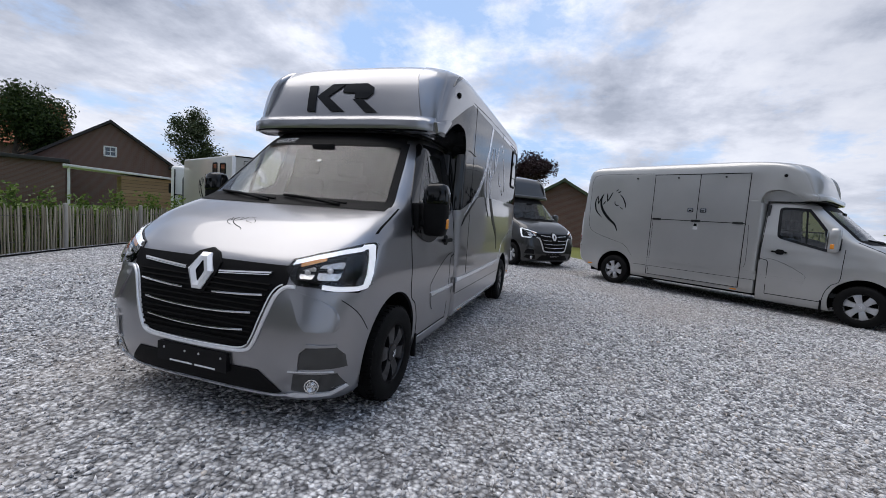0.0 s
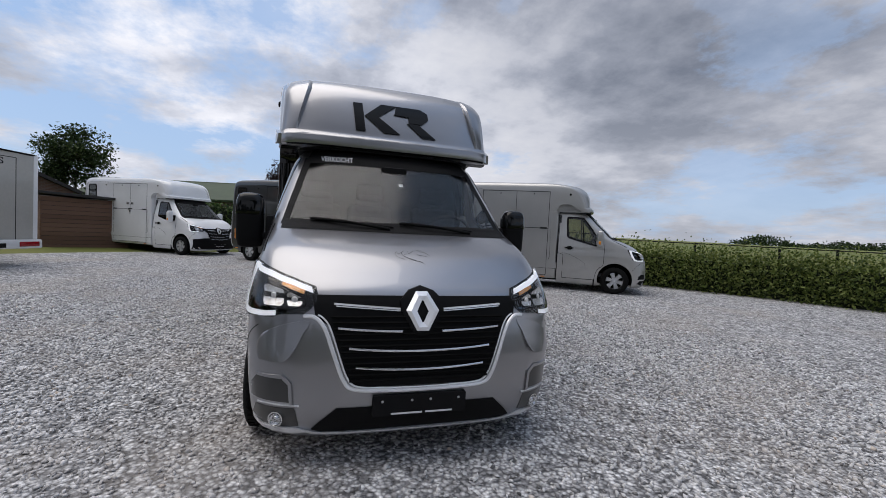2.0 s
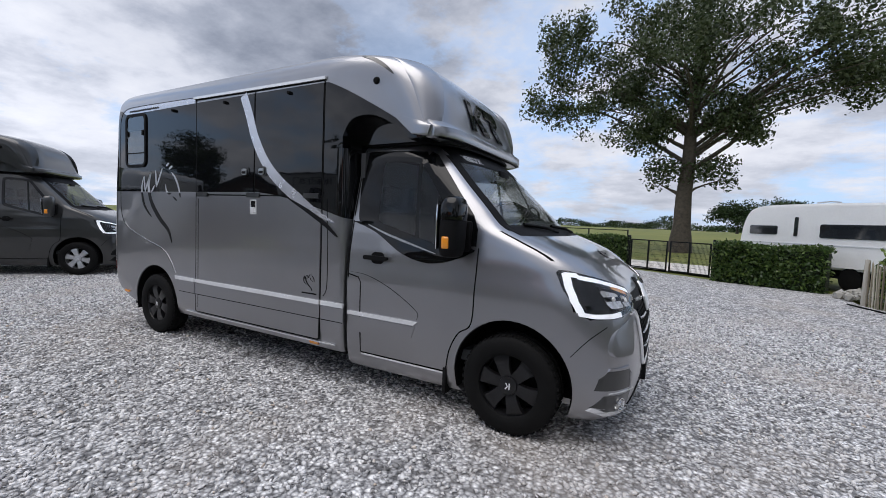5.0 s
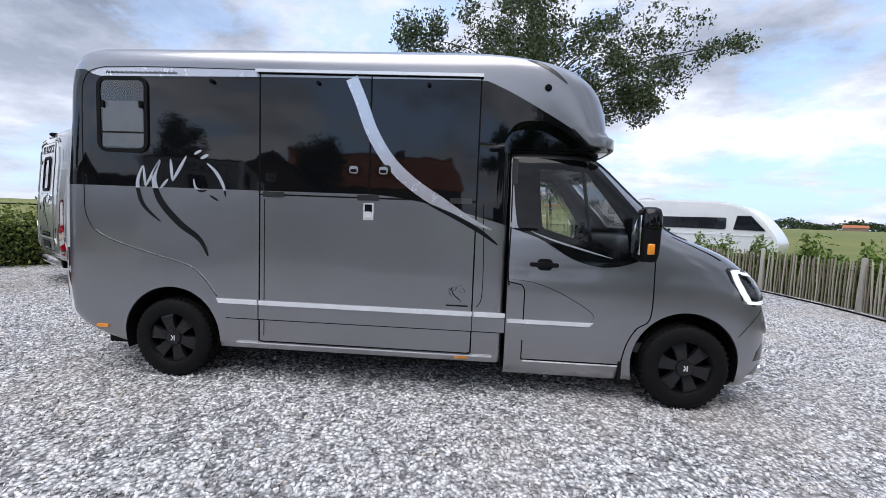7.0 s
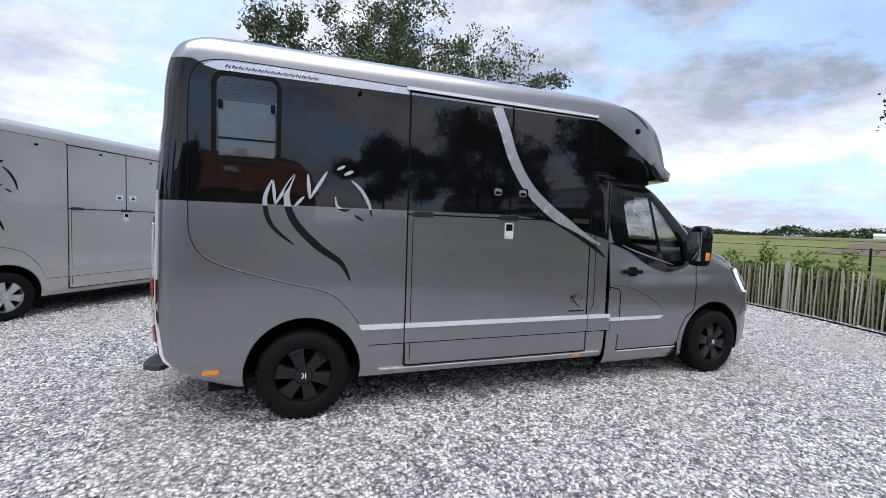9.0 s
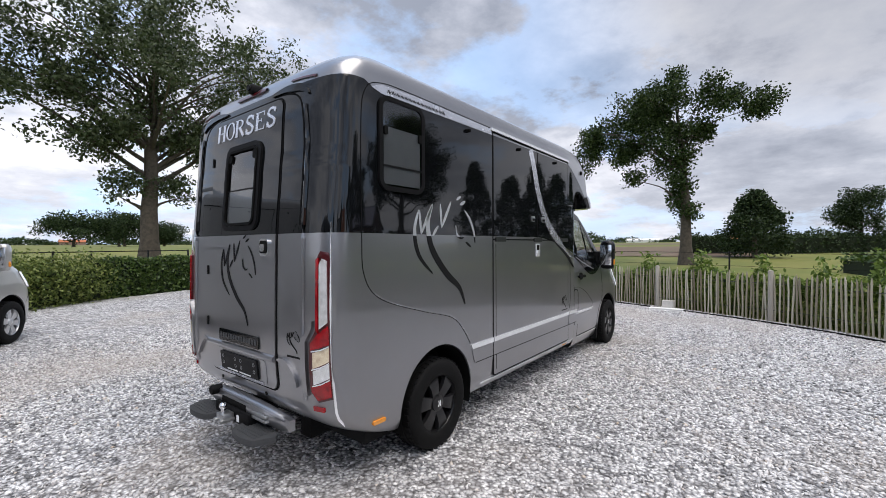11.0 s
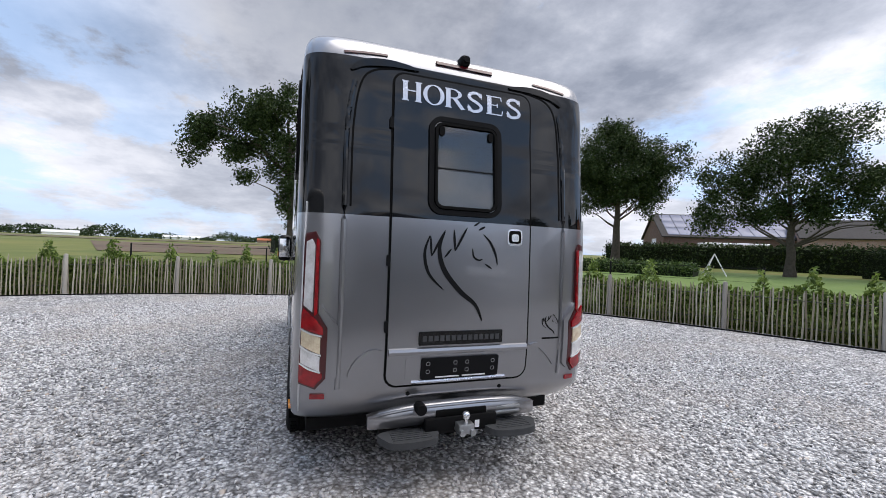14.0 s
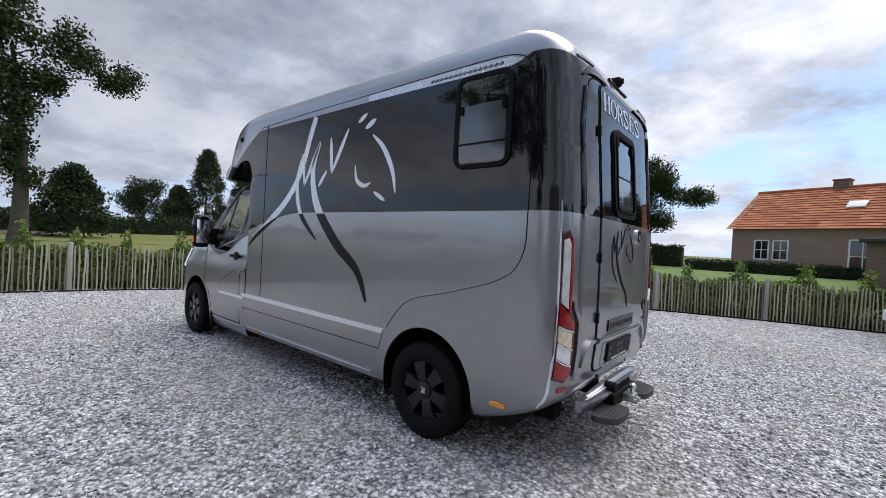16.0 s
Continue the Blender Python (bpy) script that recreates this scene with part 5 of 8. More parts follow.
    parts("window_latch", ([plate(rounded(y - 0.018, 2.19, y + 0.018, 2.25, 0.015), R, 0.032, 0.016, 2, 2) for y in (-0.17, 0.17)]), M["black_matt"], wnd)
    serif_letters("HORSES", 0.44, -0.418, 2.385, 2.515, R, "letter", M["swoosh"] if main else M["decal_black"], T, "light roman capital", 0.014)
    lock = new("rear_lock")
    lock.parent = T
    part("lock_plate", plate(rounded(-0.41, 1.505, -0.30, 1.62, 0.03), R, 0.024, 0.008, 3, 3), M["chrome"], lock)
    part("lock_handle", plate(rounded(-0.380, 1.535, -0.325, 1.585, 0.015), R, 0.034, 0.012, 3, 3), M["chrome"], lock)
    part("lock_shadow", plate(rounded(-0.40, 1.522, -0.31, 1.608, 0.02), R, 0.026, 0.012, 3, 3), M["black_matt"], lock)
    part("horse_drawing", horse_drawing(0.265, 1.01, -0.50, 0.64, R, 0.0135, 0.68), M[drawing if not main else "decal_black"], T, "horse's head in brush strokes")
    part("small_drawing", joined(horse_drawing(-0.60, 0.90, -0.13, 0.14, R, 0.003), ribbon([(-0.60, 0.875), (-0.74, 0.875)], 0.012, R, 0.003)), M["decal_black"], T)
    part("name_panel", plate(rounded(-0.285, 0.865, 0.285, 0.95, 0.008), R, 0.018, 0.008, 2, 8), M["black_gloss"], T, "black panel with illegible grey bars")
    part("name_bars", joined(*[ribbon([(y, 0.907), (y + 0.028, 0.907)], 0.034, R, 0.0195) for y in np.arange(-0.26, 0.24, 0.038)]), M["cabin"], T)
    part("door_ledge", tube([R(-0.47 + 0.94 * k / 20, 0.83, 0.008) for k in range(21)], 0.024, 8), C, T)
    for s in (1, -1):
        part("rear_crease", ribbon(smooth([(s * 0.50, 0.835), (s * 0.58, 0.83), (s * 0.66, 0.76), (s * 0.70, 0.69)], 5), 0.04, R, 0.018, -0.002, True), C, T)
    part("plate_recess", plate(rounded(-0.36, 0.635, 0.36, 0.80, 0.03), R, 0.013, 0.008, 3, 10), C, T)
    part("plate_ledge", tube([R(-0.32 + 0.64 * k / 12, 0.635, 0.012) for k in range(13)], 0.013, 8), M["swoosh"] if main else C, T)
    rp = new("rear_plate")
    rp.parent = T
    part("plate_holder", plate(rounded(-0.262, 0.65, 0.262, 0.785, 0.01), R, 0.026, 0.01, 3, 10), M["plate"], rp, "empty black plate holder")
    part("plate_print", joined(ribbon([(-0.17, 0.662), (-0.01, 0.662)], 0.009, R, 0.028), ribbon([(0.01, 0.662), (0.17, 0.662)], 0.009, R, 0.028)), M["decal_white"], rp)
    part("plate_rings", joined(*[ribbon([(y + 0.012 * math.cos(a), z + 0.012 * math.sin(a)) for a in np.linspace(0, 6.28, 13)[:-1]], 0.003, R, 0.0275, 0.02, False, True) for y in (-0.22, -0.04, 0.04, 0.22) for z in (0.70, 0.75)]), M["steel"], rp)
    for s in (1, -1):
        Rs = lambda u, v, o, s=s: R(s * u, v, o)
        lamp = new("tail_lamp")
        lamp.parent = T
        # the lamps wrap the corner: run them along the corner's arc
        def RC(u, v, o, s=s):
            w, xr = (LOWER(v) if v < 2.02 else UPPER(v))[:2]
            a = radians(u)
            c, q = math.cos(a), math.sin(a)
            e = 2 / REAR_N
            x, y = xr + REAR_R - REAR_R * q ** e, w * c ** e
            nx, ny = -q ** (2 - e) / REAR_R, c ** (2 - e) / w
            ln = math.hypot(nx, ny)
            return (x + o * nx / ln, s * (y + o * ny / ln), v)
        part("lamp_case", plate([(31, 0.655), (51, 0.625), (59, 0.69), (59, 0.985), (51, 1.07), (51, 1.49), (46, 1.54), (35, 1.53), (33, 1.47), (31, 1.05)], RC, 0.012, -0.004, 30, 10), M["dark_red"], lamp, "dark red lamp body")
        part("reverse_lens", plate([(36, 1.115), (46, 1.075), (46.5, 1.46), (43, 1.495), (37, 1.48)], RC, 0.022, 0.008, 12, 6), M["white_lens"], lamp, "clear white lens")
        part("lamp_strip", plate([(47.6, 1.05), (50.4, 1.07), (50.4, 1.49), (47.6, 1.50)], RC, 0.022, 0.008, 12, 2), M["red"], lamp, "red lens")
        part("stop_lens", plate([(34, 0.985), (56, 0.945), (56, 0.985), (48, 1.045), (36, 1.095), (34, 1.06)], RC, 0.023, 0.008, 8, 8), M["red"], lamp, "red lens")
        part("indicator_lens", plate([(34, 0.885), (54, 0.835), (54, 0.93), (34, 0.97)], RC, 0.020, 0.008, 8, 8), M["amber_clear"], lamp, "clear and amber indicator lens")
        part("fog_lens", plate([(34, 0.785), (54, 0.735), (54, 0.82), (34, 0.87)], RC, 0.020, 0.008, 8, 8), M["white_lens"], lamp, "clear lens")
        part("tail_lens", plate([(33, 0.672), (50, 0.642), (56.5, 0.695), (56.5, 0.722), (33, 0.772)], RC, 0.023, 0.008, 8, 8), M["red"], lamp, "red lens")
        for v0, v1 in ((0.977, 0.938), (0.878, 0.828), (0.778, 0.728)):
            part("lens_rib", ribbon([(33.5, v0), (44, (v0 + v1) / 2 - 0.004), (55, v1)], 0.007, RC, 0.026), M["bright_trim"], lamp)
        part("case_edge", ribbon([(32, 0.66), (31.5, 1.05), (33.4, 1.47)], 0.5, RC, 0.016), M["bright_trim"], lamp)
        part("reflector", plate(rounded(0.825, 0.565, 0.905, 0.595, 0.004), Rs, 0.010, -0.002, 2, 4), M["red"], T, "red reflector")
        part("lamp_shoulder", plate([(61, 0.66), (66, 0.70), (66, 1.0), (54, 1.12), (54, 1.08), (61.5, 0.99)], RC, 0.026, -0.004, 10, 4), C, T, "", 60)
        part("corner_bead", tube([R(s * yy, zz, 0.0) for yy, zz in smooth([(0.755, 0.62), (0.755, 1.2), (0.755, 1.7), (0.75, 2.2), (0.715, 2.46)], 6)], 0.016, 8), B, T)
        part("corner_groove", ribbon(smooth([(s * 0.72, 1.70), (s * 0.72, 1.9), (s * 0.715, 2.2), (s * 0.68, 2.45), (s * 0.60, 2.55), (s * 0.42, 2.59)], 6), 0.012, R, 0.002), seam, T)
        part("roof_scoop", ribbon(smooth([(s * 0.32, 2.60), (s * 0.5, 2.61), (s * 0.66, 2.585), (s * 0.74, 2.53)], 5), 0.05, R, 0.012, -0.002, True), M["black_gloss"], T)
        part("roof_marker", ribbon(smooth([(s * 0.52, 2.665), (s * 0.66, 2.655), (s * 0.78, 2.64)], 4), 0.014, R, 0.008), M["dark_red"], T, "dark red marker lamp")
    part("brake_light", ribbon([(0.20 - 0.4 * k / 8, 2.685) for k in range(9)], 0.022, R, 0.014), M["dark_red"], T, "high red brake light")
    rc = R(0.0, 2.70)
    part("reversing_camera", joined(moved(block((-0.06, -0.035, 0), (0.05, 0.035, 0.075), 0.025, 3), Matrix.Translation((rc[0] + 0.02, 0, 2.695))), rod((rc[0] - 0.05, 0, 2.735), (rc[0] - 0.02, 0, 2.735), 0.022)), M["black"], T)
    # valance and step
    def face(u, v, o):
        """The valance below the rear door, bulging and drooping at its ends; v is the height at the middle."""
        t = min(max((v - 0.36) / 0.15, 0), 1)
        k = min(abs(u) / 0.57, 1)
        return (-5.33 - 0.085 * math.sin(math.pi * (0.12 + 0.66 * t)) * (1 - k ** 4) - o, u, v - 0.075 * k ** 3.5 * t)
    part("valance", plate([(-0.57, 0.36), (0.57, 0.36), (0.57, 0.51), (-0.57, 0.51)], face, 0.012, -0.03, 10, 32), C, T, "", 60)
    part("valance_ridge", tube([face(-0.54 + 1.08 * k / 24, 0.492, 0.012) for k in range(25)], 0.010, 8), C, T)
    part("valance_slot", plate(rounded(-0.17, 0.42, 0.17, 0.468, 0.008), face, 0.016, 0.004, 2, 6), M["black_matt"], T)
    part("valance_bracket", joined(block((-5.425, -0.42, 0.40), (-5.385, -0.24, 0.425), 0.008), block((-5.425, -0.42, 0.43), (-5.385, -0.24, 0.455), 0.008)), M["steel"], T)
    part("trailer_socket", moved(lathe([(0, 0.045), (0.03, 0.045), (0.035, 0.036), (0.035, -0.03), (0, -0.03)], 20, "x"), Matrix.Translation((-5.42, 0.27, 0.49)) @ Matrix.Rotation(math.pi, 4, "Z")), M["black"], T)
    parts("parking_sensor", ([moved(lathe([(0, 0.006), (0.012, 0.005), (0.014, 0)], 12, "x"), Matrix.Translation(R(y, 0.56, 0.0)) @ Matrix.Rotation(math.pi, 4, "Z")) for y in (-0.30, 0.33)]), M["black"], T)
    for x in (0.0, -4.332):
        for s in (1, -1):
            wheel(T, x, s, silver_wheels)
    return T


main_truck = horse_truck("horse_truck", "grey and gloss black two-tone horse truck parked on gravel", pose(0, 0, 0), "grey", "grey_plain", False, True, "drawing_split")
tow_gear(main_truck)


def beside(hub_x, hub_y, heading):
    """Pose of a truck from its right front hub and heading."""
    a = radians(heading)
    return pose(hub_x - 0.945 * math.sin(a), hub_y + 0.945 * math.cos(a), 0, 0, 0, heading)


horse_truck("silver_horse_truck", "plain silver horse truck with a black horse drawing, on gravel", beside(-5.87, 6.78, 56.6), "silver", "silver", True, False, "decal_black", None, "parked horse trucks")
horse_truck("dark_horse_truck", "dark grey horse truck with a white horse drawing, on gravel", beside(-9.97, 0.37, 48), "dark", "dark", True, False, "decal_white", None, "parked horse trucks")
horse_truck("white_horse_truck", "white horse truck with a black front bumper, on gravel", beside(-14.47, -5.43, 55), "white", "white", True, False, "decal_white", True, "parked horse trucks")


# ---- natural materials ----
def island_mat(name, stops, rough=0.6, spec=0.3, trans=0.0, bump=0.0, big=None, scale=0.3):
    """Colour from a ramp, one pick for each separate piece of a mesh."""
    m, n, b = material(name)
    rnd = n.n("ShaderNodeNewGeometry").outputs["Random Per Island"]
    col = n.ramp(rnd, stops)
    co = n.n("ShaderNodeTexCoord").outputs["Object"]
    if big:
        col = n.mix(n.ramp(n.noise(co, scale, 4), [(0.42, (0, 0, 0)), (0.62, (1, 1, 1))]), col, n.mix(0.6, col, rgb(big)))
    if bump:
        n.put(b, "Normal", n.n("ShaderNodeBump", ins={"Height": n.noise(co, 90, 4), "Strength": bump, "Distance": 0.004}).outputs[0])
    n.put(b, "Base Color", col)
    b.inputs["Roughness"].default_value = rough
    b.inputs["Specular IOR Level"].default_value = spec
    if trans:
        tr = n.n("ShaderNodeBsdfTranslucent", ins={"Color": col})
        mx = n.n("ShaderNodeMixShader", ins={0: trans, 1: b.outputs[0], 2: tr.outputs[0]})
        n.put(n.t.nodes["Material Output"], "Surface", mx.outputs[0])
    return m


def piece_mat(name, stops, rough=0.8, bump=0.4, grain=(60, 60, 4)):
    """Colour picked by the object's own random number, with a grain along the piece."""
    m, n, b = material(name)
    rnd = n.n("ShaderNodeObjectInfo").outputs["Random"]
    co = n.n("ShaderNodeTexCoord").outputs["Object"]
    mp = n.n("ShaderNodeMapping", ins={"Vector": co, "Scale": grain}).outputs[0]
    g = n.noise(mp, 1.0, 5)
    col = n.mix(n.math("MULTIPLY", g, 0.4), n.ramp(rnd, stops), (0.05, 0.045, 0.04, 1))
    n.put(b, "Base Color", col)
    b.inputs["Roughness"].default_value = rough
    n.put(b, "Normal", n.n("ShaderNodeBump", ins={"Height": g, "Strength": bump, "Distance": 0.004}).outputs[0])
    return m


def two_scale(name, a, b_, c, s1, s2, rough=0.9, bump=0.5, dist=0.01):
    """Ground cover: three colours mixed by noise at two scales."""
    m, n, b = material(name)
    co = n.n("ShaderNodeTexCoord").outputs["Object"]
    n1, n2 = n.noise(co, s1, 5), n.noise(co, s2, 5)
    col = n.mix(n.ramp(n1, [(0.4, (0, 0, 0)), (0.6, (1, 1, 1))]), rgb(a), rgb(b_))
    col = n.mix(n.ramp(n2, [(0.45, (0, 0, 0)), (0.7, (0.7, 0.7, 0.7))]), col, rgb(c))
    n.put(b, "Base Color", col)
    b.inputs["Roughness"].default_value = rough
    n.put(b, "Normal", n.n("ShaderNodeBump", ins={"Height": n2, "Strength": bump, "Distance": dist}).outputs[0])
    return m


def brick_mat(name, a, b_, mortar, scale=1.0):
    m, n, b = material(name)
    co = n.n("ShaderNodeTexCoord").outputs["Object"]
    s = n.n("ShaderNodeSeparateXYZ", ins={0: co})
    u = n.math("ADD", s.outputs[0], s.outputs[1])
    v = n.n("ShaderNodeCombineXYZ", ins={0: u, 1: s.outputs[2], 2: 0.0}).outputs[0]
    br = n.n("ShaderNodeTexBrick", ins={"Vector": v, "Color1": rgb(a), "Color2": rgb(b_), "Mortar": rgb(mortar), "Scale": scale, "Mortar Size": 0.012, "Brick Width": 0.22, "Row Height": 0.065})
    col = n.mix(0.35, br.outputs[0], n.ramp(n.noise(co, 0.8, 5), [(0.35, tuple(c * 0.6 for c in a)), (0.65, b_)]))
    n.put(b, "Base Color", col)
    b.inputs["Roughness"].default_value = 0.9
    n.put(b, "Normal", n.n("ShaderNodeBump", ins={"Height": br.outputs["Fac"], "Strength": 0.4, "Distance": -0.006}).outputs[0])
    return m


M["leaf_poplar"] = island_mat("poplar_leaf", [(0.0, (0.030, 0.048, 0.017)), (0.5, (0.055, 0.080, 0.032)), (1.0, (0.12, 0.145, 0.078))], 0.5, 0.3, 0.2)
M["leaf_oak"] = island_mat("oak_leaf", [(0.0, (0.016, 0.032, 0.009)), (0.6, (0.034, 0.060, 0.017)), (1.0, (0.075, 0.105, 0.034))], 0.6, 0.2, 0.15)
M["leaf_dark"] = island_mat("dark_leaf", [(0.0, (0.012, 0.026, 0.009)), (0.6, (0.026, 0.047, 0.016)), (1.0, (0.050, 0.075, 0.027))], 0.6, 0.2, 0.12)
M["leaf_purple"] = island_mat("copper_leaf", [(0.0, (0.020, 0.012, 0.014)), (1.0, (0.05, 0.025, 0.028))], 0.6, 0.3, 0.1)
M["leaf_hedge"] = island_mat("hedge_leaf", [(0.0, (0.022, 0.050, 0.010)), (0.55, (0.055, 0.105, 0.020)), (1.0, (0.13, 0.19, 0.045))], 0.4, 0.5, 0.25)
M["leaf_young"] = island_mat("young_leaf", [(0.0, (0.05, 0.09, 0.016)), (0.5, (0.13, 0.20, 0.035)), (1.0, (0.27, 0.36, 0.09))], 0.45, 0.4, 0.35)
M["leaf_field"] = island_mat("field_hedge_leaf", [(0.0, (0.05, 0.08, 0.018)), (0.5, (0.12, 0.17, 0.035)), (1.0, (0.27, 0.31, 0.09))], 0.5, 0.4, 0.3)
M["blade"] = island_mat("grass_blade", [(0.0, (0.05, 0.085, 0.014)), (0.6, (0.11, 0.16, 0.03)), (1.0, (0.24, 0.25, 0.08))], 0.6, 0.3, 0.3)
M["bark"] = plain("bark", (0.075, 0.062, 0.048), 0.95, 0, 0, 0.4, 6, 1.0)
# near-black colour that paints the shade deep between the leaves
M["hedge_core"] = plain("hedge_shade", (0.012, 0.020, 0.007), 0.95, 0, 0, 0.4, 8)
M["pale"] = piece_mat("weathered_paling", [(0.0, (0.22, 0.185, 0.125)), (0.5, (0.40, 0.355, 0.26)), (1.0, (0.62, 0.575, 0.46))], 0.9, 0.5, (70, 70, 3))
M["post"] = piece_mat("weathered_post", [(0.0, (0.34, 0.31, 0.27)), (1.0, (0.50, 0.47, 0.41))], 0.9, 0.5, (40, 40, 3))
M["wire"] = plain("wire", (0.10, 0.10, 0.10), 0.5, 0.8)
M["gate"] = plain("black_gate_paint", (0.012, 0.013, 0.012), 0.4, 0.2, 0, 0.2)
M["stone"] = island_mat("field_stone", [(0.0, (0.16, 0.15, 0.13)), (0.5, (0.30, 0.29, 0.26)), (1.0, (0.46, 0.45, 0.42))], 0.9, 0.3, 0, 0.6)
M["gravel_stone"] = island_mat("gravel_stone", [(0.0, (0.11, 0.111, 0.115)), (0.14, (0.32, 0.32, 0.328)), (0.42, (0.60, 0.60, 0.608)), (0.8, (0.79, 0.785, 0.79)), (0.96, (0.88, 0.875, 0.875)), (1.0, (0.56, 0.46, 0.37))], 0.85, 0.3, 0, 0.5, (0.54, 0.50, 0.475), 0.45)
M["lawn"] = two_scale("lawn", (0.10, 0.17, 0.035), (0.13, 0.20, 0.045), (0.17, 0.22, 0.07), 0.35, 6.0)
M["meadow"] = two_scale("meadow", (0.10, 0.13, 0.022), (0.15, 0.16, 0.03), (0.20, 0.185, 0.05), 0.03, 0.4)
M["concrete"] = plain("pale_concrete", (0.56, 0.54, 0.51), 0.85, 0, 0, 0.12, 3, 0.3)
M["tilled"] = two_scale("tilled_field", (0.11, 0.065, 0.05), (0.14, 0.09, 0.06), (0.09, 0.12, 0.04), 0.2, 2.0)
M["brick_brown"] = brick_mat("brown_brick", (0.19, 0.098, 0.074), (0.13, 0.07, 0.054), (0.20, 0.17, 0.15))
M["brick_pale"] = brick_mat("mixed_brick", (0.30, 0.185, 0.135), (0.22, 0.125, 0.09), (0.36, 0.32, 0.28))
M["brick_pink"] = brick_mat("pink_brick", (0.42, 0.27, 0.22), (0.36, 0.22, 0.18), (0.45, 0.40, 0.36))
M["tile_orange"] = island_mat("orange_roof_tile", [(0.0, (0.30, 0.095, 0.045)), (0.6, (0.40, 0.14, 0.065)), (1.0, (0.50, 0.20, 0.10))], 0.8, 0.3, 0, 0.3)
M["tile_dark"] = plain("dark_roof_tile", (0.035, 0.032, 0.032), 0.8, 0, 0, 0.3, 4, 0.3)
M["green_roof"] = plain("green_sheet_roof", (0.06, 0.085, 0.045), 0.7, 0, 0, 0.2, 2)
M["plank"] = piece_mat("tan_plank", [(0.0, (0.36, 0.23, 0.12)), (1.0, (0.47, 0.31, 0.17))], 0.75, 0.3, (2, 2, 40))
M["plank_red"] = piece_mat("red_brown_plank", [(0.0, (0.16, 0.085, 0.055)), (1.0, (0.22, 0.12, 0.08))], 0.8, 0.3, (2, 2, 40))
M["solar"] = plain("solar_cell", (0.10, 0.12, 0.20), 0.4, 0.2, 0.3, 0.1, 4)
M["frame_white"] = plain("white_frame", (0.72, 0.72, 0.70), 0.5)
M["pane_dark"] = plain("dark_pane", (0.015, 0.018, 0.022), 0.05, 0, 1.0, 0.1)
M["caravan_white"] = plain("caravan_white", (0.80, 0.80, 0.79), 0.35, 0, 0.6, 0.04, 2)
M["grey_box"] = plain("pale_grey_panel", (0.43, 0.415, 0.375), 0.4, 0, 0.5, 0.06, 2)
M["paper"] = plain("white_slab", (0.75, 0.75, 0.74), 0.6)

rng = np.random.default_rng(7)


def ground_z(x, y):
    """Height of the land: level in the yard, rising gently outside it."""
    r = math.hypot(x + 3, y - 1.5)
    return 0.026 * min(max(r - 13.5, 0), 50) + 0.0045 * max(r - 63, 0)


def raw(name, V, F, mat, parent=None, smooth_it=False):
    """A mesh from numpy arrays of equal-sided faces."""
    me = bpy.data.meshes.new(name)
    k = F.shape[1]
    me.vertices.add(len(V))
    me.vertices.foreach_set("co", np.ascontiguousarray(V, np.float32).ravel())
    me.loops.add(F.size)
    me.loops.foreach_set("vertex_index", F.astype(np.int32).ravel())
    me.polygons.add(len(F))
    me.polygons.foreach_set("loop_start", np.arange(len(F), dtype=np.int32) * k)
    me.update(calc_edges=True)
    me.materials.append(mat)
    if smooth_it:
        me.shade_smooth()
    ob = new(name, me)
    if parent:
        ob.parent = parent
    return ob


# ---- ground ----
radii = [0, 4, 8, 12, 13.5, 16, 20, 26, 34, 44, 56, 63, 80, 110, 160, 240, 400, 700, 1200]
V, F = [], []
SEG = 72
for r in radii:
    for i in range(SEG):
        a = 2 * math.pi * i / SEG
        x, y = -3 + r * math.cos(a), 1.5 + r * math.sin(a)
        V.append((x, y, ground_z(x, y) - (0.04 if r < 25 else 0.0)))
for q in range(len(radii) - 1):
    for i in range(SEG):
        j = (i + 1) % SEG
        F.append((q * SEG + i, q * SEG + j, (q + 1) * SEG + j, (q + 1) * SEG + i))
tagged(part("ground", (V, F), M["meadow"], None, "", 180), "green meadow reaching to the horizon", "ground", "", "structure")

FENCE = smooth([(4.75, 8.7), (5.45, 6.3), (5.65, 3.6), (5.25, 0.8), (4.45, -1.6), (3.45, -3.7), (2.05, -5.4), (0.15, -6.95), (-2.0, -8.2), (-5.0, -9.4), (-8.3, -10.35)], 10)
YARD = [(x, y) for x, y in FENCE] + [(-13, -13.5), (-24, -14), (-22, -3), (-13.2, 3.4), (-9.0, 8.4), (-5.6, 11.4), (-1.6, 13.6), (-0.3, 13.3), (2.1, 11.7), (4.75, 10.6)]


def inside_yard(P):
    """Which of the points lie in the yard."""
    hit = np.zeros(len(P), bool)
    for (x0, y0), (x1, y1) in zip(YARD, YARD[1:] + YARD[:1]):
        if y0 == y1:
            continue
        c = ((y0 > P[:, 1]) != (y1 > P[:, 1])) & (P[:, 0] < x0 + (x1 - x0) * (P[:, 1] - y0) / (y1 - y0))
        hit ^= c
    return hit


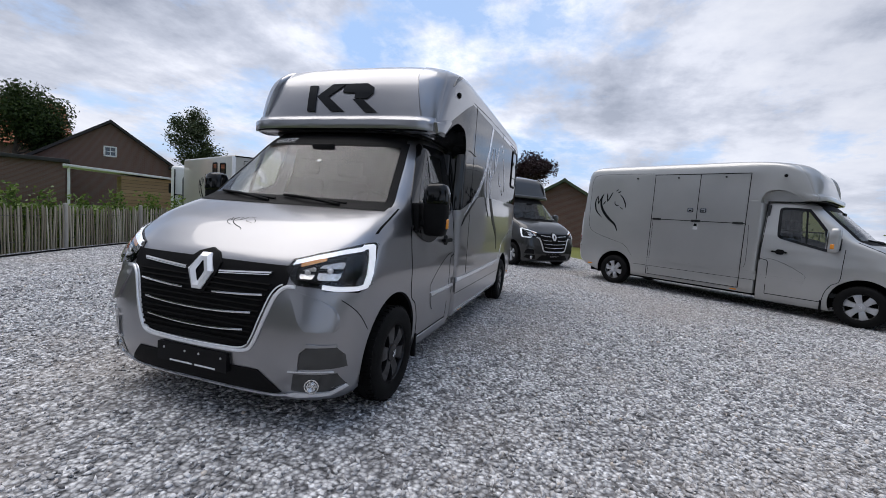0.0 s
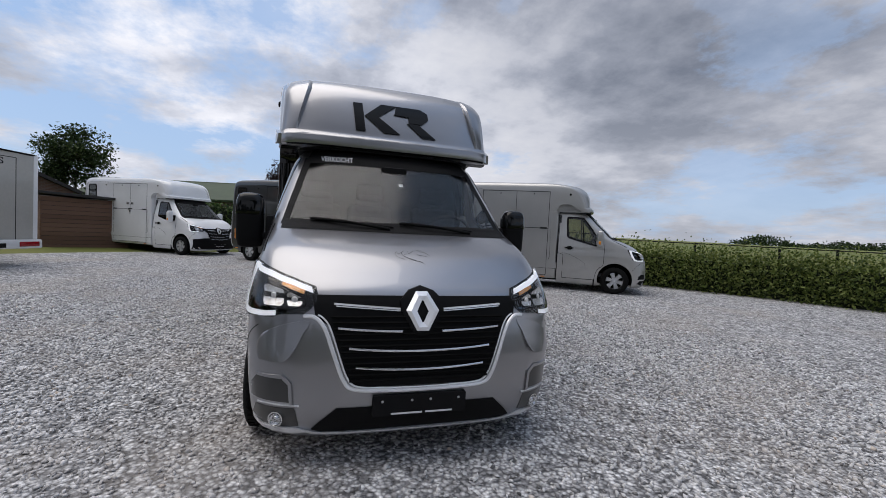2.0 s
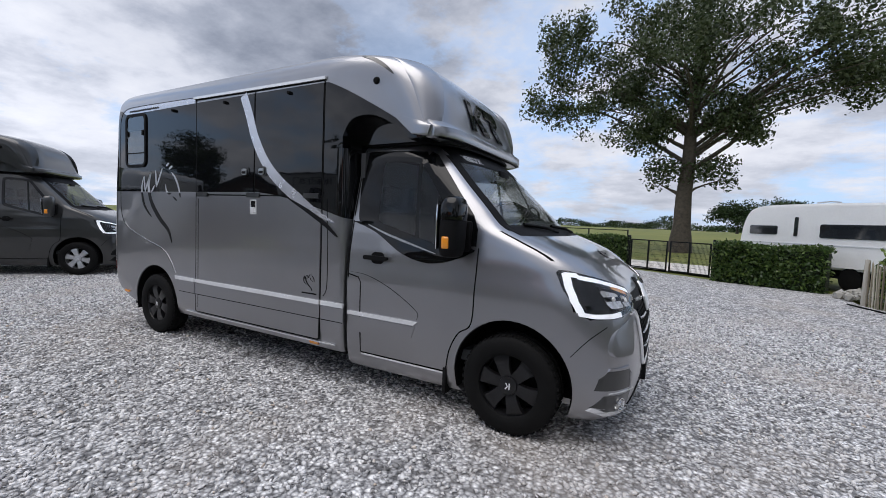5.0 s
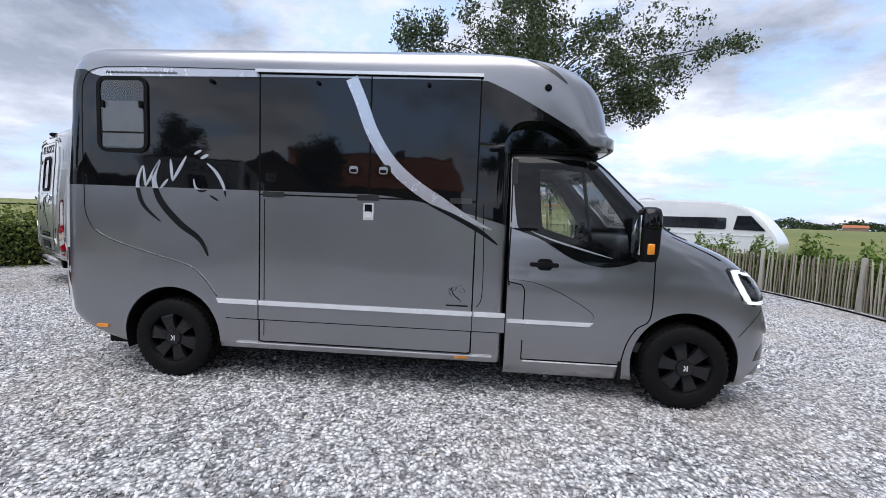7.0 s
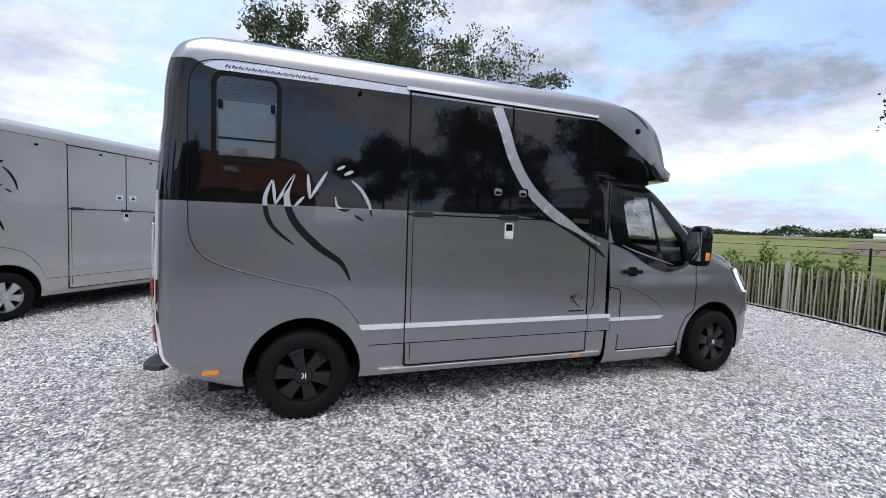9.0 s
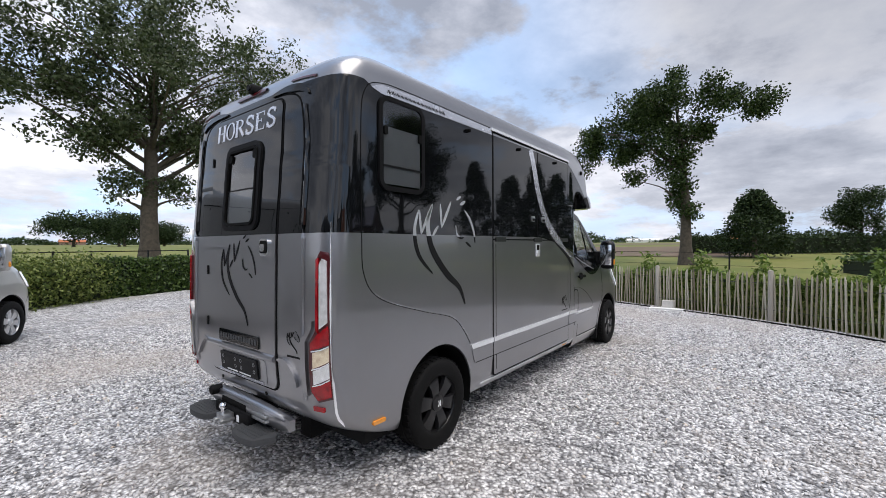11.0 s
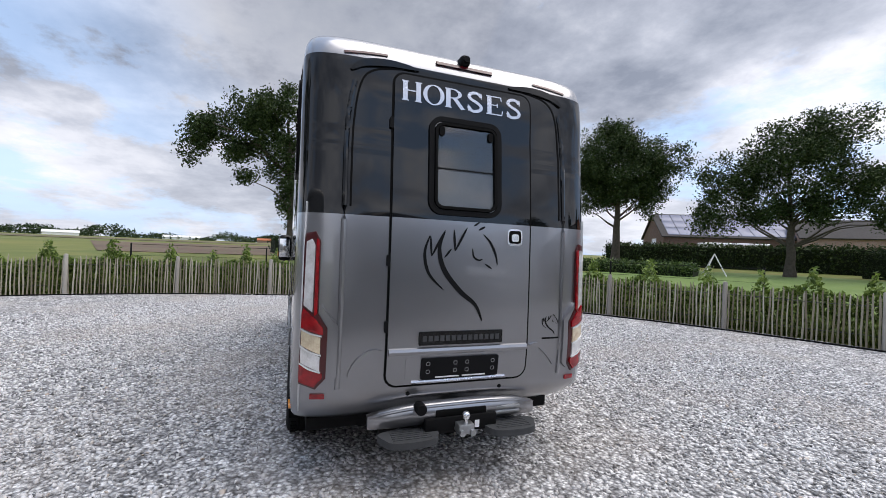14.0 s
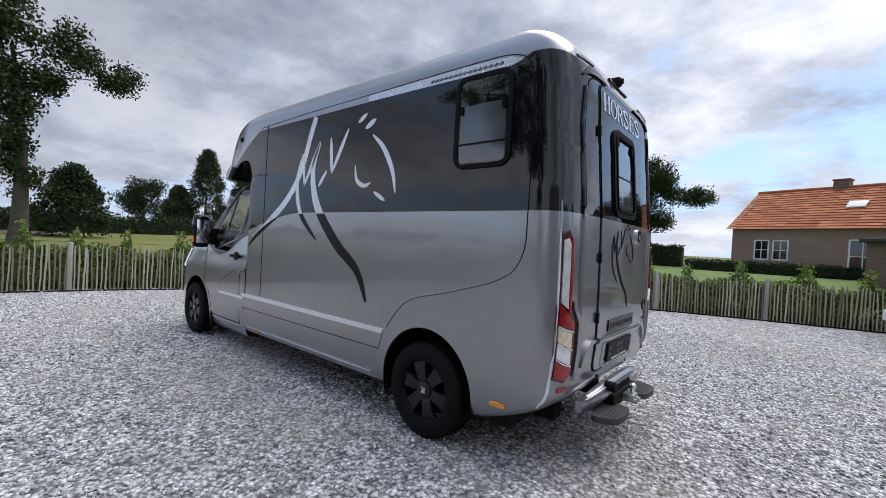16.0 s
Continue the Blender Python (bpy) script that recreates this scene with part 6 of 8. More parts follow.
def gravel_bed():
    m, n, b = material("gravel_bed")
    co = n.n("ShaderNodeTexCoord").outputs["Object"]
    vo = n.n("ShaderNodeTexVoronoi", ins={"Vector": co, "Scale": 34.0, "Randomness": 1.0})
    v2 = n.n("ShaderNodeTexVoronoi", ins={"Vector": co, "Scale": 62.0, "Randomness": 1.0})
    c = n.n("ShaderNodeSeparateColor", ins={0: vo.outputs["Color"]}).outputs[0]
    c2 = n.n("ShaderNodeSeparateColor", ins={0: v2.outputs["Color"]}).outputs[1]
    col = n.ramp(n.math("ADD", n.math("MULTIPLY", c, 0.6), n.math("MULTIPLY", c2, 0.4)),
                 [(0.12, (0.18, 0.18, 0.185)), (0.4, (0.54, 0.54, 0.548)), (0.65, (0.75, 0.747, 0.75)), (0.88, (0.88, 0.875, 0.875))])
    # shade between the stones, painted as darker cell edges
    gap_shade = n.ramp(vo.outputs["Distance"], [(0.28, (1, 1, 1)), (0.75, (0.30, 0.30, 0.305))])
    col = n.mix(1.0, col, gap_shade, "MULTIPLY")
    lump = n.n("ShaderNodeTexVoronoi", ins={"Vector": co, "Scale": 13.0, "Randomness": 1.0})
    lump = n.n("ShaderNodeSeparateColor", ins={0: lump.outputs["Color"]}).outputs[0]
    col = n.mix(0.75, col, n.ramp(lump, [(0.1, (0.55, 0.55, 0.56)), (0.5, (1, 1, 1)), (0.9, (1.35, 1.35, 1.35))]), "MULTIPLY")
    stain = n.ramp(n.noise(co, 0.45, 5), [(0.5, (0, 0, 0)), (0.68, (1, 1, 1))])
    col = n.mix(n.math("MULTIPLY", stain, 0.4), col, (0.44, 0.385, 0.33, 1))
    n.put(b, "Base Color", col)
    b.inputs["Roughness"].default_value = 0.9
    h = n.math("SUBTRACT", 1.0, vo.outputs["Distance"])
    n.put(b, "Normal", n.n("ShaderNodeBump", ins={"Height": h, "Strength": 1.0, "Distance": 0.02}).outputs[0])
    return m


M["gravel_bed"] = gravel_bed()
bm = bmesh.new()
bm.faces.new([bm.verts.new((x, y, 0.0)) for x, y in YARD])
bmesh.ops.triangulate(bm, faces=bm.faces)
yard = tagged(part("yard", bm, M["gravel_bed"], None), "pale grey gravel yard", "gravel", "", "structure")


def stones(P, size, name, label):
    """Loose broken stones on the points P."""
    n = len(P)
    base = np.array([(1, 0, 0), (0.2, 0.9, 0.1), (-0.9, 0.3, 0), (-0.3, -0.85, 0.1), (0.55, -0.65, -0.1), (0.15, 0.1, 0.62), (-0.1, -0.2, 0.55), (0, 0, -0.45)])
    tri = np.array([(0, 1, 5), (1, 2, 5), (2, 6, 5), (2, 3, 6), (3, 4, 6), (4, 5, 6), (4, 0, 5), (1, 0, 7), (2, 1, 7), (3, 2, 7), (4, 3, 7), (0, 4, 7)])
    s = size * rng.uniform(0.55, 1.35, (n, 1, 1))
    sh = base[None] * rng.uniform(0.7, 1.25, (n, 8, 3)) * s * np.stack([np.ones(n), rng.uniform(0.55, 0.95, n), rng.uniform(0.5, 0.95, n)], 1)[:, None]
    q = rng.normal(size=(n, 4))
    q[:, 1:3] *= 0.45
    q /= np.linalg.norm(q, axis=1)[:, None]
    w, x, y, z = q.T
    R = np.stack([1 - 2 * (y * y + z * z), 2 * (x * y - z * w), 2 * (x * z + y * w), 2 * (x * y + z * w), 1 - 2 * (x * x + z * z), 2 * (y * z - x * w),
                  2 * (x * z - y * w), 2 * (y * z + x * w), 1 - 2 * (x * x + y * y)], 1).reshape(n, 3, 3)
    Vv = np.einsum("nij,nkj->nki", R, sh)
    Vv[:, :, 0] += P[:, 0:1]
    Vv[:, :, 1] += P[:, 1:2]
    Vv[:, :, 2] += P[:, 2:3] + 0.004
    Ff = (tri[None] + 8 * np.arange(n)[:, None, None]).reshape(-1, 3)
    return tagged(raw(name, Vv.reshape(-1, 3), Ff, M["gravel_stone"]), label, "gravel", "", "stuff")


# the ring that the camera walks round the truck carries loose stones, thinner further off
n_try = 260000
P = np.stack([rng.uniform(-13, 6, n_try), rng.uniform(-9, 9, n_try), np.zeros(n_try)], 1)
ux, uy = np.maximum(np.abs(P[:, 0] + 2.3) - 3.0, 0), np.maximum(np.abs(P[:, 1]) - 0.9, 0)
d = np.hypot(ux, uy)
keep = inside_yard(P) & (rng.uniform(size=n_try) < np.clip(1.25 - np.abs(d - 2.4) * 0.42, 0.03, 1))
P = P[keep][:105000]
stones(P, 0.021, "loose_gravel", "grey and white broken gravel stones")


# ---- plants ----
def leaf_cloud(C, spread, per, size, flat=0.0, droop=0.0):
    """Small bent leaves round centres C. Returns vertices and quads."""
    n = len(C) * per
    P = np.repeat(C, per, 0) + np.clip(rng.normal(size=(n, 3)), -1.7, 1.7) * np.repeat(np.atleast_2d(spread) if np.ndim(spread) else np.full((1, 3), spread), n if np.ndim(spread) < 2 else per, 0)[:n]
    return leaves_at(P, size)


def leaves_at(P, size):
    n = len(P)
    a = rng.normal(size=(n, 3))
    a /= np.linalg.norm(a, axis=1)[:, None]
    b = rng.normal(size=(n, 3))
    b -= a * (a * b).sum(1)[:, None]
    b /= np.linalg.norm(b, axis=1)[:, None]
    s = (size * rng.uniform(0.6, 1.4, n))[:, None]
    up = np.cross(a, b) * s * 0.25
    V = np.stack([P - a * s, P + b * s * 0.55 + up, P + a * s, P - b * s * 0.55 + up], 1).reshape(-1, 3)
    F = np.arange(4 * n).reshape(-1, 4)
    return V, F


def tree(name, label, x, y, height, blobs, leaf, trunk_r, size, clusters, per, spread=0.55, lean=(0, 0), trunk_top=0.62, sink=0.1):
    """A tree: tapered trunk, limbs to the clumps, and a crown of small leaves. blobs: (dx, dy, z, rx, ry, rz, share)."""
    z0 = ground_z(x, y) - sink
    T = thing(name, label, "tree", "", "", pose(x, y, z0))
    C, w = [], np.array([b[6] for b in blobs], float)
    for b, k in zip(blobs, (w / w.sum() * clusters * 0.62).astype(int) + 2):
        # each mass breaks up into boughs of different size, with looser leaves between them
        boughs = max(4, int(round(4.0 * (b[3] * b[4] * b[5]) ** 0.5)))
        mid = rng.normal(size=(boughs, 3))
        mid *= rng.uniform(0.3, 0.95, (boughs, 1)) / np.linalg.norm(mid, axis=1)[:, None]
        wide = rng.uniform(0.2, 0.5, boughs)
        at = rng.integers(boughs, size=k)
        q = rng.normal(size=(k, 3))
        q *= rng.uniform(0.1, 1.0, (k, 1)) ** 0.45 / np.linalg.norm(q, axis=1)[:, None]
        tight = rng.uniform(size=(k, 1)) < 0.6
        C.append(np.array(b[:3]) + np.where(tight, mid[at] + q * wide[at][:, None], q) * np.array(b[3:6]))
    C = np.concatenate(C)
    trunk = [(lean[0] * t * t, lean[1] * t * t, height * trunk_top * t) for t in np.linspace(0, 1, 9)]
    shapes = [tube([(px + 0.04 * math.sin(9 * k), py + 0.04 * math.cos(7 * k), pz) for k, (px, py, pz) in enumerate(trunk)],
                   [trunk_r * (1.35 if k == 0 else 1.0) * (1 - 0.8 * k / 8) for k in range(9)], 12)]
    picks = C[rng.permutation(len(C))[:min(len(C), 46 if clusters > 600 else 28)]]
    for c in picks:
        hz = min(max(c[2] - 0.45 * np.hypot(c[0], c[1]) - 0.4, height * 0.18), height * trunk_top * 0.97)
        t = hz / (height * trunk_top)
        a = np.array([lean[0] * t * t, lean[1] * t * t, hz])
        mid = a + (c - a) * 0.5 + np.array([0, 0, 0.12 * np.linalg.norm(c - a)]) + rng.normal(size=3) * 0.15
        r0 = trunk_r * (1 - 0.8 * t) * 0.42
        ln = smooth([a, a + (mid - a) * 0.5 + rng.normal(size=3) * 0.08, mid, c], 3)
        shapes.append(tube(ln, [max(0.012, r0 * (1 - 0.92 * k / (len(ln) - 1))) for k in range(len(ln))], 6))
    part("trunk", shapes[0], M["bark"], T, "", 60)
    for limb in shapes[1:]:
        part("limb", limb, M["bark"], T, "", 60)
    V, F = leaf_cloud(C, spread * np.array([0.80, 0.80, 0.74]), int(per * 3.6), size * 0.64)
    raw("crown", V, F, M[leaf], T)
    return T


def conifer(name, label, x, y, height, width, leaf, size=0.16, n=4200, sink=0.1):
    """A tall dense tree that tapers to a ragged tip."""
    z0 = ground_z(x, y) - sink
    T = thing(name, label, "tree", "", "", pose(x, y, z0))
    part("trunk", tube([(0, 0, 0), (0.03, 0, height * 0.4), (0, 0.02, height * 0.93)], [0.2, 0.13, 0.02], 10), M["bark"], T)
    k = n // 14
    t = rng.uniform(0.07, 1.0, k) ** 0.85
    a = rng.uniform(0, 2 * math.pi, k)
    lobes = 1 + 0.16 * np.sin(3 * a + 9 * t) + 0.12 * np.sin(23 * t)
    r = width / 2 * np.clip((1 - t) ** 0.62 * (0.45 + 0.55 * np.minimum(t / 0.22, 1)), 0.03, 1) * lobes * rng.uniform(0.45, 1.0, k) ** 0.5
    C = np.stack([r * np.cos(a), r * np.sin(a), t * height], 1)
    V, F = leaf_cloud(C, 0.24, 30, size * 0.68)
    raw("crown", V, F, M[leaf], T)
    return T


def hedge(name, label, line, height, thick, leaf, size, density, z=0.0, shaggy=0.06, group=""):
    """A leafy hedge along a line: leaves all over a core coloured as inner shade."""
    H = thing(name, label, "hedge", group)
    pts = smooth(line, 6) if len(line) > 2 else line
    V, F = [], []
    for i, (x, y) in enumerate(pts):
        a, b = pts[max(i - 1, 0)], pts[min(i + 1, len(pts) - 1)]
        d = Vector((b[0] - a[0], b[1] - a[1])).normalized()
        nx, ny = -d.y * (thick / 2 - 0.06), d.x * (thick / 2 - 0.06)
        zz = ground_z(x, y) if z is None else z
        V += [(x + nx, y + ny, zz - 0.1), (x + nx, y + ny, zz + height - 0.07), (x - nx, y - ny, zz + height - 0.07), (x - nx, y - ny, zz - 0.1)]
    for i in range(len(pts) - 1):
        p, q = 4 * i, 4 * i + 4
        F += [(p + k, p + (k + 1) % 4, q + (k + 1) % 4, q + k) for k in range(4)]
    F += [(0, 1, 2, 3), tuple(4 * (len(pts) - 1) + k for k in range(4))]
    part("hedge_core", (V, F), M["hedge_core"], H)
    A = np.array(pts)
    seg = np.hypot(*np.diff(A, axis=0).T)
    cum = np.concatenate([[0], np.cumsum(seg)])
    n = int(cum[-1] * (2 * height + thick) * density)
    s = rng.uniform(0, cum[-1], n)
    x, y = np.interp(s, cum, A[:, 0]), np.interp(s, cum, A[:, 1])
    i = np.clip(np.searchsorted(cum, s) - 1, 0, len(seg) - 1)
    d = np.diff(A, axis=0)[i] / seg[i][:, None]
    u = rng.uniform(0, 2 * height + thick, n)
    side = np.where(u < height, -1.0, np.where(u > height + thick, 1.0, (u - height) / thick * 2 - 1))
    zz = np.where(u < height, u, np.where(u > height + thick, 2 * height + thick - u, height))
    wob = 1 + 0.1 * np.sin(s * 2.1) + 0.06 * np.sin(s * 5.3 + 1)
    base = np.array([ground_z(p, q) for p, q in A]) if z is None else np.full(len(A), z)
    P = np.stack([x - d[:, 1] * side * thick / 2 * wob, y + d[:, 0] * side * thick / 2 * wob, zz * (1 + 0.03 * np.sin(s * 3.3)) + np.interp(s, cum, base)], 1) + rng.normal(size=(n, 3)) * shaggy
    V, F = leaves_at(P, size)
    raw("foliage", V, F, M[leaf], H)
    return H


tree("tall_poplar", "tall broad poplar with an open crown by the gate", 1.5, 24.6, 17.5,
     [(0, 0, 11.0, 4.4, 4.0, 4.0, 5), (-5.0, 0.5, 10.2, 3.6, 3.0, 2.8, 3), (5.4, -0.5, 10.4, 3.4, 3.0, 2.2, 2.6), (-1.0, 0.5, 15.0, 4.0, 3.0, 2.8, 2.6), (9.4, 0.5, 11.6, 2.6, 2.2, 1.2, 0.7), (1.3, 0.2, 4.9, 1.2, 1.1, 0.9, 0.45), (-7.2, 0, 12.8, 2.8, 2.4, 2.2, 1.8),
      (-1.2, 0, 4.9, 0.9, 0.8, 0.9, 0.35), (6.5, 0, 13.6, 3.2, 2.6, 2.2, 1.1), (11.4, 0, 13.2, 2.6, 2.2, 1.4, 0.6), (-8.4, 0.3, 10.0, 1.8, 1.6, 1.6, 0.8), (0.5, -4.5, 12, 3, 3, 3, 1.4), (-2.6, 0, 7.6, 2.2, 1.9, 1.6, 1.5), (2.4, 0, 7.5, 2.0, 1.8, 1.4, 1.2), (7.2, 0, 9.2, 1.2, 1.2, 1.2, 0.6)],
     "leaf_poplar", 0.52, 0.165, 860, 24, 0.44, (0.6, 0.0), 0.78)
tree("broad_oak", "broad oak with a leaning, ragged crown beyond the fence", 22.0, 0.9, 12.2,
     [(0, 1.0, 10.4, 2.0, 2.0, 1.5, 3), (0, 2.8, 9.7, 1.8, 1.7, 1.4, 2.2), (0, 4.9, 8.8, 1.5, 1.6, 1.2, 1.6), (0, 5.9, 7.4, 1.0, 1.0, 1.0, 0.9), (0, -1.4, 9.9, 1.5, 1.4, 0.9, 1.3), (0, -3.2, 9.1, 0.9, 1.2, 0.6, 0.8),
      (0, -1.0, 8.1, 1.2, 1.1, 0.8, 0.9), (0, 1.6, 8.3, 1.9, 2.0, 1.4, 2.4), (0, 3.6, 7.0, 1.1, 1.1, 0.9, 0.9), (0, 0.6, 6.6, 1.1, 1.1, 1.0, 1.0), (0, 0.4, 4.9, 0.9, 0.8, 1.3, 0.9), (0, 2.6, 5.6, 0.6, 0.6, 0.5, 0.3), (0, 0.3, 3.2, 0.7, 0.7, 0.8, 0.4)],
     "leaf_oak", 0.36, 0.14, 420, 30, 0.38, (0, 0.5), 0.78, 0.1)
conifer("round_fir", "dark rounded fir tree in the meadow", 30.5, -2.2, 4.6, 5.2, "leaf_dark", 0.15, 5200)
tree("meadow_tree", "bushy dark tree beyond the meadow", 41.4, -9.0, 6.2, [(0, 0, 3.6, 1.8, 1.8, 2.2, 3), (0, 1.0, 3.0, 1.5, 1.2, 1.2, 1)], "leaf_dark", 0.16, 0.14, 150, 24, 0.4)
for i, (cx, cy, hh, ww) in enumerate(((49.7, -17.6, 10.2, 4.6), (48.2, -22.1, 10.0, 4.2), (47.2, -24.7, 11.6, 3.8), (45.7, -27.9, 9.8, 5.2), (43.3, -32.3, 12.0, 4.6), (50.5, -14.8, 5.4, 3.2))):
    tagged(conifer("row_cypress", "tall dark conical tree in a row", cx, cy, hh, ww * 1.3, "leaf_dark", 0.17, 7000), "", "", "row of conical trees")
tree("round_oak", "large oak with a full round crown and bare trunk", 22.3, -26.9, 14.0,
     [(0, 0, 9.0, 4.0, 3.8, 3.9, 8), (1.6, 1.4, 6.8, 2.2, 2.0, 1.6, 1.8), (-1.9, -1.4, 6.6, 2.4, 2.0, 1.8, 1.8), (-3.0, -2.4, 9.4, 2.0, 1.7, 1.8, 1.2), (0.6, 0.4, 11.8, 2.2, 2.0, 1.6, 1.5), (2.6, 2.2, 9.2, 1.6, 1.6, 1.8, 1.0)],
     "leaf_oak", 0.42, 0.15, 980, 25, 0.44, (0, 0), 0.7)
tree("spreading_maple", "spreading maple with a wide airy crown on the lawn", 10.8, -31.5, 12.0,
     [(0, 0, 7.8, 3.4, 3.0, 3.0, 5), (3.4, 1.6, 6.4, 2.2, 2.0, 2.2, 2.0), (-3.8, -1.6, 6.4, 2.6, 2.0, 2.0, 2.2), (-1.6, -0.8, 9.8, 2.4, 2.0, 1.8, 1.6), (1.2, 0.5, 4.9, 2.4, 1.8, 1.2, 1.2), (4.6, 1.8, 4.2, 1.6, 1.4, 1.1, 0.8), (-4.8, -1.9, 4.3, 1.7, 1.4, 1.2, 0.9), (-1.8, -0.8, 4.6, 1.8, 1.5, 1.1, 0.9)],
     "leaf_oak", 0.32, 0.14, 820, 26, 0.44, (0.3, 0), 0.6)
tree("lawn_tree", "dark tree with a ragged crown behind a clipped hedge", 3.6, -38.0, 10.4,
     [(0, 0, 7.4, 2.2, 2.0, 2.2, 4), (2.4, 0.6, 7.0, 1.4, 1.3, 1.3, 1.4), (-2.8, -0.6, 6.2, 1.8, 1.3, 0.9, 1.4), (0.2, 0, 4.8, 1.6, 1.4, 1.2, 1.2), (-1.0, -0.2, 4.0, 0.9, 0.8, 0.8, 0.5)],
     "leaf_oak", 0.30, 0.14, 420, 28, 0.38, (0.2, 0), 0.62)
tree("house_tree", "dark leafy tree beside the brick house", -12.6, -28.6, 7.4, [(-0.6, 0, 5.0, 1.7, 1.7, 1.8, 4), (-0.9, 0.4, 4.2, 1.4, 1.3, 1.0, 1)], "leaf_oak", 0.2, 0.13, 240, 30, 0.4)
tree("far_birch", "grey-green tree behind the houses", -26.7, -31.8, 8.2, [(0, 0, 5.8, 1.7, 1.7, 2.4, 4), (-1.0, 0.8, 4.6, 1.2, 1.2, 1.0, 1)], "leaf_poplar", 0.2, 0.13, 220, 26, 0.4)
tree("copper_beech", "small purple-leaved tree behind the dark truck", -36.0, -2.3, 7.2, [(0, 0, 5.6, 1.6, 1.9, 1.4, 3), (0, -1.2, 5.0, 1.0, 1.0, 0.9, 1)], "leaf_purple", 0.16, 0.15, 150, 26, 0.4)
tree("garden_tree", "bushy green tree above a garden hedge", -23.6, -12.9, 5.4, [(0, 0, 3.9, 1.5, 1.6, 1.5, 3)], "leaf_oak", 0.14, 0.12, 130, 26, 0.35)
for cx, cy, rx, hh in ((14.9, 115, 6.5, 8.0), (22.5, 113.4, 5.0, 7.6), (26.0, 123, 6.0, 8.6), (33, 118, 5, 6.0)):
    tagged(tree("field_tree", "distant round tree in the fields", cx, cy, hh, [(0, 0, hh * 0.6, rx, rx * 0.8, hh * 0.36, 3)], "leaf_dark", 0.3, 0.34, 130, 24, 0.8), "", "", "trees in the fields")

# distant belt of woods and farm roofs at the horizon
V, F = [], []
C = []
for k in range(2600):
    a = rng.uniform(math.radians(-12), math.radians(128))
    dist = rng.uniform(330, 420)
    h = 4.2 + 3.2 * math.sin(a * 23) * math.sin(a * 7.1) + 2.0 * math.sin(a * 61)
    x, y = dist * math.cos(a), dist * math.sin(a)
    C.append((x, y, ground_z(x, y) + max(0.6, h) * rng.uniform(0.05, 1.0)))
V, F = leaf_cloud(np.array(C), np.array([2.4, 2.4, 0.8]), 16, 0.8)
tagged(raw("far_woods", V, F, M["leaf_dark"]), "distant dark belt of woods along the horizon", "woods", "", "stuff")

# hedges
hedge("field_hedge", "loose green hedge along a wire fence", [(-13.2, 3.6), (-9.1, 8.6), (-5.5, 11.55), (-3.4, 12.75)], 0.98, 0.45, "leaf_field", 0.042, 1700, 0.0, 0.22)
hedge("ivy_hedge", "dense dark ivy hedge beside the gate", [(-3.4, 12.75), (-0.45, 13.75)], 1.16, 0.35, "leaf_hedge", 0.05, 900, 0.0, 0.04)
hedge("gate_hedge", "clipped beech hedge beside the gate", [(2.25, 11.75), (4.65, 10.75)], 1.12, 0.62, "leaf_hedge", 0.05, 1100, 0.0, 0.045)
hedge("lawn_hedge", "clipped dark hedge across the lawn", [(9.0, -36.5), (0.5, -36.2)], 1.7, 1.0, "leaf_dark", 0.08, 130, None, 0.07)
hedge("low_hedge", "low clipped hedge in front of the brick house", [(-0.2, -33.5), (-8.0, -34.0), (-22, -34.5)], 0.75, 0.7, "leaf_dark", 0.07, 160, None, 0.06)
hedge("maize_strip", "tall green hedge in front of the barn", [(30, -33), (20, -38), (8, -42)], 2.0, 1.6, "leaf_oak", 0.12, 90, None, 0.18)
hedge("meadow_hedge", "dark hedge at the meadow's end", [(36, 2.5), (40, -8), (43, -20), (36, -30)], 1.3, 1.2, "leaf_dark", 0.12, 70, None, 0.2)
hedge("shrub_row", "rows of green shrubs in the meadow", [(18, -6), (20, -12), (18, -20), (12, -24)], 0.6, 2.0, "leaf_hedge", 0.09, 240, None, 0.16)
hedge("garden_hedge", "tall green garden hedge behind the white truck", [(-22, -13.5), (-20.5, -8.2), (-19.2, -4.2)], 1.9, 0.8, "leaf_hedge", 0.08, 130, None, 0.1)


# ---- fence of split chestnut pales, with young plants behind ----
def pale_mesh(k):
    h, w = 0.96 + 0.04 * math.sin(k * 2.3), 0.029 + 0.004 * math.cos(k * 1.7)
    V, F = [], []
    for i, (z, s) in enumerate(((-0.05, 1.0), (0.3, 0.95), (0.62, 1.0), (h - 0.07, 0.9), (h, 0.25))):
        ox, oy = 0.006 * math.sin(k + i * 1.9), 0.008 * math.cos(2 * k + i)
        V += [(ox - w / 2 * s, oy - 0.011 * s, z), (ox + w / 2 * s, oy - 0.014 * s, z), (ox + w * 0.42 * s, oy + 0.012 * s, z), (ox - w * 0.45 * s, oy + 0.014 * s, z)]
    for i in range(4):
        F += [(4 * i + q, 4 * i + (q + 1) % 4, 4 * i + 4 + (q + 1) % 4, 4 * i + 4 + q) for q in range(4)]
    F += [(0, 1, 2, 3), (16, 17, 18, 19)]
    me = bpy.data.meshes.new("pale")
    me.from_pydata(V, [], F)
    me.materials.append(M["pale"])
    return me


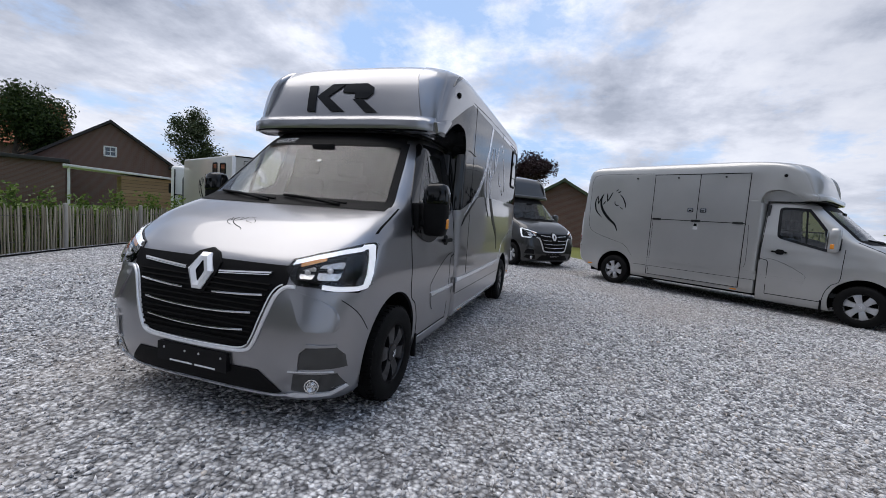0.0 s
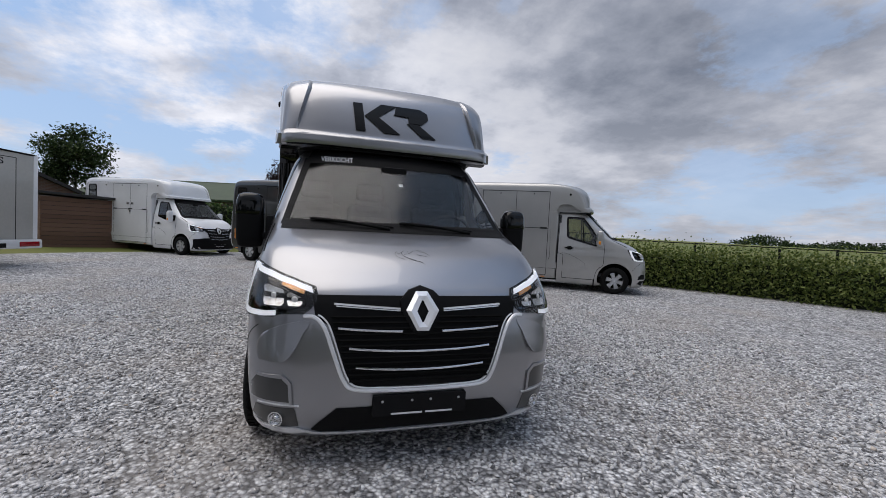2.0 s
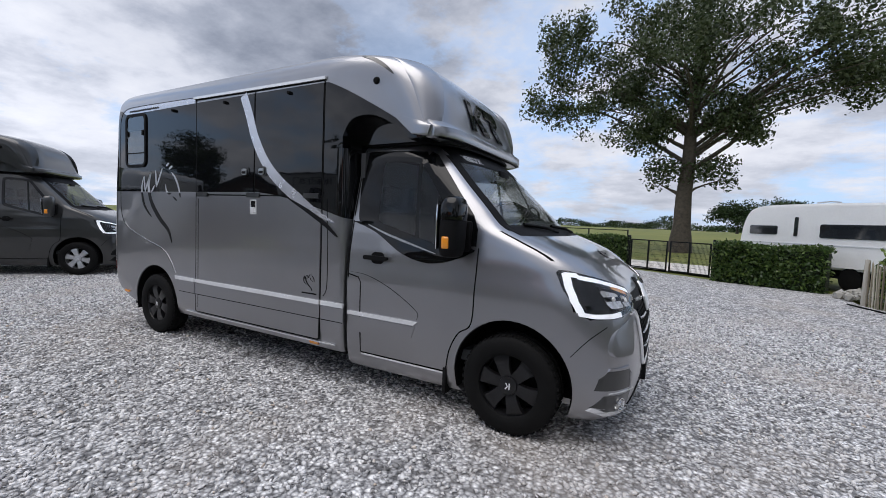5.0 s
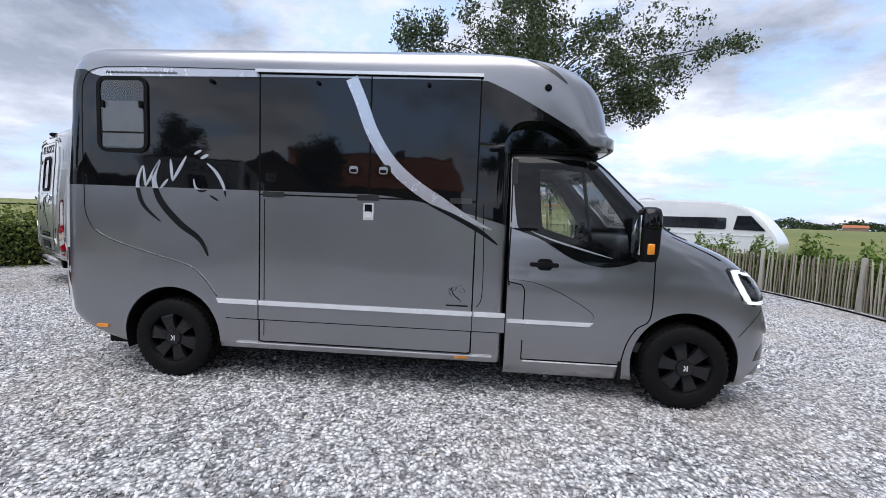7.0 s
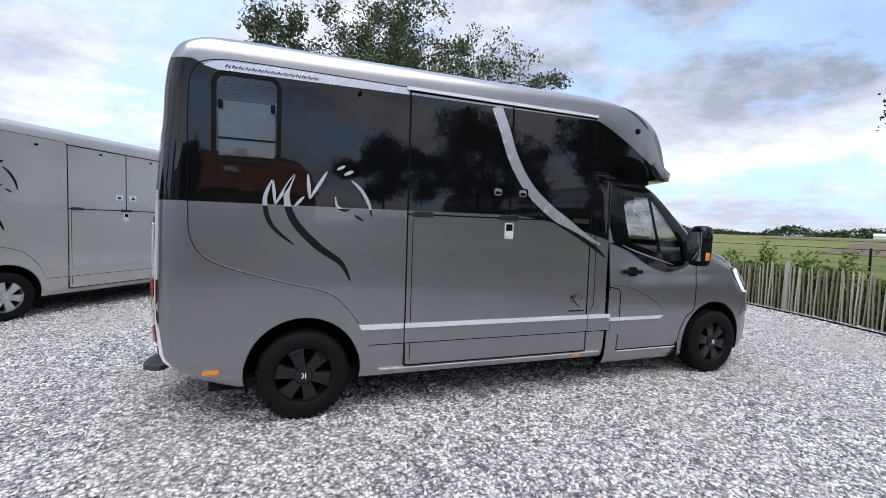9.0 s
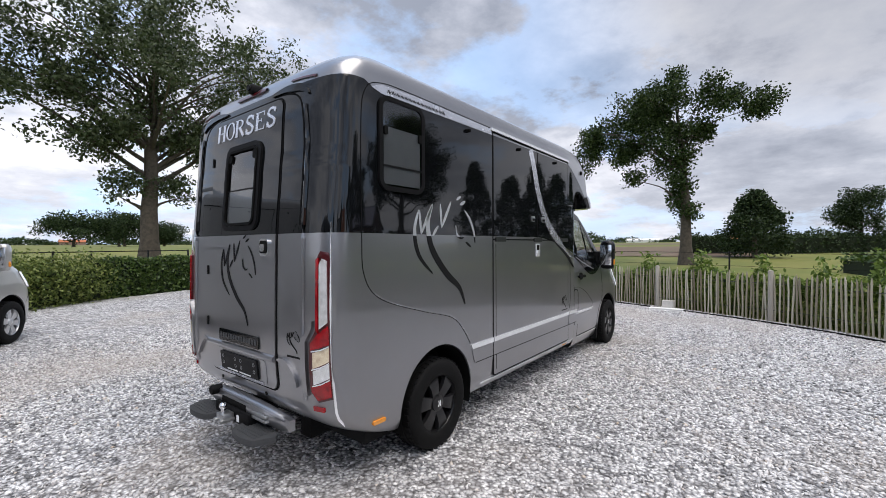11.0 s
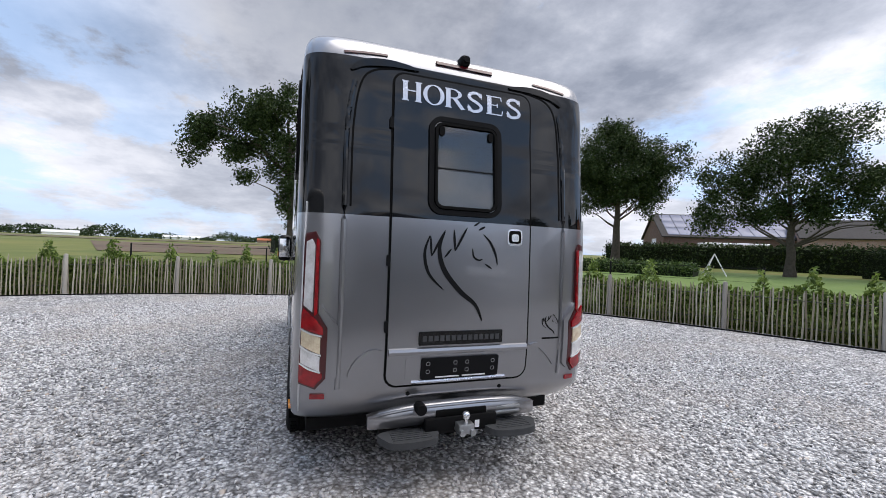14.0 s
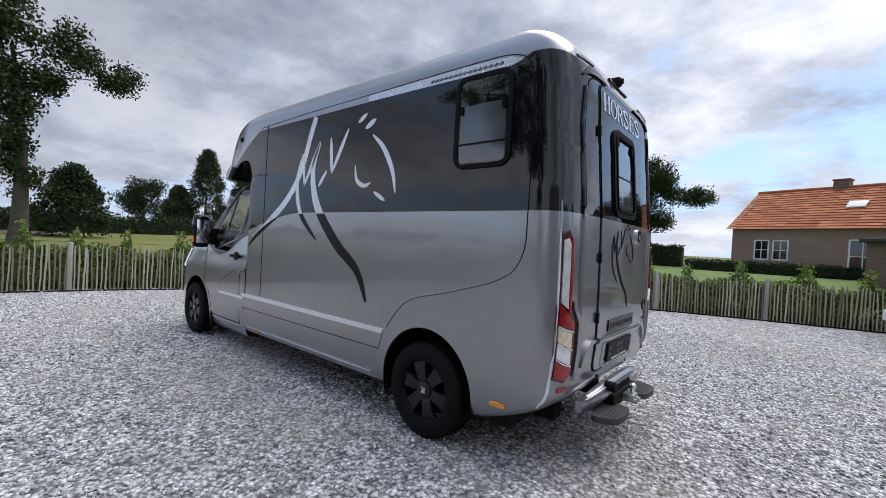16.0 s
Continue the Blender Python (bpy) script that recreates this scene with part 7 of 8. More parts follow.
PALES = [pale_mesh(k) for k in range(7)]
A = np.array(FENCE)
seg = np.hypot(*np.diff(A, axis=0).T)
cum = np.concatenate([[0], np.cumsum(seg)])
fence_x = lambda s: float(np.interp(s, cum, A[:, 0]))
fence_y = lambda s: float(np.interp(s, cum, A[:, 1]))
post_src = None
fence_all = thing("paling_fence", "weathered split-paling fence round the yard", "fence")
bays = int(cum[-1] / 2.25)
bay = cum[-1] / bays
for q in range(bays):
    s0 = q * bay
    P = new("fence_panel")
    P.parent = fence_all
    P.matrix_basis = pose(fence_x(s0), fence_y(s0), 0)
    ox, oy = fence_x(s0), fence_y(s0)
    count = int(bay / 0.075)
    for i in range(1, count):
        s = s0 + bay * i / count + rng.uniform(-0.008, 0.008)
        d = math.atan2(fence_y(s + 0.05) - fence_y(s - 0.05), fence_x(s + 0.05) - fence_x(s - 0.05))
        ob = new("pale", PALES[int(rng.integers(7))])
        ob.parent = P
        ob.matrix_basis = pose(fence_x(s) - ox, fence_y(s) - oy, rng.uniform(-0.05, 0.02), math.degrees(rng.normal() * 0.015), math.degrees(rng.normal() * 0.017), math.degrees(d) + rng.uniform(-12, 12))
    for z in (0.22, 0.75):
        part("binding_wire", tube([(fence_x(s0 + bay * k / 8) - ox, fence_y(s0 + bay * k / 8) - oy, z + 0.01 * math.sin(k)) for k in range(9)], 0.005, 5), M["wire"], P)
for q in range(bays + 1):
    s = min(q * bay, cum[-1] - 1e-3)
    d = math.atan2(fence_y(s + 0.05) - fence_y(s - 0.05), fence_x(s + 0.05) - fence_x(s - 0.05))
    m = pose(fence_x(s), fence_y(s), 0, 0, 0, math.degrees(d))
    if post_src is None:
        post_src = tagged(part("fence_post", moved(joined(lathe([(0, -0.1), (0.052, -0.1), (0.05, 0.5), (0.047, 1.0), (0.04, 1.02), (0, 1.03)], 12, "z")), Matrix.Identity(4)), M["post"], None), "grey round wooden fence post", "fence post", "fence posts")
        post_src.matrix_basis = m
    else:
        copy_thing(post_src, m)

# young plants along the outer side of the fence
n = 46000
s = rng.uniform(0, cum[-1], n)
x, y = np.interp(s, cum, A[:, 0]), np.interp(s, cum, A[:, 1])
i = np.clip(np.searchsorted(cum, s) - 1, 0, len(seg) - 1)
d = np.diff(A, axis=0)[i] / seg[i][:, None]
out = np.stack([-d[:, 1], d[:, 0]], 1)
off = 0.12 + np.abs(rng.normal(size=n)) * 0.26
crest = 0.90 + 0.12 * np.sin(s * 3.1) * np.sin(s * 1.3) + 0.46 * np.clip(np.sin(s * 6.1 + 1.7 * np.sin(s * 0.9)), 0, 1) ** 5
z = crest * rng.uniform(0.02, 1.0, n) ** 0.75
P = np.stack([x + out[:, 0] * off, y + out[:, 1] * off, z], 1) + rng.normal(size=(n, 3)) * 0.025
low = z < 0.45
V, F = leaves_at(P[low], 0.036)
tagged(raw("fence_plants", V, F, M["leaf_field"]), "young hedge plants growing behind the paling fence", "plants", "", "stuff")
V, F = leaves_at(P[~low], 0.048)
tagged(raw("fence_shoots", V, F, M["leaf_young"]), "bright green shoots above the paling fence", "plants", "", "stuff")
# rough grass behind the fence
n = 26000
s = rng.uniform(0, cum[-1], n)
x, y = np.interp(s, cum, A[:, 0]), np.interp(s, cum, A[:, 1])
i = np.clip(np.searchsorted(cum, s) - 1, 0, len(seg) - 1)
d = np.diff(A, axis=0)[i] / seg[i][:, None]
off = 0.25 + rng.uniform(0, 1, n) ** 2 * 9.0
px, py = x - d[:, 1] * off, y + d[:, 0] * off
pz = np.array([ground_z(a, b) for a, b in zip(px, py)]) - 0.03
h = rng.uniform(0.15, 0.5, n) * np.clip(1.5 - off * 0.12, 0.4, 1)
w = rng.uniform(0.006, 0.016, n)
ang = rng.uniform(0, 6.28, n)
bx, by = np.cos(ang), np.sin(ang)
lx, ly = rng.normal(size=n) * 0.10, rng.normal(size=n) * 0.10
V = np.stack([np.stack([px - bx * w, py - by * w, pz], 1), np.stack([px + bx * w, py + by * w, pz], 1), np.stack([px + lx, py + ly, pz + h], 1)], 1).reshape(-1, 3)
tagged(raw("rough_grass", V, np.arange(3 * n).reshape(-1, 3), M["blade"]), "rough meadow grass behind the fence", "grass", "", "stuff")
# edging board in the gravel, a step in front of the fence
edge_line = []
for k in range(120):
    q = cum[-1] * k / 119
    dx, dy = fence_x(q + 0.05) - fence_x(q - 0.05), fence_y(q + 0.05) - fence_y(q - 0.05)
    ln = math.hypot(dx, dy) or 1.0
    edge_line.append((fence_x(q) + 0.30 * dy / ln, fence_y(q) - 0.30 * dx / ln, 0.018))
tagged(part("edging_board", tube(edge_line, 0.017, 6), M["rubber"], None), "thin dark edging strip in front of the fence", "edging", "", "structure")

# stock fence in the meadow, a few paces behind the pales
stock = thing("stock_fence", "dark wire stock fence with thin posts in the meadow", "fence")
far_line = []
for k in range(16):
    q = cum[-1] * (0.12 + 0.62 * k / 15)
    dx, dy = fence_x(q + 0.3) - fence_x(q - 0.3), fence_y(q + 0.3) - fence_y(q - 0.3)
    ln = math.hypot(dx, dy)
    far_line.append((fence_x(q) - 3.4 * dy / ln, fence_y(q) + 3.4 * dx / ln))
for x, y in far_line[::3]:
    part("fence_stake", block((x - 0.022, y - 0.022, ground_z(x, y) - 0.1), (x + 0.022, y + 0.022, ground_z(x, y) + 1.34), 0.008), M["gate"], stock)
for z in (1.30, 0.92):
    part("fence_wire", tube([(x, y, ground_z(x, y) + z) for x, y in far_line], 0.008 if z > 1 else 0.004, 5), M["gate"], stock)


# ---- lawn, road, fields ----
def sheet(name, label, category, poly, lift, mat, step=4):
    bm = bmesh.new()
    vs = [bm.verts.new((x, y, 0)) for x, y in poly]
    bm.faces.new(vs)
    bmesh.ops.triangulate(bm, faces=bm.faces)
    for _ in range(step):
        bmesh.ops.subdivide_edges(bm, edges=[e for e in bm.edges if e.calc_length() > 6], cuts=1)
        bmesh.ops.triangulate(bm, faces=bm.faces)
    for v in bm.verts:
        v.co.z = ground_z(v.co.x, v.co.y) + lift
    return tagged(part(name, bm, mat, None), label, category, "", "structure")


lawn_edge = [(px_, py_) for px_, py_ in FENCE[44:]]
sheet("lawn", "mown green lawn beyond the fence", "lawn", [(a + 0.55, b - 0.55) for a, b in lawn_edge] + [(-14, -21), (-24, -33), (-4, -33), (10, -34), (22, -28), (12, -12)], 0.02, M["lawn"])
sheet("road", "pale concrete road beyond the gate", "road", [(-5, 15.2), (-0.4, 14.2), (2.3, 12.6), (3.2, 13.4), (2.6, 16.6), (0.5, 17.2), (-5, 18.2)], 0.02, M["concrete"])
sheet("tilled_strip", "brown tilled strip in the fields", "field", [(29, 14), (50, 22), (58, -2), (31, -3)], 0.04, M["tilled"])


M["stubble"] = two_scale("stubble_field", (0.115, 0.095, 0.045), (0.15, 0.12, 0.06), (0.10, 0.11, 0.04), 0.05, 0.7)
far = lambda r, a: (-7 + r * math.cos(radians(a)), r * math.sin(radians(a)))
sheet("stubble_strip", "brown stubble strip in the far fields", "field", [far(75, -2), far(75, 14), far(75, 30), far(150, 30), far(150, 14), far(150, -2)], 0.06, M["stubble"])
# ---- wire fence, gate, stones ----
wire_line = [(-13.0, 4.1), (-9.0, 9.0), (-5.4, 11.9), (-3.5, 13.0), (-0.5, 13.95)]
WL = smooth(wire_line, 6)
fence = thing("wire_fence", "dark wire fence with thin posts in the hedge", "fence")
for x, y in WL[::3]:
    part("fence_stake", block((x - 0.025, y - 0.025, -0.1), (x + 0.025, y + 0.025, 1.45), 0.006), M["gate"], fence)
for z in (1.42, 0.9):
    part("top_rail" if z > 1 else "lower_wire", tube([(x, y, z) for x, y in WL], 0.016 if z > 1 else 0.006, 5), M["gate"], fence)


def gate_leaf(a, b, label):
    G = thing("yard_gate", label, "gate", "double gate", "", pose(a[0], a[1], 0, 0, 0, math.degrees(math.atan2(b[1] - a[1], b[0] - a[0]))))
    w = math.hypot(b[0] - a[0], b[1] - a[1]) - 0.04
    for x in (0.02, w / 2, w - 0.02):
        part("stile", block((x - 0.022, -0.022, 0.08), (x + 0.022, 0.022, 1.12), 0.005), M["gate"], G)
    for z in (0.1, 1.1):
        part("rail", block((0, -0.02, z - 0.02), (w, 0.02, z + 0.02), 0.005), M["gate"], G)
    for k in range(1, 34):
        x = w * k / 34
        part("mesh_bar", rod((x, 0, 0.1), (x, 0, 1.1), 0.0035, 5), M["gate"], G)
    for k in range(1, 6):
        part("cross_wire", rod((0.02, 0, 0.1 + k * 0.17), (w - 0.02, 0, 0.1 + k * 0.17), 0.0035, 5), M["gate"], G)
    return G


gate_leaf((-0.32, 13.55), (0.93, 12.70), "black steel mesh gate leaf standing closed")
gate_leaf((0.97, 12.67), (2.15, 11.90), "black steel mesh gate leaf standing closed")
for x, y in ((-0.40, 13.62), (2.2, 11.86)):
    tagged(part("gate_post", block((x - 0.06, y - 0.06, -0.1), (x + 0.06, y + 0.06, 1.25), 0.01), M["gate"], None), "square black steel gate post", "gate post", "gate posts")
shapes = []
for k in range(60):
    b = bmesh.new()
    bmesh.ops.create_icosphere(b, subdivisions=1, radius=rng.uniform(0.06, 0.13))
    for v in b.verts:
        v.co *= float(rng.uniform(0.75, 1.25))
    r = rng.uniform(0, 1) ** 0.5
    a = rng.uniform(0, 6.28)
    b.transform(Matrix.Translation((5.0 + 0.42 * r * math.cos(a), 9.75 + 0.62 * r * math.sin(a), 0.06 + 0.22 * (1 - r) * rng.uniform(0.2, 1))))
    shapes.append(b)
tagged(part("stone_heap", joined(*shapes), M["stone"], None, "", 20), "heap of grey field stones at the fence's end", "stones", "", "stuff")
tagged(part("white_slab", block((4.25, -1.45, 0.01), (4.02, -0.75, 0.05), 0.006), M["paper"], None), "white slab lying at the fence's foot", "slab")
tagged(part("stone_block", block((4.50, -1.22, 0.0), (4.30, -0.98, 0.20), 0.01), M["concrete"], None), "small grey concrete block by the fence", "block")


# ---- caravan behind the hedge ----
def caravan():
    L = 7.6
    C = thing("caravan", "long white touring caravan with black windows", "caravan", "", "", pose(3.0, 13.2, 0.05, 0, 0, -42.4) @ Matrix.Diagonal((0.82, 1, 1, 1)))
    side = smooth([(0.0, 0.55), (-0.05, 1.2), (0.12, 1.95), (0.5, 2.28), (1.6, 2.36), (4.2, 2.36), (5.8, 2.28), (6.7, 1.98), (7.3, 1.45), (7.6, 0.95), (7.5, 0.55)], 4)
    bm = prism(side, 0.0, 2.3)
    bmesh.ops.bevel(bm, geom=[e for e in bm.edges if abs(e.verts[0].co.y - e.verts[1].co.y) < 1e-4], offset=0.06, segments=2, affect="EDGES")
    part("shell", bm, M["caravan_white"], C, "", 40)
    W = lambda u, v, o: (u, -o, v)
    part("side_window", plate(rounded(0.35, 1.45, 1.35, 1.72, 0.05), W, 0.02, 0, 3, 4), M["pane_dark"], C, "black side window")
    part("door_window", plate(rounded(1.9, 1.42, 2.02, 1.98, 0.03), W, 0.02, 0, 3, 2), M["pane_dark"], C)
    part("side_window", plate(rounded(2.7, 1.40, 5.9, 1.78, 0.06), W, 0.02, 0, 3, 8), M["pane_dark"], C, "black side window")
    part("nose_window", plate([(6.15, 1.40), (7.2, 1.38), (6.7, 1.85), (6.25, 1.85)], W, 0.02, 0, 4, 5), M["pane_dark"], C)
    part("trim_line", ribbon([(0.1, 1.2), (7.4, 1.2)], 0.03, W, 0.012), M["silver_trim"], C)
    part("roof_rail", tube([(2.2, 0.5, 2.42), (2.6, 0.5, 2.45), (2.9, 0.5, 2.42)], 0.02), M["steel"], C)
    for x in (3.6, 4.4):
        part("wheel", moved(lathe([(0, 0.1), (0.2, 0.1), (0.3, 0.08), (0.32, 0), (0.3, -0.08), (0, -0.1)], 28), Matrix.Translation((x, 0.12, 0.32))), M["rubber"], C)
    part("chassis", block((0.4, 0.2, 0.3), (7.2, 2.1, 0.58)), M["under"], C)


caravan()


# ---- box truck and trailers ----
def window_in(parent, u0, v0, u1, v1, W, name="window"):
    w = new(name)
    w.parent = parent
    part("frame", ribbon(rounded(u0, v0, u1, v1, 0.04), 0.05, W, 0.02, -0.01, False, True), M["black"], w)
    part("pane", plate(rounded(u0 + 0.01, v0 + 0.01, u1 - 0.01, v1 - 0.01, 0.03), W, 0.01, 0, 2, 2), M["pane_dark"], w)


def box_truck():
    T = thing("box_horse_truck", "pale grey box horse truck seen from behind, with black drawings", "horse truck", "parked horse trucks", "", pose(-8.87, -7.85, 0, 0, 0, -113.6))
    Wd = 1.13
    part("box", block((0, -Wd, 0.62), (4.6, Wd, 2.78), 0.07, 3), M["grey_box"], T)
    R = lambda u, v, o: (-o, -u, v)
    S = lambda u, v, o: (u, Wd + o, v)
    part("roof_edge", tube([(0.0, -Wd + 0.06, 2.74), (-0.01, 0, 2.775), (0.0, Wd - 0.06, 2.74)], 0.02), M["black"], T)
    parts("corner_rail", (block((-0.012, Wd - 0.09, 0.62), (0.05, Wd + 0.012, 2.74), 0.01), block((-0.012, -Wd - 0.012, 0.62), (0.05, -Wd + 0.09, 2.74), 0.01)), M["caravan_white"], T)
    part("door_seam", joined(ribbon([(-0.78, 0.66), (-0.78, 2.62)], 0.015, R), ribbon([(0.66, 0.66), (0.66, 2.62)], 0.015, R), ribbon([(-0.78, 2.62), (0.66, 2.62)], 0.015, R)), M["black_matt"], T)
    serif_letters("HORSES", -0.56, 0.42, 2.44, 2.58, R, "letter", M["decal_black"], T, "black roman capital")
    window_in(T, -0.24, 1.92, -0.08, 2.28, R)
    window_in(T, -0.05, 1.92, 0.11, 2.28, R)
    part("horse_drawing", horse_drawing(-0.36, 1.28, 0.56, 0.48, R), M["decal_black"], T, "horse's head in brush strokes")
    part("name_strip", plate([(-0.42, 0.95), (0.22, 0.95), (0.22, 1.01), (-0.42, 1.01)], R, 0.006), M["decal_black"], T)
    part("door_handle", rod((-0.03, 0.70, 1.3), (-0.03, 0.70, 1.9), 0.015), M["steel"], T)
    part("rear_bumper", block((-0.14, -1.16, 0.44), (0.3, 1.16, 0.66), 0.03), M["caravan_white"], T)
    for y in (0.86, -0.86):
        part("tail_lamp", block((-0.155, y - 0.22, 0.49), (-0.13, y + 0.22, 0.61), 0.01), M["red"], T, "red tail lamp cluster")
    part("plate_bar", block((-0.15, -0.36, 0.47), (-0.13, 0.36, 0.58), 0.01), M["plate"], T)
    window_in(T, 0.55, 2.18, 0.95, 2.52, S)
    window_in(T, 1.25, 1.95, 1.6, 2.55, S)
    part("side_drawing", horse_drawing(2.9, 1.0, -0.9, 1.2, S), M["decal_black"], T)
    part("side_skirt", block((0.3, -1.1, 0.42), (4.6, 1.1, 0.64), 0.02), M["caravan_white"], T)
    part("cab", block((4.55, -1.0, 0.5), (6.4, 1.0, 2.2), 0.18, 4), M["dark"], T)
    for s in (1, -1):
        part("mirror", block((5.7, min(s * 1.05, s * 1.3), 1.45), (5.85, max(s * 1.05, s * 1.3), 1.85), 0.04), M["black"], T)
    for x in (1.35, 5.2):
        for s in (1, -1):
            wheel(T, x, s, True)


box_truck()


def trailer(x, y, heading, mat, label):
    T = thing("horse_trailer", label, "horse trailer", "stored trailers", "", pose(x, y, 0, 0, 0, heading))
    part("box", block((-1.6, -0.95, 0.45), (1.6, 0.95, 2.55), 0.12, 3), mat, T)
    S = lambda u, v, o: (u, 0.95 + o, v)
    Rr = lambda u, v, o: (1.6 + o, u, v)
    window_in(T, -1.2, 1.9, -0.9, 2.3, S)
    window_in(T, 0.2, 1.85, 0.5, 2.35, S)
    window_in(T, 0.25, 1.9, 0.6, 2.3, Rr)
    part("ramp_frame", joined(*[rod((1.63, yy, 0.5), (1.63, yy, 2.4), 0.02) for yy in (-0.8, -0.4, 0.0, 0.8)], rod((1.63, -0.8, 1.4), (1.63, 0.8, 1.4), 0.02)), M["black"], T)
    part("mudguard", block((-0.6, 0.94, 0.35), (0.6, 1.12, 0.62), 0.06), M["black"], T)
    for xx in (-0.35, 0.35):
        part("wheel", moved(lathe([(0, 0.09), (0.2, 0.09), (0.3, 0.07), (0.31, 0), (0.3, -0.07), (0, -0.09)], 24), Matrix.Translation((xx, 1.0, 0.31))), M["rubber"], T)


trailer(-11.6, -13.6, 40, M["caravan_white"], "white horse trailer with black windows")
trailer(-14.2, -15.4, 40, M["grey_box"], "pale grey horse trailer with a black frame")
trailer(-16.8, -17.6, 40, M["caravan_white"], "white horse trailer with black windows")


# ---- houses ----
def gable_house(name, label, m, length, width, eave, ridge, wall, roof, openings=(), over=0.3, group="", rows=0, chimney=None):
    """A house along local x; front wall at y = -width/2. openings: (u0, v0, u1, v1, side)."""
    H = thing(name, label, "house", group, "", m)
    w2 = width / 2
    V, F = [], []
    sec = [(-w2, -0.5), (w2, -0.5), (w2, eave), (0, ridge), (-w2, eave)]
    for x in (0, length):
        V += [(x, y, z) for y, z in sec]
    F = [(0, 1, 2, 3, 4), (9, 8, 7, 6, 5)] + [(i, (i + 1) % 5, 5 + (i + 1) % 5, 5 + i) for i in range(5)]
    part("wall", (V, F), M[wall], H)
    for s in (-1, 1):
        a, b = Vector((0, s * w2, eave)), Vector((0, 0, ridge))
        d = (a - b).normalized()
        a = a + d * over
        nrm = Vector((0, s * (ridge - eave), w2)).normalized()
        if rows:
            strips = []
            for r in range(rows):
                p0, p1 = b + (a - b) * (r / rows), b + (a - b) * ((r + 1) / rows)
                cols = int(length / 0.6)
                for q in range(cols):
                    x0, x1 = -over + (length + 2 * over) * q / cols, -over + (length + 2 * over) * (q + 1) / cols - 0.01
                    lo, hi = 0.03, 0.075
                    Vt = []
                    for x in (x0, x1):
                        for p, h in ((p0, lo), (p1, hi), (p1, hi - 0.03), (p0, lo - 0.025)):
                            g = p + nrm * h
                            Vt.append((x, g.y, g.z))
                    strips.append((Vt, [(0, 1, 5, 4), (1, 2, 6, 5), (2, 3, 7, 6), (0, 3, 2, 1), (4, 5, 6, 7)]))
            part("roof", joined(*strips), M[roof], H)
        else:
            Vt = []
            for x in (-over, length + over):
                for p, h in ((b, 0.02), (a, 0.02), (a, 0.16), (b, 0.16)):
                    g = p + nrm * h
                    Vt.append((x, g.y, g.z))
            part("roof", (Vt, [(0, 1, 2, 3), (7, 6, 5, 4), (0, 4, 5, 1), (1, 5, 6, 2), (2, 6, 7, 3), (3, 7, 4, 0)]), M[roof], H)
    part("ridge", rod((-over, 0, ridge + 0.1), (length + over, 0, ridge + 0.1), 0.1, 8), M[roof], H)
    for u0, v0, u1, v1, side in openings:
        if side == "front":
            W = lambda u, v, o: (u, -w2 - o, v)
        elif side == "back":
            W = lambda u, v, o: (u, w2 + o, v)
        elif side == "left":
            W = lambda u, v, o: (-o, u, v)
        else:
            W = lambda u, v, o: (length + o, u, v)
        w = new("window")
        w.parent = H
        part("window_frame", ribbon([(u0, v0), (u1, v0), (u1, v1), (u0, v1)], 0.09, W, 0.03, -0.05, False, True), M["frame_white"], w)
        part("pane", plate([(u0, v0), (u1, v0), (u1, v1), (u0, v1)], W, 0.008, -0.03, 2, 2), M["pane_dark"], w)
        part("glazing_bar", joined(ribbon([((u0 + u1) / 2, v0), ((u0 + u1) / 2, v1)], 0.05, W, 0.02), ribbon([(u0, (v0 + v1) / 2), (u1, (v0 + v1) / 2)], 0.04, W, 0.02)), M["frame_white"], w)
    if chimney:
        x, y, z0, z1 = chimney
        part("chimney", joined(block((x - 0.45, y - 0.35, z0), (x + 0.45, y + 0.35, z1), 0.02), block((x - 0.5, y - 0.4, z1 - 0.12), (x + 0.5, y + 0.4, z1), 0.02)), M["brick_brown"], H)
    return H


gz = ground_z(-8, -40)
orange = gable_house("brick_house", "long brick house with an orange tiled roof", pose(-4.41, -40.69, gz, 0, 0, 158), 15, 8.6, 3.3, 6.4, "brick_pale", "tile_orange",
                     [(1.6, 0.9, 2.5, 2.3, "front"), (2.8, 0.9, 3.7, 2.3, "front"), (7.0, 0.3, 8.3, 2.4, "front"), (9.4, 0.3, 13.2, 2.4, "front")], 0.35, "", 16, (5.0, 0.2, 5.9, 7.1))
part("skylight", moved(block((-0.5, -0.4, 0), (0.5, 0.4, 0.1), 0.02), Matrix.Translation((6.6, -2.2, 4.92)) @ Matrix.Rotation(radians(36), 4, "X")), M["frame_white"], orange, "pale roof window")
gz = ground_z(30, -48)
barn = gable_house("barn", "brick barn with solar panels on its roof", pose(33.8, -43.6, gz, 0, 0, -122), 15.5, 9.0, 3.1, 6.0, "brick_brown", "tile_dark", [(-1.6, 1.4, 0.2, 2.9, "left")], 0.25)
for r in range(3):
    for q in range(11):
        p = block((0.55 + q * 1.32, 0, 0), (1.80 + q * 1.32, 1.52, 0.05), 0.01)
        p.transform(Matrix.Translation((0, -1.75 - r * 1.36, 0)))
        for v in p.verts:
            t = -v.co.y / 4.5
            v.co.z += 6.0 + 0.19 - t * 2.9
        part("solar_panel", p, M["solar"], barn)
gable_house("pink_house", "small pink brick house beside the barn", pose(23.5, -54, ground_z(23, -54), 0, 0, -137), 7, 6.5, 3.2, 5.2, "brick_pink", "tile_dark", [(1.0, 1.2, 2.2, 2.6, "back"), (3.4, 1.2, 4.6, 2.6, "back")])
gz = ground_z(-15, -25)
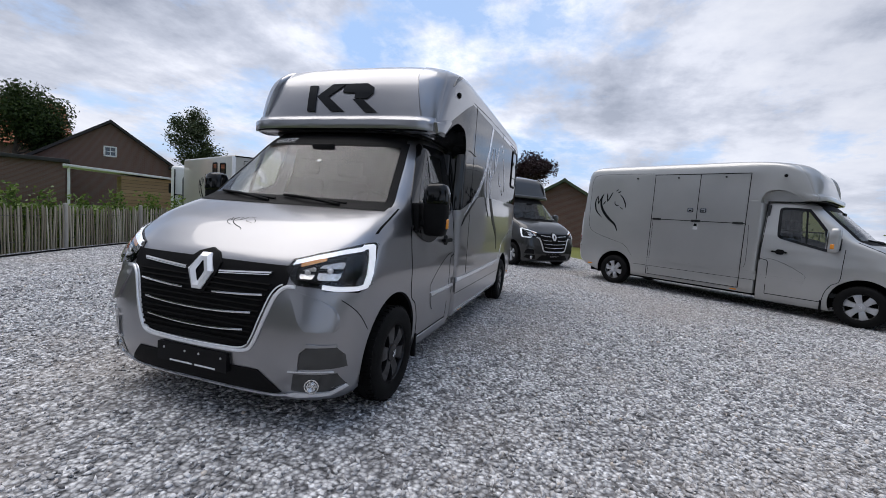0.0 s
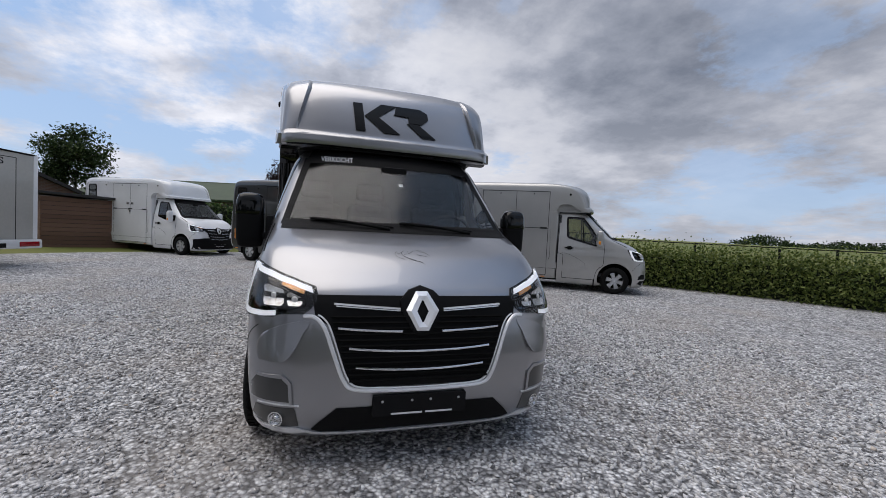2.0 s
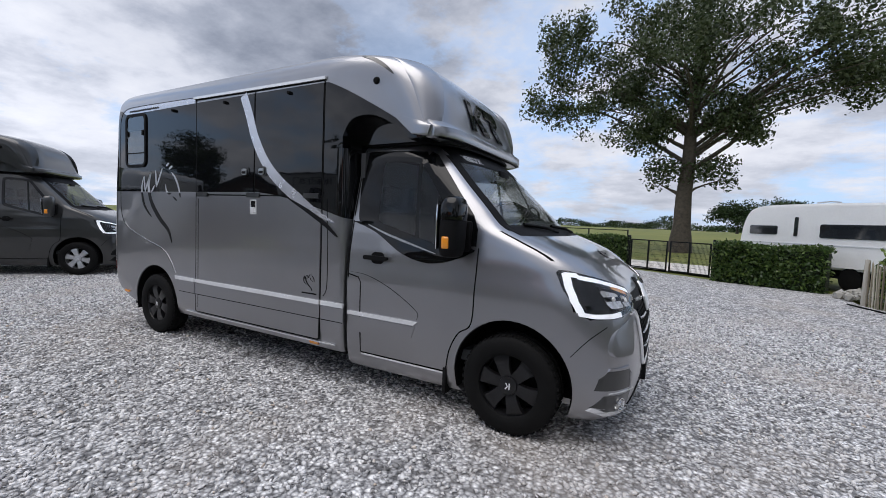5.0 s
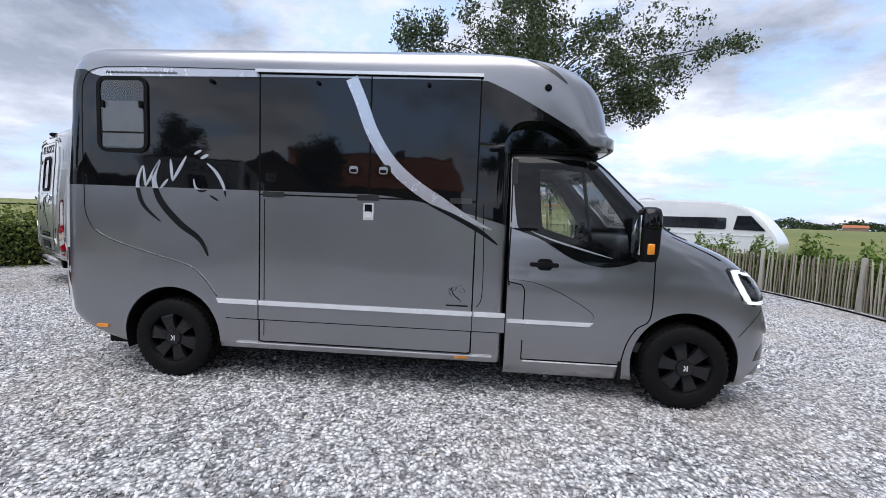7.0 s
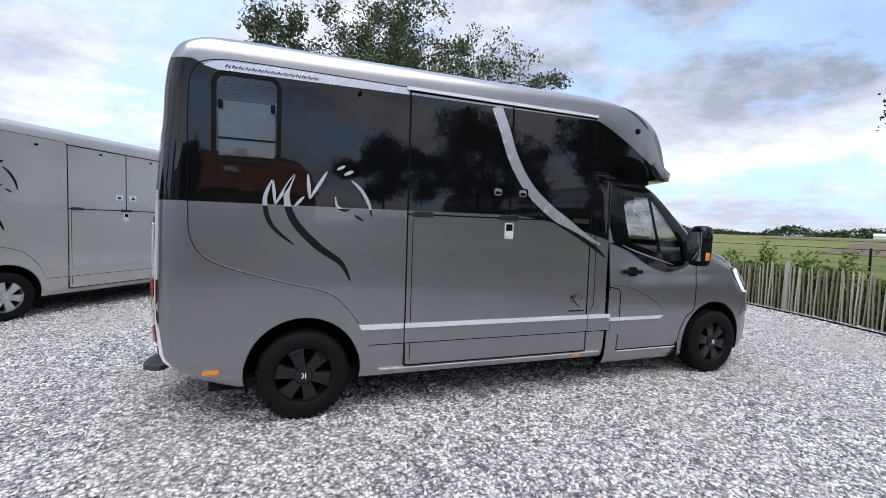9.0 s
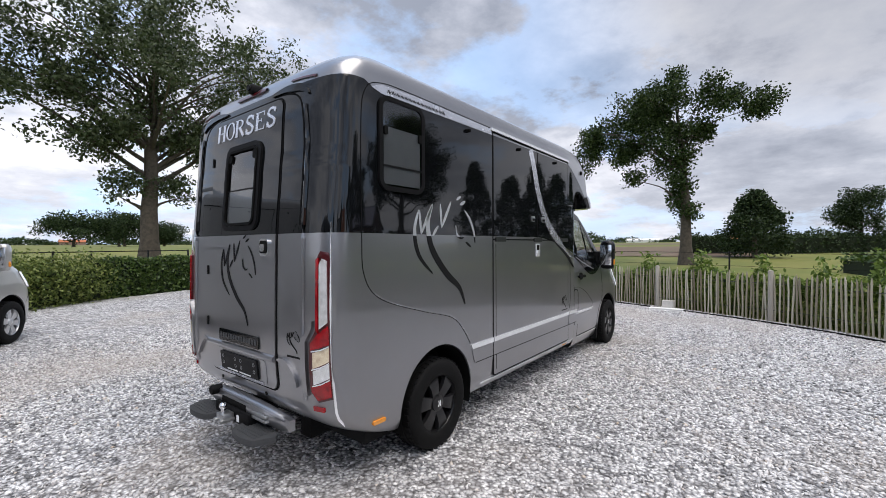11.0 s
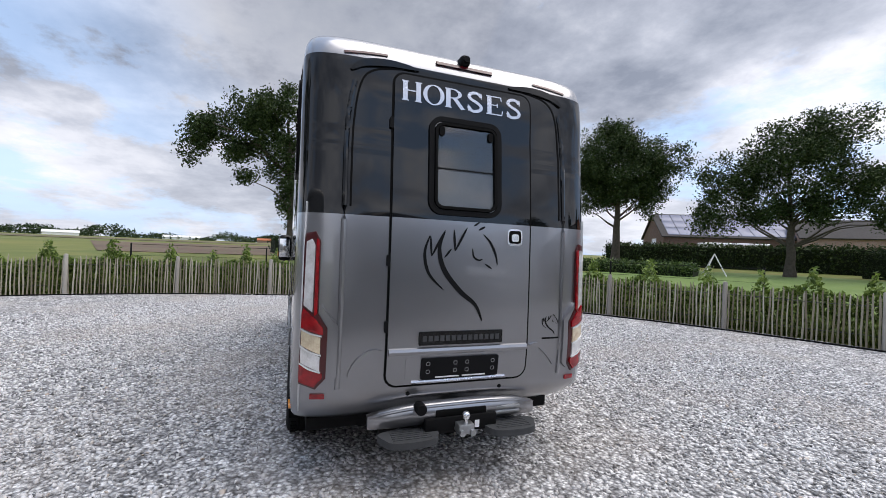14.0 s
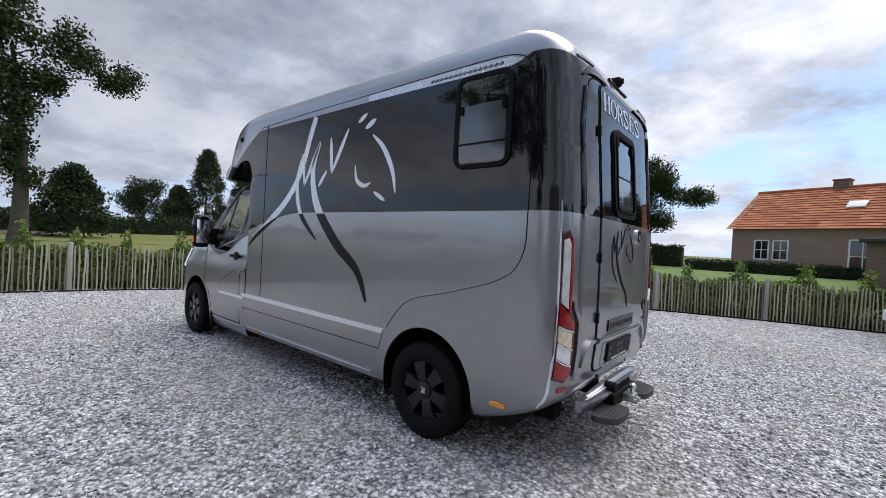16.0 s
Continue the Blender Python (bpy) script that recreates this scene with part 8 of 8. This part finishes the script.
gable_house("farmhouse", "dark brown brick house with a steep gable", pose(-15.4, -25.2, gz, 0, 0, -121), 12, 6.8, 2.6, 5.0, "brick_brown", "tile_dark", [(-0.28, 3.05, 0.28, 3.6, "left")])
annex = thing("farmhouse_annex", "low brown brick annex with a flat roof", "house", "", "", pose(-13.2, -27.4, gz, 0, 0, -31))
part("wall", block((-1.0, -2.5, -0.5), (3.0, 2.5, 2.3), 0.02), M["brick_brown"], annex)
part("roof", block((-1.2, -2.8, 2.3), (3.2, 2.8, 2.5), 0.03), M["tile_dark"], annex)
annex2 = thing("farmhouse_wing", "low brick wing beside the gabled house", "house", "", "", pose(-22.8, -23.2, gz, 0, 0, -31))
part("wall", block((-4.5, -2.5, -0.5), (4.2, 2.5, 2.6), 0.02), M["brick_brown"], annex2)
part("roof", block((-4.7, -2.8, 2.6), (4.4, 2.8, 2.8), 0.03), M["tile_dark"], annex2)
part("window_opening", block((1.0, 2.5, 1.0), (1.9, 2.52, 2.0)), M["pane_dark"], annex2)


def plank_shed(name, label, m, w, d, h0, h1, mat, roof, carport=0.0):
    S = thing(name, label, "shed", "", "", m)
    n = int(h0 / 0.15)
    for i in range(n):
        z = i * h0 / n
        part("plank", block((0, -0.02, z + 0.005), (w, 0.02, z + h0 / n - 0.006), 0.006, 1), M[mat], S)
        part("plank", block((w - 0.02, 0.022, z + 0.005), (w + 0.02, d, z + h0 / n - 0.006), 0.006, 1), M[mat], S)
        part("plank", block((-0.02, 0.022, z + 0.005), (0.02, d, z + h0 / n - 0.006), 0.006, 1), M[mat], S)
    part("inner_wall", block((0.03, 0.03, 0), (w - 0.03, d - 0.03, h0 - 0.02)), M["tile_dark"], S)
    rf = block((-0.15 - carport, -0.2, 0), (w + 0.15, d + 0.2, 0.1), 0.01)
    for v in rf.verts:
        v.co.z += h0 + (h1 - h0) * (1 - (v.co.x + carport) / (w + carport))
    part("roof", rf, M[roof], S)
    if carport:
        for y in (0.0, d):
            part("carport_post", block((-carport, y - 0.05, 0), (-carport + 0.1, y + 0.05, h1), 0.01), M["frame_white"], S)
    return S


plank_shed("garden_shed", "tan plank garden shed with a flat carport roof", pose(-11.4, -18.4, ground_z(-11, -18), 0, 0, 150), 2.6, 2.2, 1.9, 2.1, "plank", "frame_white", 1.9)
plank_shed("red_shed", "reddish brown plank shed", pose(-15.5, -10.2, 0.0, 0, 0, 120), 2.6, 2.0, 1.9, 2.0, "plank_red", "tile_dark")
gable_house("dark_cottage", "dark cottage with a small pale window in its gable", pose(-20.0, -14.0, ground_z(-20, -14), 0, 0, -150), 10, 6.5, 1.7, 3.3, "brick_brown", "tile_dark", [(-0.3, 1.9, 0.3, 2.6, "left")])
gable_house("green_barn", "low barn with a green sheet roof", pose(-25.4, -2.5, ground_z(-25, -4), 0, 0, -108), 11, 6, 2.2, 3.3, "brick_brown", "green_roof")
gable_house("brick_barn", "small brown brick gable behind the trucks", pose(-21.4, 1.3, ground_z(-21, 1), 0, 0, 176), 9, 4.8, 2.1, 3.5, "brick_brown", "green_roof")
for fx, fy, fl, fh, turn, wall, roof in ((300, 118, 16, 1.5, 112, "caravan_white", "frame_white"), (330, 60, 22, 1.5, 98, "caravan_white", "frame_white"), (320, 12, 10, 1.8, 92, "brick_pale", "tile_orange"),
                                         (215, 240, 10, 1.8, 140, "brick_pale", "tile_orange"), (150, 290, 9, 1.8, 155, "frame_white", "tile_dark"), (60, 330, 12, 1.8, 172, "brick_pale", "tile_orange")):
    gable_house("far_building", "low farm building or greenhouse on the horizon", pose(fx, fy, ground_z(fx, fy), 0, 0, turn), fl, 7, fh, fh + 1.3, wall, roof, [(fl * 0.2, 0.4, fl * 0.3, 1.3, "front"), (fl * 0.6, 0.4, fl * 0.7, 1.3, "front")], 0.3, "far buildings")
# swing frame and garden bits on the lawn
sw = thing("swing_frame", "white A-frame standing on the lawn", "swing frame", "", "", pose(12.6, -26.5, ground_z(12.6, -26.5)))
for a, b in (((-0.9, 0, 0), (0, 0, 1.5)), ((0.9, 0, 0), (0, 0, 1.5)), ((0, 0.9, 0), (0, 0, 1.5))):
    part("leg", rod(a, b, 0.035), M["frame_white"], sw)
tr = thing("trampoline", "low grey trampoline on the lawn", "trampoline", "", "", pose(14.4, -25.2, ground_z(14.4, -25.2)))
part("mat", moved(lathe([(0, 0.62), (1.5, 0.62), (1.55, 0.6), (1.5, 0.56), (0, 0.56)], 32, "z"), Matrix.Identity(4)), M["black"], tr)
for k in range(6):
    a = k * math.pi / 3
    part("leg", rod((1.45 * math.cos(a), 1.45 * math.sin(a), 0), (1.45 * math.cos(a), 1.45 * math.sin(a), 0.58), 0.03), M["steel"], tr)
cv = thing("parked_camper", "pale camper parked in front of the barn", "camper", "", "", pose(24.1, -41.4, ground_z(24.1, -41.4), 0, 0, -122))
part("body", block((-1.0, -1.1, 0.5), (5.2, 1.1, 2.5), 0.15, 3), M["caravan_white"], cv)
part("window_band", block((-0.6, -1.115, 1.4), (4.4, -1.1, 1.9), 0.005), M["pane_dark"], cv)
for xx in (0.2, 3.9):
    part("wheel", moved(lathe([(0, 0.1), (0.2, 0.1), (0.3, 0.08), (0.32, 0), (0.3, -0.08), (0, -0.1)], 20), Matrix.Translation((xx, -1.0, 0.32))), M["rubber"], cv)
